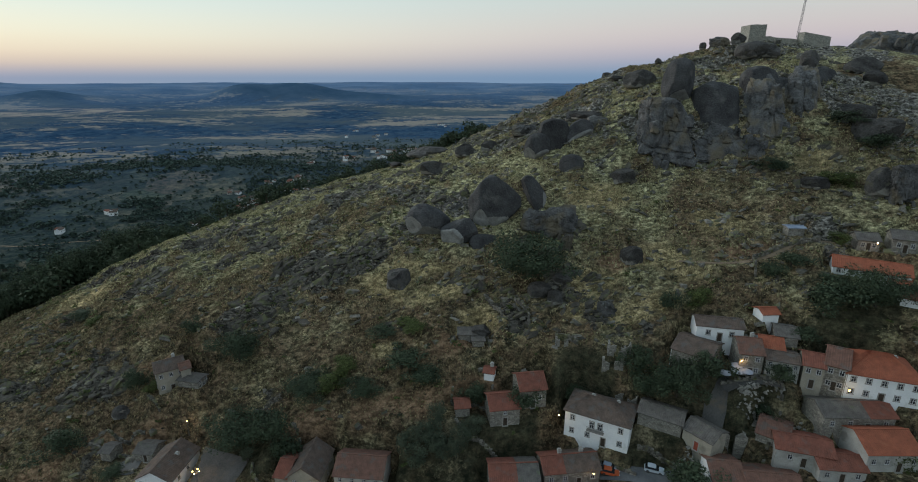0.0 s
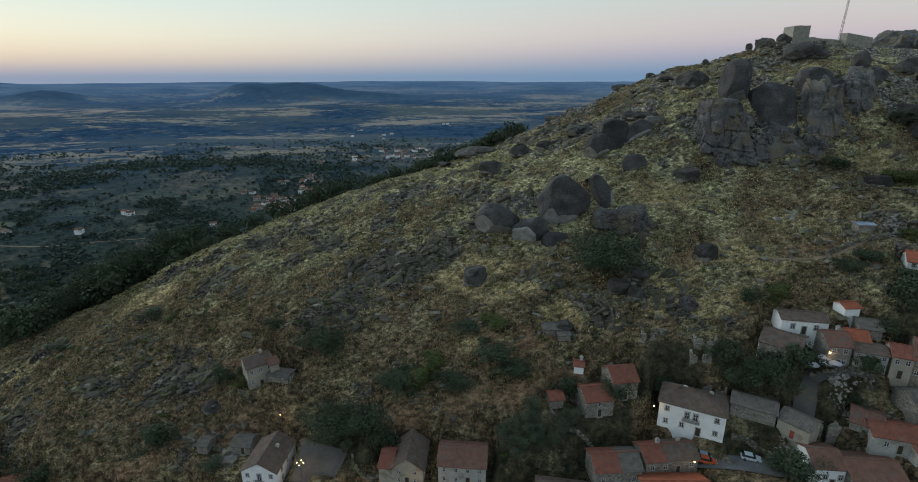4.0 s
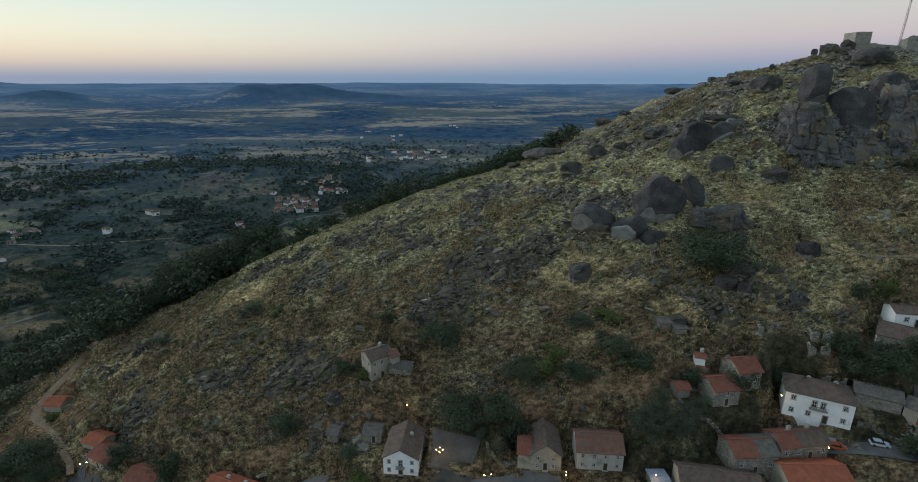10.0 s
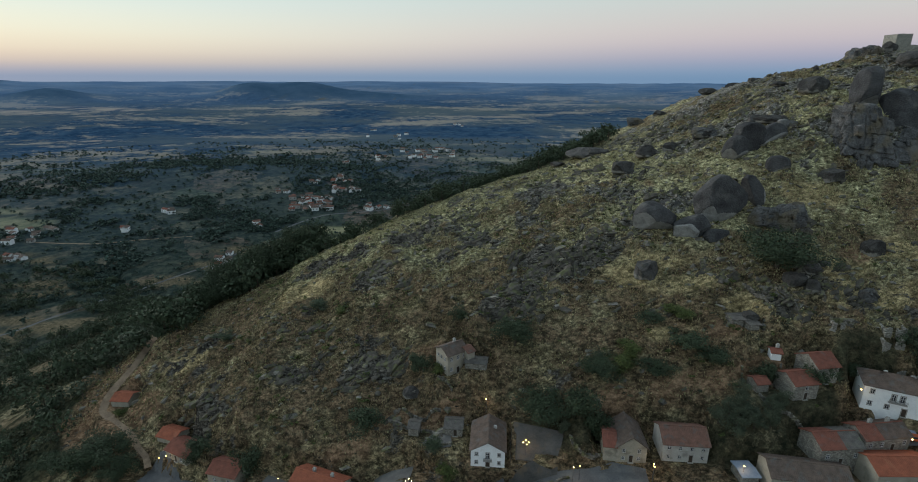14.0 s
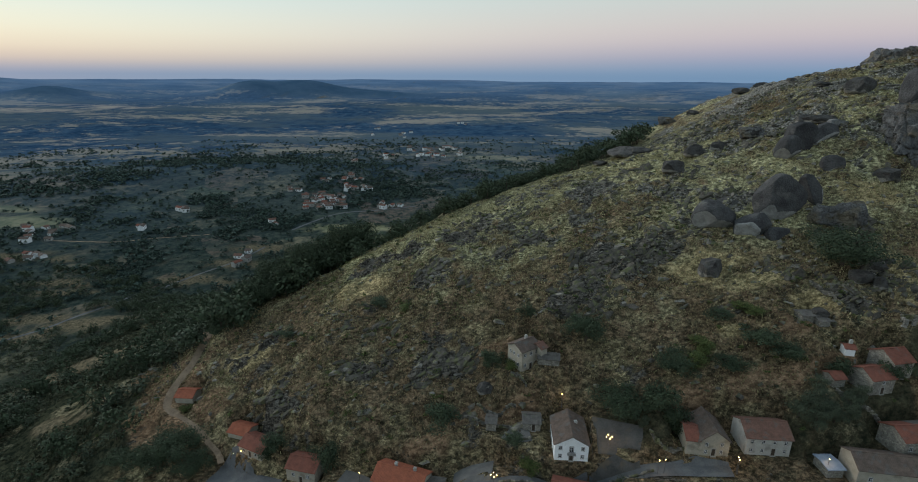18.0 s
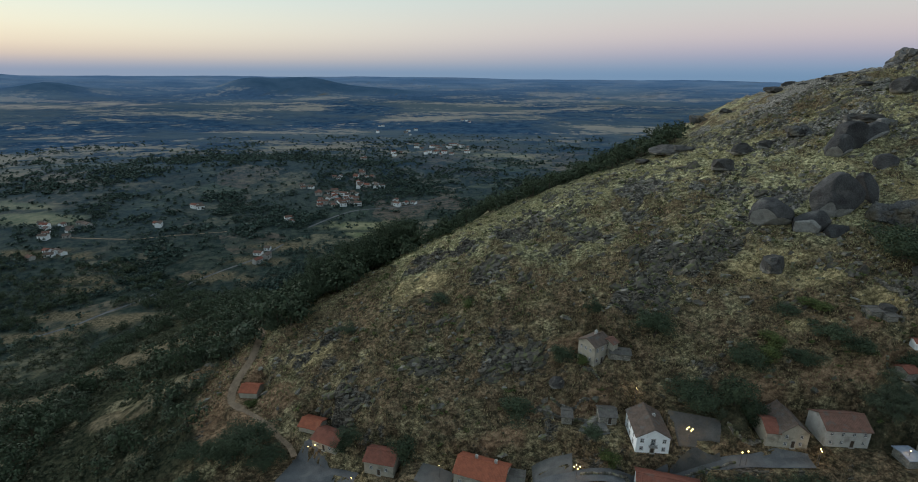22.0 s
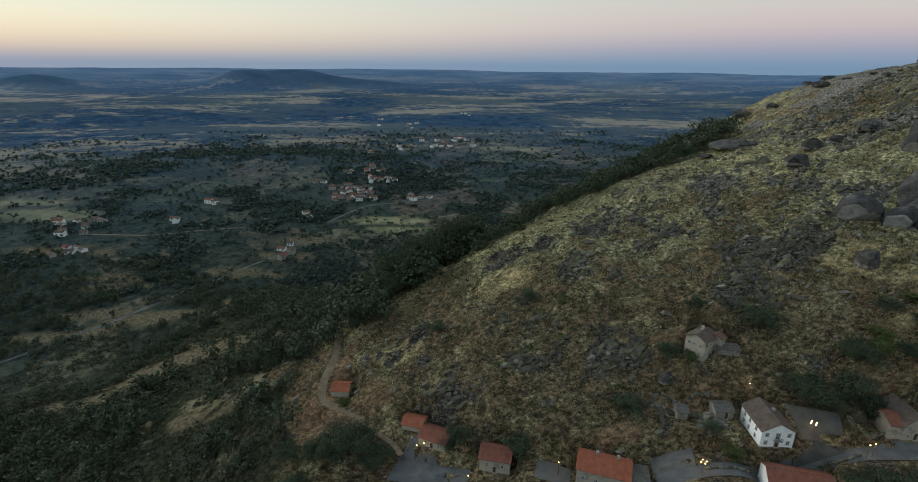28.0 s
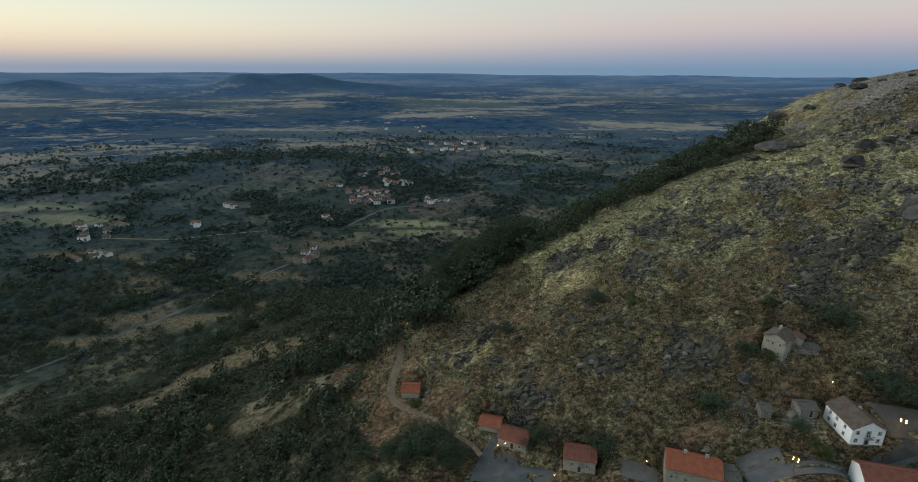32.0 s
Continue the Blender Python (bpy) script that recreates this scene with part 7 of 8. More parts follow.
keep = (rng.random(N) < np.clip(grove * 0.6 + 0.12, 0.05, 0.95) * np.interp(dist, (330, 900, 1480), (1, 0.85, 0.12))) & (ground_height(ox, oy) - plain_height(ox, oy) < 8) & free_of(ox, oy, 3)
ox, oy = ox[keep], oy[keep]
ow = (rng.uniform(0.3, 1.0, len(ox)) ** 1.8 * 6.0 + 1.4)
far = np.hypot(ox + 96, oy)
for name, pick, label, material, sprays, leaf in (("plain_trees", far < 560, "scattered oaks and olives on the plain", FAR_LEAVES, 40, 0.10), ("grove_trees", (far >= 560) & (far < 860), "dark groves and hedges on the plain", FAR_LEAVES, 18, 0.16), ("far_trees", far >= 860, "distant dark green groves on the plain", FAR_LEAVES, 10, 0.19)):
    wood(name, label, "trees", material, 74, ox[pick], oy[pick], ow[pick], ow[pick] * 0.75, sprays, leaf, trunks=False)

# ---- walls, lamps and small things of the village ----


def stone_wall(label, height, line):
    """A dry stone wall: coursed blocks along a line, following the ground, ragged on top."""
    rng = np.random.default_rng(int(abs(line[0][0] * 10)) + 7)
    centres, sizes, turns = [], [], []
    for (x0, y0), (x1, y1) in zip(line, line[1:]):
        length = math.hypot(x1 - x0, y1 - y0)
        n = max(2, int(length / 0.55))
        a = math.atan2(y1 - y0, x1 - x0)
        for i in range(n):
            x, y = x0 + (x1 - x0) * (i + 0.5) / n, y0 + (y1 - y0) * (i + 0.5) / n
            z = float(at_ground(x, y)[0])
            top = height * (0.75 + 0.35 * rng.random())
            course = 0
            while course * 0.36 < top:
                centres.append((x + rng.normal(0, 0.04), y + rng.normal(0, 0.04), z - 0.1 + course * 0.36))
                turns.append(a + rng.normal(0, 0.08))
                sizes.append((0.60 * rng.uniform(0.9, 1.1), 0.5 * rng.uniform(0.85, 1.15), 0.38))
                course += 1
    out = np.empty((len(centres), 8, 3))
    for k in range(len(centres)):
        c = np.array([(x, y, z) for z in (-0.5, 0.5) for y in (-0.5, 0.5) for x in (-0.5, 0.5)]) + rng.uniform(-0.07, 0.07, (8, 3))
        c *= sizes[k]
        ct, st = math.cos(turns[k]), math.sin(turns[k])
        out[k] = c @ np.array([[ct, st, 0], [-st, ct, 0], [0, 0, 1]]) + centres[k]
    faces = (np.arange(len(centres))[:, None, None] * 8 + CHIP_FACES[None]).reshape(-1, 4)
    ob = joined("stone_wall", out.reshape(-1, 3), faces, STONES, "", "", kind="")
    tagged(ob, label, "wall", "dry stone walls")


def tube(bm, p0, p1, r0, r1, sides=8):
    p0, p1 = Vector(p0), Vector(p1)
    q = (p1 - p0).to_track_quat("Z", "Y")
    rings = []
    for p, r in ((p0, r0), (p1, r1)):
        rings.append([bm.verts.new(p + q @ Vector((math.cos(a * 6.28319 / sides) * r, math.sin(a * 6.28319 / sides) * r, 0))) for a in range(sides)])
    for i in range(sides):
        bm.faces.new((rings[0][i], rings[0][(i + 1) % sides], rings[1][(i + 1) % sides], rings[1][i]))
    bm.faces.new(rings[1])
    bm.faces.new(rings[0][::-1])


def lantern_mesh():
    bm = bmesh.new()
    tube(bm, (0, 0, -0.22), (0, 0, 0.16), 0.10, 0.19, 6)
    return mesh_of("glow", bm, LAMP_GLOW)


LANTERN = lantern_mesh()
bm = bmesh.new()
tube(bm, (0, 0, 0.16), (0, 0, 0.34), 0.24, 0.04, 6)
LANTERN_CAP = mesh_of("cap", bm, IRON)
bm = bmesh.new()
tube(bm, (0, 0, -0.30), (0, 0, -0.22), 0.06, 0.11, 6)
LANTERN_FOOT = mesh_of("foot", bm, IRON)


def lamp_light(x, y, z, power):
    lt = new("lamp_light", bpy.data.lights.new("lamp_light", "POINT"))
    lt.data.energy, lt.data.color, lt.data.shadow_soft_size = power, (1.0, 0.58, 0.22), 0.3
    lt.location = (x, y, z)
    return lt


def street_lamp(x, y, heads):
    z = float(at_ground(x, y)[0])
    ob = thing("street_lamp", pose(x, y, z), "lit iron street lamp with %s" % ("four lanterns on the square" if heads > 1 else "a single warm lantern"), "street lamp", "street lamps")
    bm = bmesh.new()
    tube(bm, (0, 0, -0.3), (0, 0, 0.5), 0.13, 0.10)
    tube(bm, (0, 0, 0.5), (0, 0, 4.2 if heads == 1 else 4.6), 0.07, 0.05)
    part("pole", bm, IRON, ob)
    spots = [(0, 0, 4.5)] if heads == 1 else [(0.8, 0, 4.3), (-0.8, 0, 4.3), (0, 0.8, 4.3), (0, -0.8, 4.3)]
    for s in spots:
        if heads > 1:
            bm = bmesh.new()
            tube(bm, (0, 0, 3.9), (s[0], s[1], 3.95), 0.04, 0.03)
            part("arm", bm, IRON, ob)
        head = part("lantern", LANTERN_CAP, None, ob)
        head.location = s
        part("glow", LANTERN, None, head, "warm glowing lantern glass")
        part("foot", LANTERN_FOOT, None, head)
    light = lamp_light(x, y, z + 3.75, 60.0 * heads ** 0.5)
    light.parent = ob
    light.location = (0, 0, 3.75 if heads == 1 else 3.6)


def wall_lamp(x, y, z):
    ob = thing("wall_lamp", pose(x, y, z), "lit lantern on an iron bracket on a house wall", "wall lamp", "wall lamps")
    bm = bmesh.new()
    tube(bm, (0, 0, 0.3), (0, 1.3, 0.35), 0.04, 0.04)
    part("bracket", bm, IRON, ob)
    head = part("lantern", LANTERN_CAP, None, ob)
    part("glow", LANTERN, None, head, "warm glowing lantern glass")
    part("foot", LANTERN_FOOT, None, head)
    light = lamp_light(0, 0, 0, 34.0)
    light.parent = ob
    light.location = (0, -0.3, -0.45)


def ruin(x, y, turn, width, depth, height):
    """The shell of a roofless stone house: thick walls with ragged tops and a gap for the door."""
    z = min(float(at_ground(x + u * math.cos(radians(turn)), y + u * math.sin(radians(turn)))[0]) for u in (0, width))
    ob = thing("ruin", pose(x, y, z, 0, 0, turn), "roofless ruin of a stone house with ragged walls", "ruin", "ruined houses")
    door = width * 0.35
    for x0, y0, x1, y1 in ((0, 0, door, 0), (door + 1.1, 0, width, 0), (0, depth, width, depth), (0.3, 0.5, 0.3, depth - 0.1), (width - 0.3, 0.5, width - 0.3, depth - 0.1)):
        length = math.hypot(x1 - x0, y1 - y0)
        along, side = Vector(((x1 - x0) / length, (y1 - y0) / length, 0)), Vector((-(y1 - y0) / length, (x1 - x0) / length, 0)) * 0.28
        n = max(2, int(length / 0.6))
        bm, rows = bmesh.new(), []
        for k in range(n + 1):
            p = Vector((x0, y0, 0)) + along * (length * k / n)
            top = height * (0.72 + 0.5 * noise.noise(Vector((x + p.x * 0.5, y + p.y * 0.5, 3)))) + 0.25 * noise.noise(Vector((x + p.x * 2, y + p.y * 2, 7)))
            rows.append([bm.verts.new(v) for v in (p - side + Vector((0, 0, -3)), p + side + Vector((0, 0, -3)), p + side + Vector((0, 0, top)), p - side + Vector((0, 0, top + 0.12)))])
        for r0, r1 in zip(rows, rows[1:]):
            for i in range(4):
                bm.faces.new((r0[i], r1[i], r1[(i + 1) % 4], r0[(i + 1) % 4]))
        bm.faces.new(rows[0])
        bm.faces.new(rows[-1][::-1])
        bmesh.ops.recalc_face_normals(bm, faces=bm.faces[:])
        part("wall", bm, WALLS["stone"], ob)


def rubble(x, y, rx, ry, count):
    """A heap of fallen pale stones."""
    rng = np.random.default_rng(count)
    a, r = rng.uniform(0, 6.283, count), np.sqrt(rng.random(count))
    hx, hy = x + rx * r * np.cos(a), y + ry * r * np.sin(a)
    hz = at_ground(hx, hy) + 0.7 * (1 - r) * rng.random(count)
    v, f = stones(rng, np.stack([hx, hy, hz], 1), rng.uniform(0.25, 0.7, count), 0.7, 0.6)
    joined("rubble", v, f, PALE_STONES, "heap of pale fallen stones among ruins", "rubble")


stone_wall("low pale stone wall round a garden", 1.1, [(-48.2, 100.2), (-47.6, 97.7), (-45.1, 96.3), (-39.6, 95.4)])
stone_wall("dry stone wall below the farmhouse", 1.2, [(-83.9, 119.5), (-79.4, 116.6)])
stone_wall("pale dry stone wall along the lane", 1.2, [(60.8, 101.0), (67.7, 100.5), (72.5, 99.5)])
stone_wall("broken stone wall of a ruin", 1.3, [(72.2, 99.0), (71.9, 93.9), (74.5, 90.0)])
stone_wall("stone wall along the street", 1.2, [(41.0, 94.2), (47.0, 90.9), (53.0, 87.8)])
stone_wall("low stone wall round a hut yard", 1.0, [(-0.2, 109.4), (-0.6, 107.3), (8.0, 106.2), (9.7, 108.2)])
stone_wall("dry stone terrace wall", 1.1, [(0.5, 101.4), (3.3, 98.1), (11.2, 95.9), (22.5, 96.7)])
stone_wall("ruined stone walls on the slope", 1.6, [(1.4, 122.4), (5.3, 118.9), (8.8, 119.9), (9.1, 116.8)])
stone_wall("broken terrace wall", 1.5, [(-40.6, 107.0), (-36.1, 104.4), (-33.1, 105.3)])
stone_wall("dry stone terrace wall", 1.0, [(-94.1, 115.8), (-87.0, 113.7), (-82.7, 113.9)])
stone_wall("dry stone terrace wall", 1.0, [(-98.2, 113.5), (-90.4, 110.7), (-83.5, 108.8)])
stone_wall("pale terrace wall by the shed", 1.0, [(-86.6, 106.6), (-84.1, 103.1), (-79.2, 103.3)])
stone_wall("high stone wall of a courtyard", 3.0, [(17.8, 95.1), (18.3, 90.2), (20.3, 88.2)])
stone_wall("stone wall along the road", 0.9, [(-61.7, 92.4), (-54.8, 90.8), (-49.8, 91.3)])
stone_wall("low broken wall", 0.8, [(-57.7, 110.1), (-52.9, 110.3)])
stone_wall("stone terrace wall among the rocks", 1.6, [(14.6, 128.5), (19.5, 123.9), (19.4, 119.4)])
stone_wall("stone terrace wall among the rocks", 1.4, [(8.2, 129.7), (12.9, 123.6)])
stone_wall("ruined stone wall", 1.6, [(25.5, 115.1), (30.9, 113.2)])
stone_wall("stone wall along the footpath", 1.4, [(78.8, 125.0), (80.7, 130.6), (84.8, 131.5), (90.1, 133.0), (99.4, 133.0)])
stone_wall("stone parapet along the road", 1.0, [(-89.2, 94.9), (-75.5, 92.7), (-66.6, 92.1)])
stone_wall("garden wall below the stately house", 1.0, [(31.4, 94.8), (36.5, 91.1), (39.2, 88.7)])
stone_wall("stone wall beside the lane", 1.0, [(71.2, 93.0), (62.7, 86.1)])
ruin(57.9, 92.7, -14, 5.4, 6.0, 3.4)
ruin(38.8, 105.2, -35, 5.0, 4.0, 4.0)
ruin(25.2, 113.4, -9, 3.2, 4.0, 2.2)
ruin(37.4, 110.3, -12, 4.5, 4.5, 2.2)
ruin(37.8, 111.3, -13, 5.5, 4.0, 2.0)
ruin(35.7, 108.0, -14, 4.9, 4.0, 2.6)
rubble(70.4, 91.7, 5.5, 3.6, 260)
rubble(67.6, 97.3, 5.0, 2.6, 160)
rubble(49.7, 89.8, 2.4, 1.6, 60)
street_lamp(-69.7, 111.9, 1)
street_lamp(-60.2, 96.9, 4)
street_lamp(-49.2, 90.3, 1)
street_lamp(-30.0, 88.6, 1)
street_lamp(-69.2, 91.1, 1)
street_lamp(-47.6, 90.4, 1)
street_lamp(-90.6, 93.9, 4)
street_lamp(-127.8, 102.5, 1)
street_lamp(-153.8, 105.0, 1)
street_lamp(-9.6, 86.3, 1)
street_lamp(-29.7, 89.5, 1)
wall_lamp(24.0, 98.1, 10.3)
wall_lamp(29.8, 87.5, 3.6)
wall_lamp(65.1, 101.8, 22.2)
wall_lamp(83.2, 92.8, 20.6)
wall_lamp(108.6, 125.1, 42.6)
wall_lamp(-167.1, 116.4, -25.8)
wall_lamp(-169.4, 116.5, -26.6)

# ---- villages of the plain ----


def far_house(x, y, turn, length, roof):
    """A plain whitewashed country house with a tiled gable roof."""
    z = float(at_ground(x, y)[0])
    ob = thing("country_house", pose(x, y, z, 0, 0, turn), "distant country house with pale walls and a tiled roof", "house", "houses on the plain")
    w, d, h, rise = length, 4.8 + length * 0.16, 2.9 + (length > 8.5) * 2.0, 1.5
    bm = bmesh.new()
    ring = ((-d / 2, -1.5), (d / 2, -1.5), (d / 2, h), (0, h + rise), (-d / 2, h))
    ends = [[bm.verts.new((s * w / 2, a, b)) for a, b in ring] for s in (-1, 1)]
    bm.faces.new(ends[0][::-1])
    bm.faces.new(ends[1])
    for i in range(5):
        j = (i + 1) % 5
        bm.faces.new((ends[0][i], ends[0][j], ends[1][j], ends[1][i]))
    bmesh.ops.recalc_face_normals(bm, faces=bm.faces[:])
    part("wall", bm, WALLS["white" if (int(x) % 5 > 1) else "offwhite"], ob)
    for s in (-1, 1):
        bm = bmesh.new()
        o = 0.4
        a, b = (-s * (w / 2 + o), s * (d / 2 + o), h - o * rise / d * 2), (s * (w / 2 + o), s * (d / 2 + o), h - o * rise / d * 2)
        c, e = (s * (w / 2 + o), 0, h + rise), (-s * (w / 2 + o), 0, h + rise)
        slope(bm, b, a, e, c, 0.2, 3.0)
        part("roof_slope", bm, ROOFS[roof], ob)
    for k in (0, 2):
        wd = new("window", WIN_FRAME)
        wd.parent, wd.location = ob, ((k - 1) * w * 0.25, -d / 2 - 0.02, h * 0.55)
        part("pane", WIN_PANE, None, wd)


far_house(-264, 680, 87, 6.2, "brown")
far_house(-293, 709, 64, 10.5, "red")
far_house(-281, 724, -16, 10.0, "redbrown")
far_house(-268, 712, 8, 6.3, "redbrown")
far_house(-271, 738, -9, 7.0, "brown")
far_house(-308, 686, 18, 8.0, "red")
far_house(-305, 715, -15, 6.7, "brown")
far_house(-290, 680, 1, 7.1, "brown")
far_house(-304, 669, 25, 7.7, "red")
far_house(-260, 700, 12, 9.0, "redbrown")
far_house(-276, 706, 32, 6.5, "redbrown")
far_house(-272, 693, 30, 6.9, "redbrown")
far_house(-272, 670, 12, 9.6, "brown")
far_house(-299, 740, 20, 10.2, "redbrown")
far_house(-263, 729, 113, 7.8, "brown")
far_house(-285, 698, 14, 7.3, "red")
far_house(-319, 724, 10, 10.0, "redbrown")
far_house(-321, 735, 111, 6.9, "red")
far_house(-287, 689, -26, 7.7, "brown")
far_house(-276, 715, 56, 9.9, "brown")
far_house(-310, 699, -1, 6.1, "redbrown")
far_house(-298, 698, 78, 10.5, "brown")
far_house(-298, 727, 103, 7.0, "red")
far_house(-253, 674, 17, 10.1, "redbrown")
far_house(-292, 733, -16, 8.2, "brown")
far_house(-284, 669, -33, 7.9, "redbrown")
far_house(-308, 735, -1, 6.1, "brown")
far_house(-259, 690, -29, 7.1, "redbrown")
far_house(-277, 680, 32, 10.0, "redbrown")
far_house(-300, 680, 2, 10.0, "redbrown")
far_house(-266, 779, -9, 9.7, "redbrown")
far_house(-255, 774, -25, 10.3, "red")
far_house(-247, 791, 99, 7.7, "brown")
far_house(-272, 790, 100, 9.8, "red")
far_house(-267, 768, 83, 10.2, "brown")
far_house(-235, 788, -3, 7.3, "brown")
far_house(-241, 770, 88, 9.6, "brown")
far_house(-232, 773, 29, 8.6, "brown")
far_house(-241, 782, 113, 8.9, "brown")
far_house(-263, 827, 112, 7.6, "redbrown")
far_house(-274, 844, -9, 9.7, "redbrown")
far_house(-281, 824, -14, 8.2, "red")
far_house(-273, 855, 8, 7.0, "brown")
far_house(-255, 833, -33, 7.8, "redbrown")
far_house(-282, 833, -23, 8.5, "redbrown")
far_house(-278, 862, -11, 6.7, "redbrown")
far_house(-301, 1000, -4, 8.1, "redbrown")
far_house(-295, 991, 32, 10.9, "redbrown")
far_house(-297, 1010, 75, 9.8, "brown")
far_house(-87, 1123, -23, 11.4, "redbrown")
far_house(-202, 1170, 4, 11.2, "brown")
far_house(-140, 1204, 1, 7.4, "brown")
far_house(-144, 1089, 113, 7.4, "red")
far_house(-122, 1099, -14, 8.0, "red")
far_house(-138, 1111, 15, 11.4, "red")
far_house(-158, 1104, -12, 9.0, "redbrown")
far_house(-105, 1205, 101, 9.0, "redbrown")
far_house(-155, 1172, 26, 9.9, "redbrown")
far_house(-171, 1113, -25, 9.3, "brown")
far_house(-178, 1097, 101, 11.7, "redbrown")
far_house(-167, 1176, 25, 10.1, "redbrown")
far_house(-154, 1118, -8, 9.3, "red")
far_house(-149, 1147, 23, 9.2, "redbrown")
far_house(-190, 1153, 25, 7.4, "redbrown")
far_house(-97, 1195, 24, 9.5, "brown")
far_house(-123, 1211, -13, 9.1, "redbrown")
far_house(-204, 1197, 13, 8.6, "redbrown")
far_house(-112, 1216, -35, 11.1, "redbrown")
far_house(-87, 1143, 76, 11.6, "brown")
far_house(-85, 1170, 82, 10.9, "redbrown")
far_house(-127, 1178, 31, 11.7, "brown")
far_house(-230, 1093, -33, 7.1, "redbrown")
far_house(-242, 1061, 73, 8.7, "brown")
far_house(-247, 1089, 34, 10.1, "red")
far_house(-198, 674, -31, 9.0, "redbrown")
far_house(-188, 685, 65, 8.0, "red")
far_house(-176, 687, -32, 7.8, "brown")
far_house(-204, 683, 76, 8.1, "brown")
far_house(-203, 699, 79, 8.3, "redbrown")
far_house(-550, 564, -31, 9.8, "brown")
far_house(-549, 528, 16, 6.7, "brown")
far_house(-557, 570, 121, 7.4, "brown")
far_house(-577, 536, 19, 7.0, "redbrown")
far_house(-558, 546, -17, 7.5, "brown")
far_house(-596, 560, -2, 9.3, "red")
far_house(-588, 552, -31, 8.4, "brown")
far_house(-564, 555, 33, 7.6, "brown")
far_house(-582, 568, 80, 6.3, "redbrown")
far_house(-568, 520, 4, 9.6, "brown")
far_house(-610, 573, 8, 6.7, "brown")
far_house(-565, 575, -3, 8.1, "brown")
far_house(-527, 481, 122, 7.2, "brown")
far_house(-518, 478, -35, 6.5, "brown")
far_house(-527, 472, 17, 8.5, "brown")
far_house(-536, 482, -16, 7.7, "red")
far_house(-539, 463, -27, 7.8, "redbrown")
far_house(-464, 661, 28, 6.1, "brown")
far_house(-466, 651, -27, 10.4, "red")
far_house(-456, 646, 21, 8.9, "brown")
far_house(-320, 472, 60, 8.6, "red")
far_house(-327, 494, -8, 8.3, "redbrown")
far_house(-315, 485, 80, 9.0, "brown")
far_house(-322, 508, 1, 6.4, "brown")
far_house(-328, 604, 30, 8.6, "redbrown")
far_house(-321, 595, 118, 8.1, "redbrown")
far_house(-238, 1451, 112, 7.1, "brown")
far_house(-231, 1580, 8, 11.6, "brown")
far_house(-251, 1547, -25, 10.6, "brown")
far_house(-255, 1501, 4, 11.7, "brown")
far_house(-306, 822, 81, 6.3, "brown")
far_house(-315, 816, 10, 7.3, "redbrown")
far_house(-307, 810, 2, 6.5, "brown")
far_house(-338, 1514, 117, 9.6, "redbrown")
far_house(-363, 1743, 9, 8.2, "brown")
far_house(-351, 1735, 14, 9.3, "brown")
far_house(-350, 754, 33, 6.6, "redbrown")
far_house(-338, 757, -14, 8.5, "brown")
far_house(-354, 765, -13, 6.4, "brown")
far_house(-477, 579, 1, 8.1, "red")
far_house(-471, 571, 103, 10.3, "brown")
far_house(-57, 1800, 16, 6.9, "red")
far_house(-82, 1859, -8, 9.8, "redbrown")
far_house(-67, 1853, 62, 11.5, "brown")

# ---- the castle on the summit ----
CASTLE = masonry("castle_stone", (0.25, 0.24, 0.205), (0.36, 0.345, 0.295), (0.19, 0.18, 0.155), 0.5)


def castle_wall(name, label, x0, y0, x1, y1, z0, top0, top1, thick, merlons=0):
    length, a = math.hypot(x1 - x0, y1 - y0), math.degrees(math.atan2(y1 - y0, x1 - x0))
    ob = thing(name, pose(x0, y0, z0, 0, 0, a), label, "castle wall", "castle ruins")
    bm = bmesh.new()
    n = max(2, int(length / 2))
    rows = []
    for i in range(n + 1):
        u = i / n
        t = top0 + (top1 - top0) * u - z0 + 0.35 * noise.noise(Vector((u * 7, x0, y0)))
        rows.append([bm.verts.new(p) for p in ((u * length, 0, -4), (u * length, 0.25, t), (u * length, thick, t), (u * length, thick, -4))])
    for r0, r1 in zip(rows, rows[1:]):
        for k in range(4):
            bm.faces.new((r0[k], r1[k], r1[(k + 1) % 4], r0[(k + 1) % 4]))
    bm.faces.new(rows[0])
    bm.faces.new(rows[-1][::-1])
    bmesh.ops.recalc_face_normals(bm, faces=bm.faces[:])
    part("wall", bm, CASTLE, ob)
    for i in range(merlons):
        u = (i + 0.5) / merlons
        bm = bmesh.new()
        box(bm, u * length - 0.5, u * length + 0.5, 0.27, 0.9, top0 + (top1 - top0) * u - z0 - 0.3, top0 + (top1 - top0) * u - z0 + 0.7)
        part("merlon", bm, CASTLE, ob)
    return ob


castle_wall("castle_keep", "square sandstone-coloured castle keep on the summit", 129.0, 244, 136.4, 244, 96.0, 105.4, 105.6, 8)
castle_wall("curtain_wall", "low castle curtain wall", 136.8, 244.5, 152.6, 246, 95.0, 100.8, 99.6, 1.6)
castle_wall("castle_bastion", "castle bastion wall with a broken top", 153.0, 243, 167.0, 246, 94.0, 102.4, 100.6, 4, 0)
castle_wall("curtain_wall", "crenellated castle curtain wall between rocks", 167.5, 240, 184.0, 241, 88.0, 94.0, 94.4, 1.6, 9)

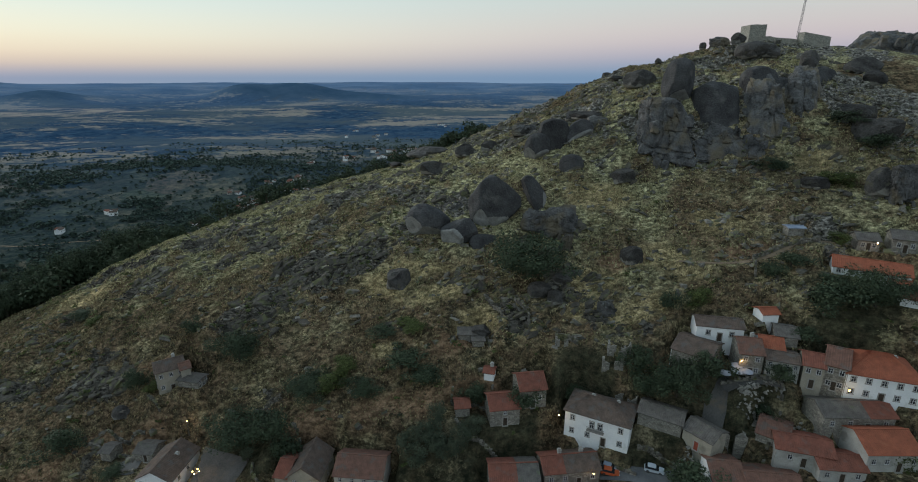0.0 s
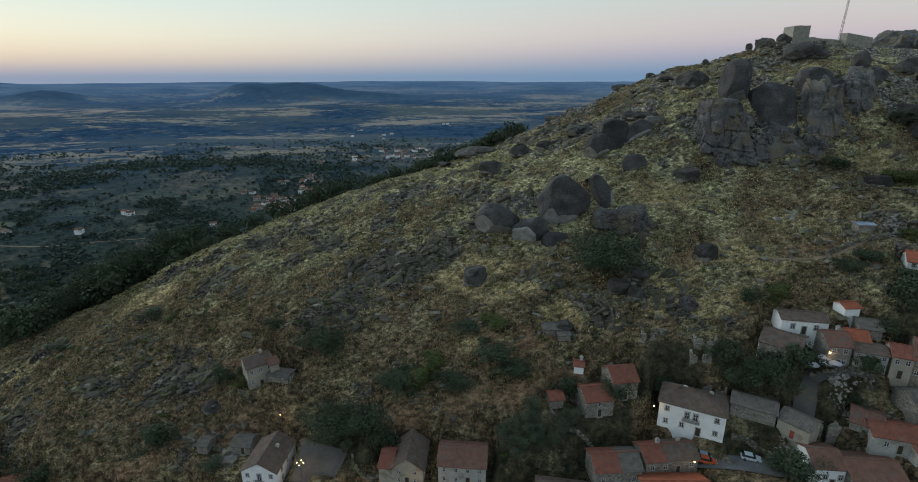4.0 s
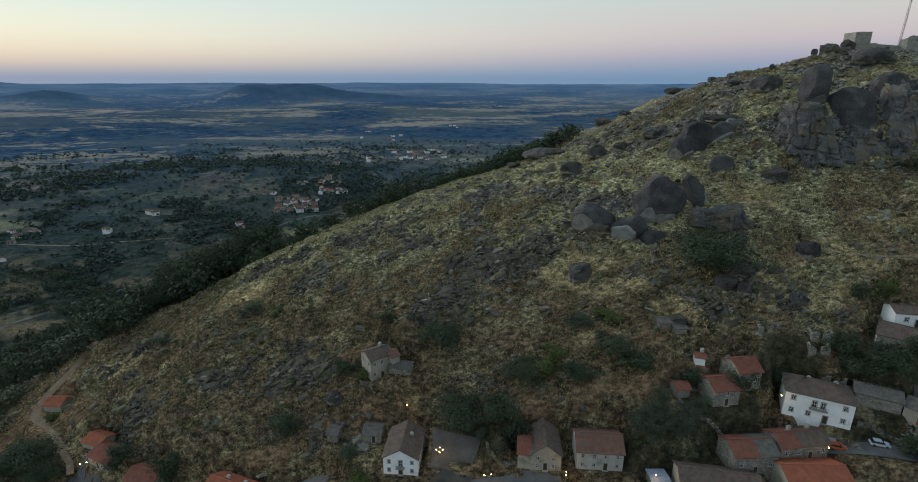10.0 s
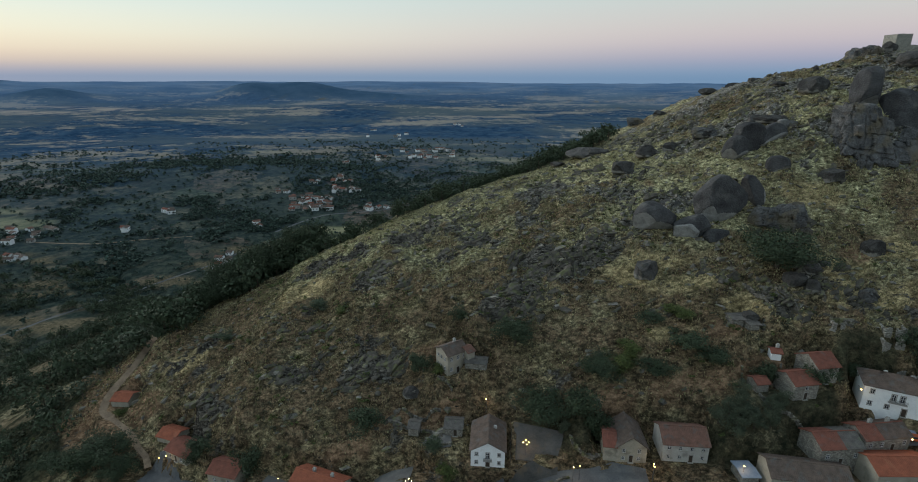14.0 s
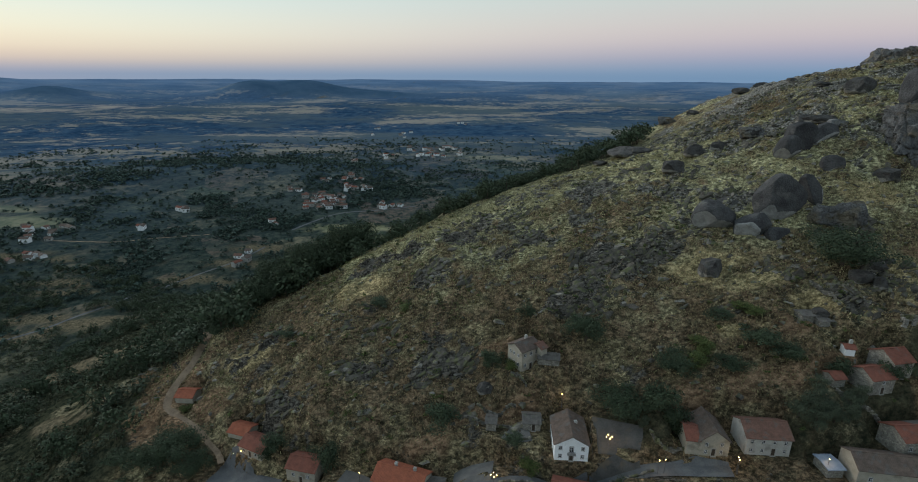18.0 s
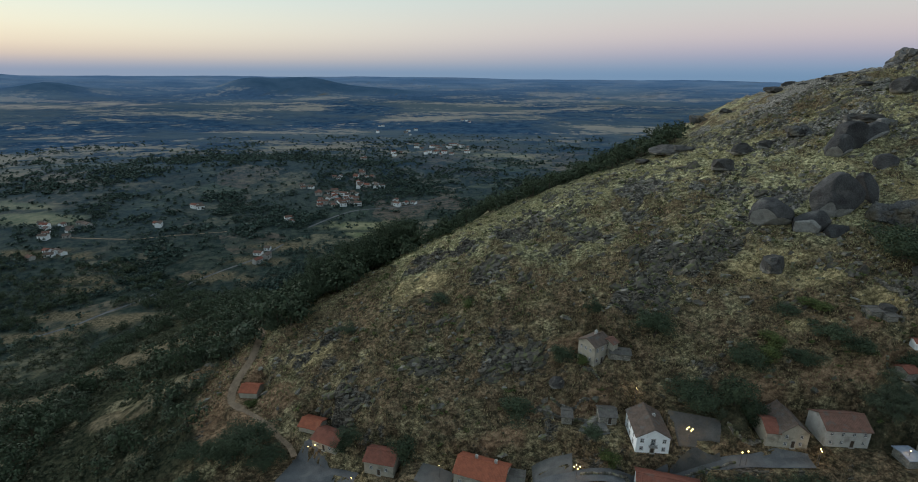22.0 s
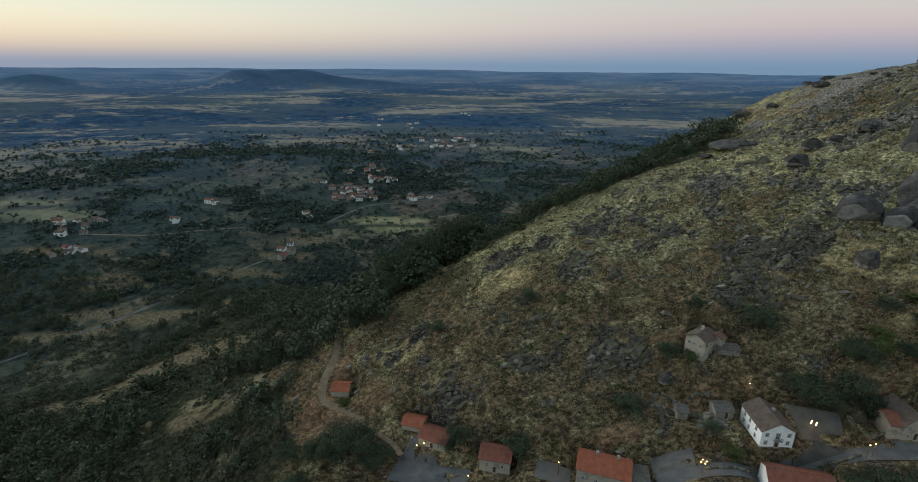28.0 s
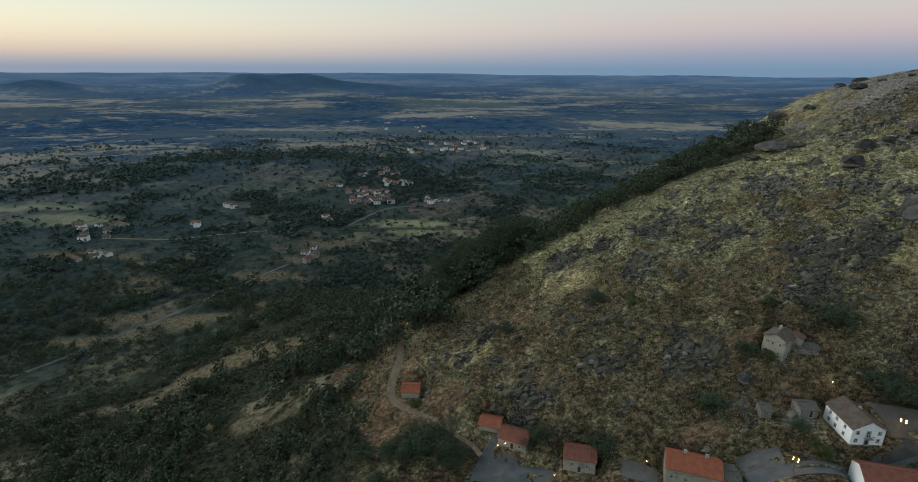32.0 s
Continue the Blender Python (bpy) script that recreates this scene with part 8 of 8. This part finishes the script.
mast = thing("radio_mast", pose(152.2, 247, 98), "tall thin lattice radio mast on the castle hill", "mast")
for k in range(3):
    bm = bmesh.new()
    a = k * 2.094
    tube(bm, (0.55 * math.cos(a), 0.55 * math.sin(a), 0), (1.4 + 0.25 * math.cos(a), 0.25 * math.sin(a), 36), 0.07, 0.05, 6)
    part("leg", bm, IRON, mast)
for k in range(18):
    bm = bmesh.new()
    u0, u1 = k / 18, (k + 1) / 18
    for i in range(3):
        a0, a1 = i * 2.094, (i + 1) * 2.094
        r0, r1 = 0.55 - 0.3 * u0, 0.55 - 0.3 * u1
        tube(bm, (1.4 * u0 + r0 * math.cos(a0), r0 * math.sin(a0), 36 * u0), (1.4 * u1 + r1 * math.cos(a1), r1 * math.sin(a1), 36 * u1), 0.03, 0.03, 4)
    part("bracing", bm, IRON, mast)

# ---- cars and parasols ----


def profile(bm, side, half, inset=0.0):
    """A closed side outline of (y, z) points swept across the width, narrower at the top by inset."""
    top = max(z for _, z in side)
    low = min(z for _, z in side)
    rows = []
    for s in (-1, 1):
        rows.append([bm.verts.new((s * (half - inset * (z - low) / (top - low + 1e-6)), y, z)) for y, z in side])
    n = len(side)
    for i in range(n):
        j = (i + 1) % n
        bm.faces.new((rows[0][i], rows[0][j], rows[1][j], rows[1][i]))
    bm.faces.new(rows[0][::-1])
    bm.faces.new(rows[1])
    bmesh.ops.recalc_face_normals(bm, faces=bm.faces[:])


TYRE = surface("tyre", (0.015, 0.015, 0.015), (0.03, 0.03, 0.03), 5, 0.9, 0.0)
HEADLIGHT = surface("headlight", (0.6, 0.6, 0.62), (0.8, 0.8, 0.82), 5, 0.2, 0.0)
bm = bmesh.new()
tube(bm, (-0.1, 0, 0), (0.1, 0, 0), 0.31, 0.31, 14)
WHEEL = mesh_of("wheel", bm, TYRE)
bm = bmesh.new()
tube(bm, (-0.105, 0, 0), (0.105, 0, 0), 0.19, 0.19, 10)
RIM = mesh_of("rim", bm, IRON)


def car(label, paint, x, y, turn):
    z = float(at_ground(x, y)[0]) + 0.16
    ob = thing("car", pose(x, y, z, 0, 0, turn), label, "car", "cars parked in the street")
    bm = bmesh.new()
    profile(bm, ((-1.95, 0.30), (-2.0, 0.62), (-1.85, 0.80), (-0.95, 0.92), (1.7, 0.95), (1.95, 0.85), (2.0, 0.35), (1.6, 0.25), (-1.6, 0.25)), 0.84, 0.05)
    bmesh.ops.bevel(bm, geom=bm.edges[:], offset=0.05, segments=2, affect="EDGES")
    part("body", bm, paint, ob)
    bm = bmesh.new()
    profile(bm, ((-0.95, 0.90), (-0.30, 1.36), (1.35, 1.40), (1.85, 0.92)), 0.78, 0.14)
    part("glazing", bm, GLASS, ob, "dark car windows")
    bm = bmesh.new()
    profile(bm, ((-0.32, 1.36), (-0.2, 1.43), (1.25, 1.46), (1.38, 1.39)), 0.68, 0.04)
    part("roof", bm, paint, ob)
    for sx in (-0.76, 0.76):
        for sy in (-1.25, 1.25):
            wh = part("wheel", WHEEL, None, ob)
            wh.location = (sx, sy, 0.30)
            part("rim", RIM, None, wh)
        bm = bmesh.new()
        box(bm, sx * 0.75 - 0.14, sx * 0.75 + 0.14, -2.02, -1.93, 0.60, 0.74)
        part("headlight", bm, HEADLIGHT, ob)


car("silver-blue estate car parked beside the stately house", surface("blue_paint", (0.22, 0.26, 0.32), (0.26, 0.30, 0.36), 1, 0.3, 0.0), 34.6, 92.0, 66)
car("orange car parked on the village street", surface("orange_paint", (0.36, 0.08, 0.03), (0.42, 0.10, 0.04), 1, 0.35, 0.0), 34.3, 90.6, 72)
car("pale blue-grey hatchback parked on the street", surface("grey_paint", (0.40, 0.44, 0.48), (0.46, 0.50, 0.54), 1, 0.3, 0.0), 43.3, 89.6, 70)


CANVAS = surface("white_canvas", (0.30, 0.32, 0.38), (0.42, 0.44, 0.50), 1.0, 0.9, 0.05)


def parasol(x, y):
    z = float(at_ground(x, y)[0])
    ob = thing("parasol", pose(x, y, z, 0, 0, x * 40), "open white canvas parasol on a terrace", "parasol", "parasols on the terrace")
    bm = bmesh.new()
    rim = [bm.verts.new((1.35 * math.cos(k * 0.7854), 1.35 * math.sin(k * 0.7854), 2.1 + 0.0)) for k in range(8)]
    skirt = [bm.verts.new((1.36 * math.cos(k * 0.7854), 1.36 * math.sin(k * 0.7854), 1.92)) for k in range(8)]
    tip = bm.verts.new((0, 0, 2.75))
    for k in range(8):
        bm.faces.new((rim[k], rim[(k + 1) % 8], tip))
        bm.faces.new((skirt[k], skirt[(k + 1) % 8], rim[(k + 1) % 8], rim[k]))
    part("canopy", bm, CANVAS, ob)
    bm = bmesh.new()
    tube(bm, (0, 0, 0), (0, 0, 2.72), 0.035, 0.03)
    part("pole", bm, WOOD, ob)
    bm = bmesh.new()
    tube(bm, (0, 0, 0), (0, 0, 0.14), 0.36, 0.30, 10)
    part("base", bm, TRIM, ob)


for px, py in ((62.3, 102.4), (64.4, 101.4), (66.2, 100.9), (65.0, 103.0)):
    parasol(px, py)
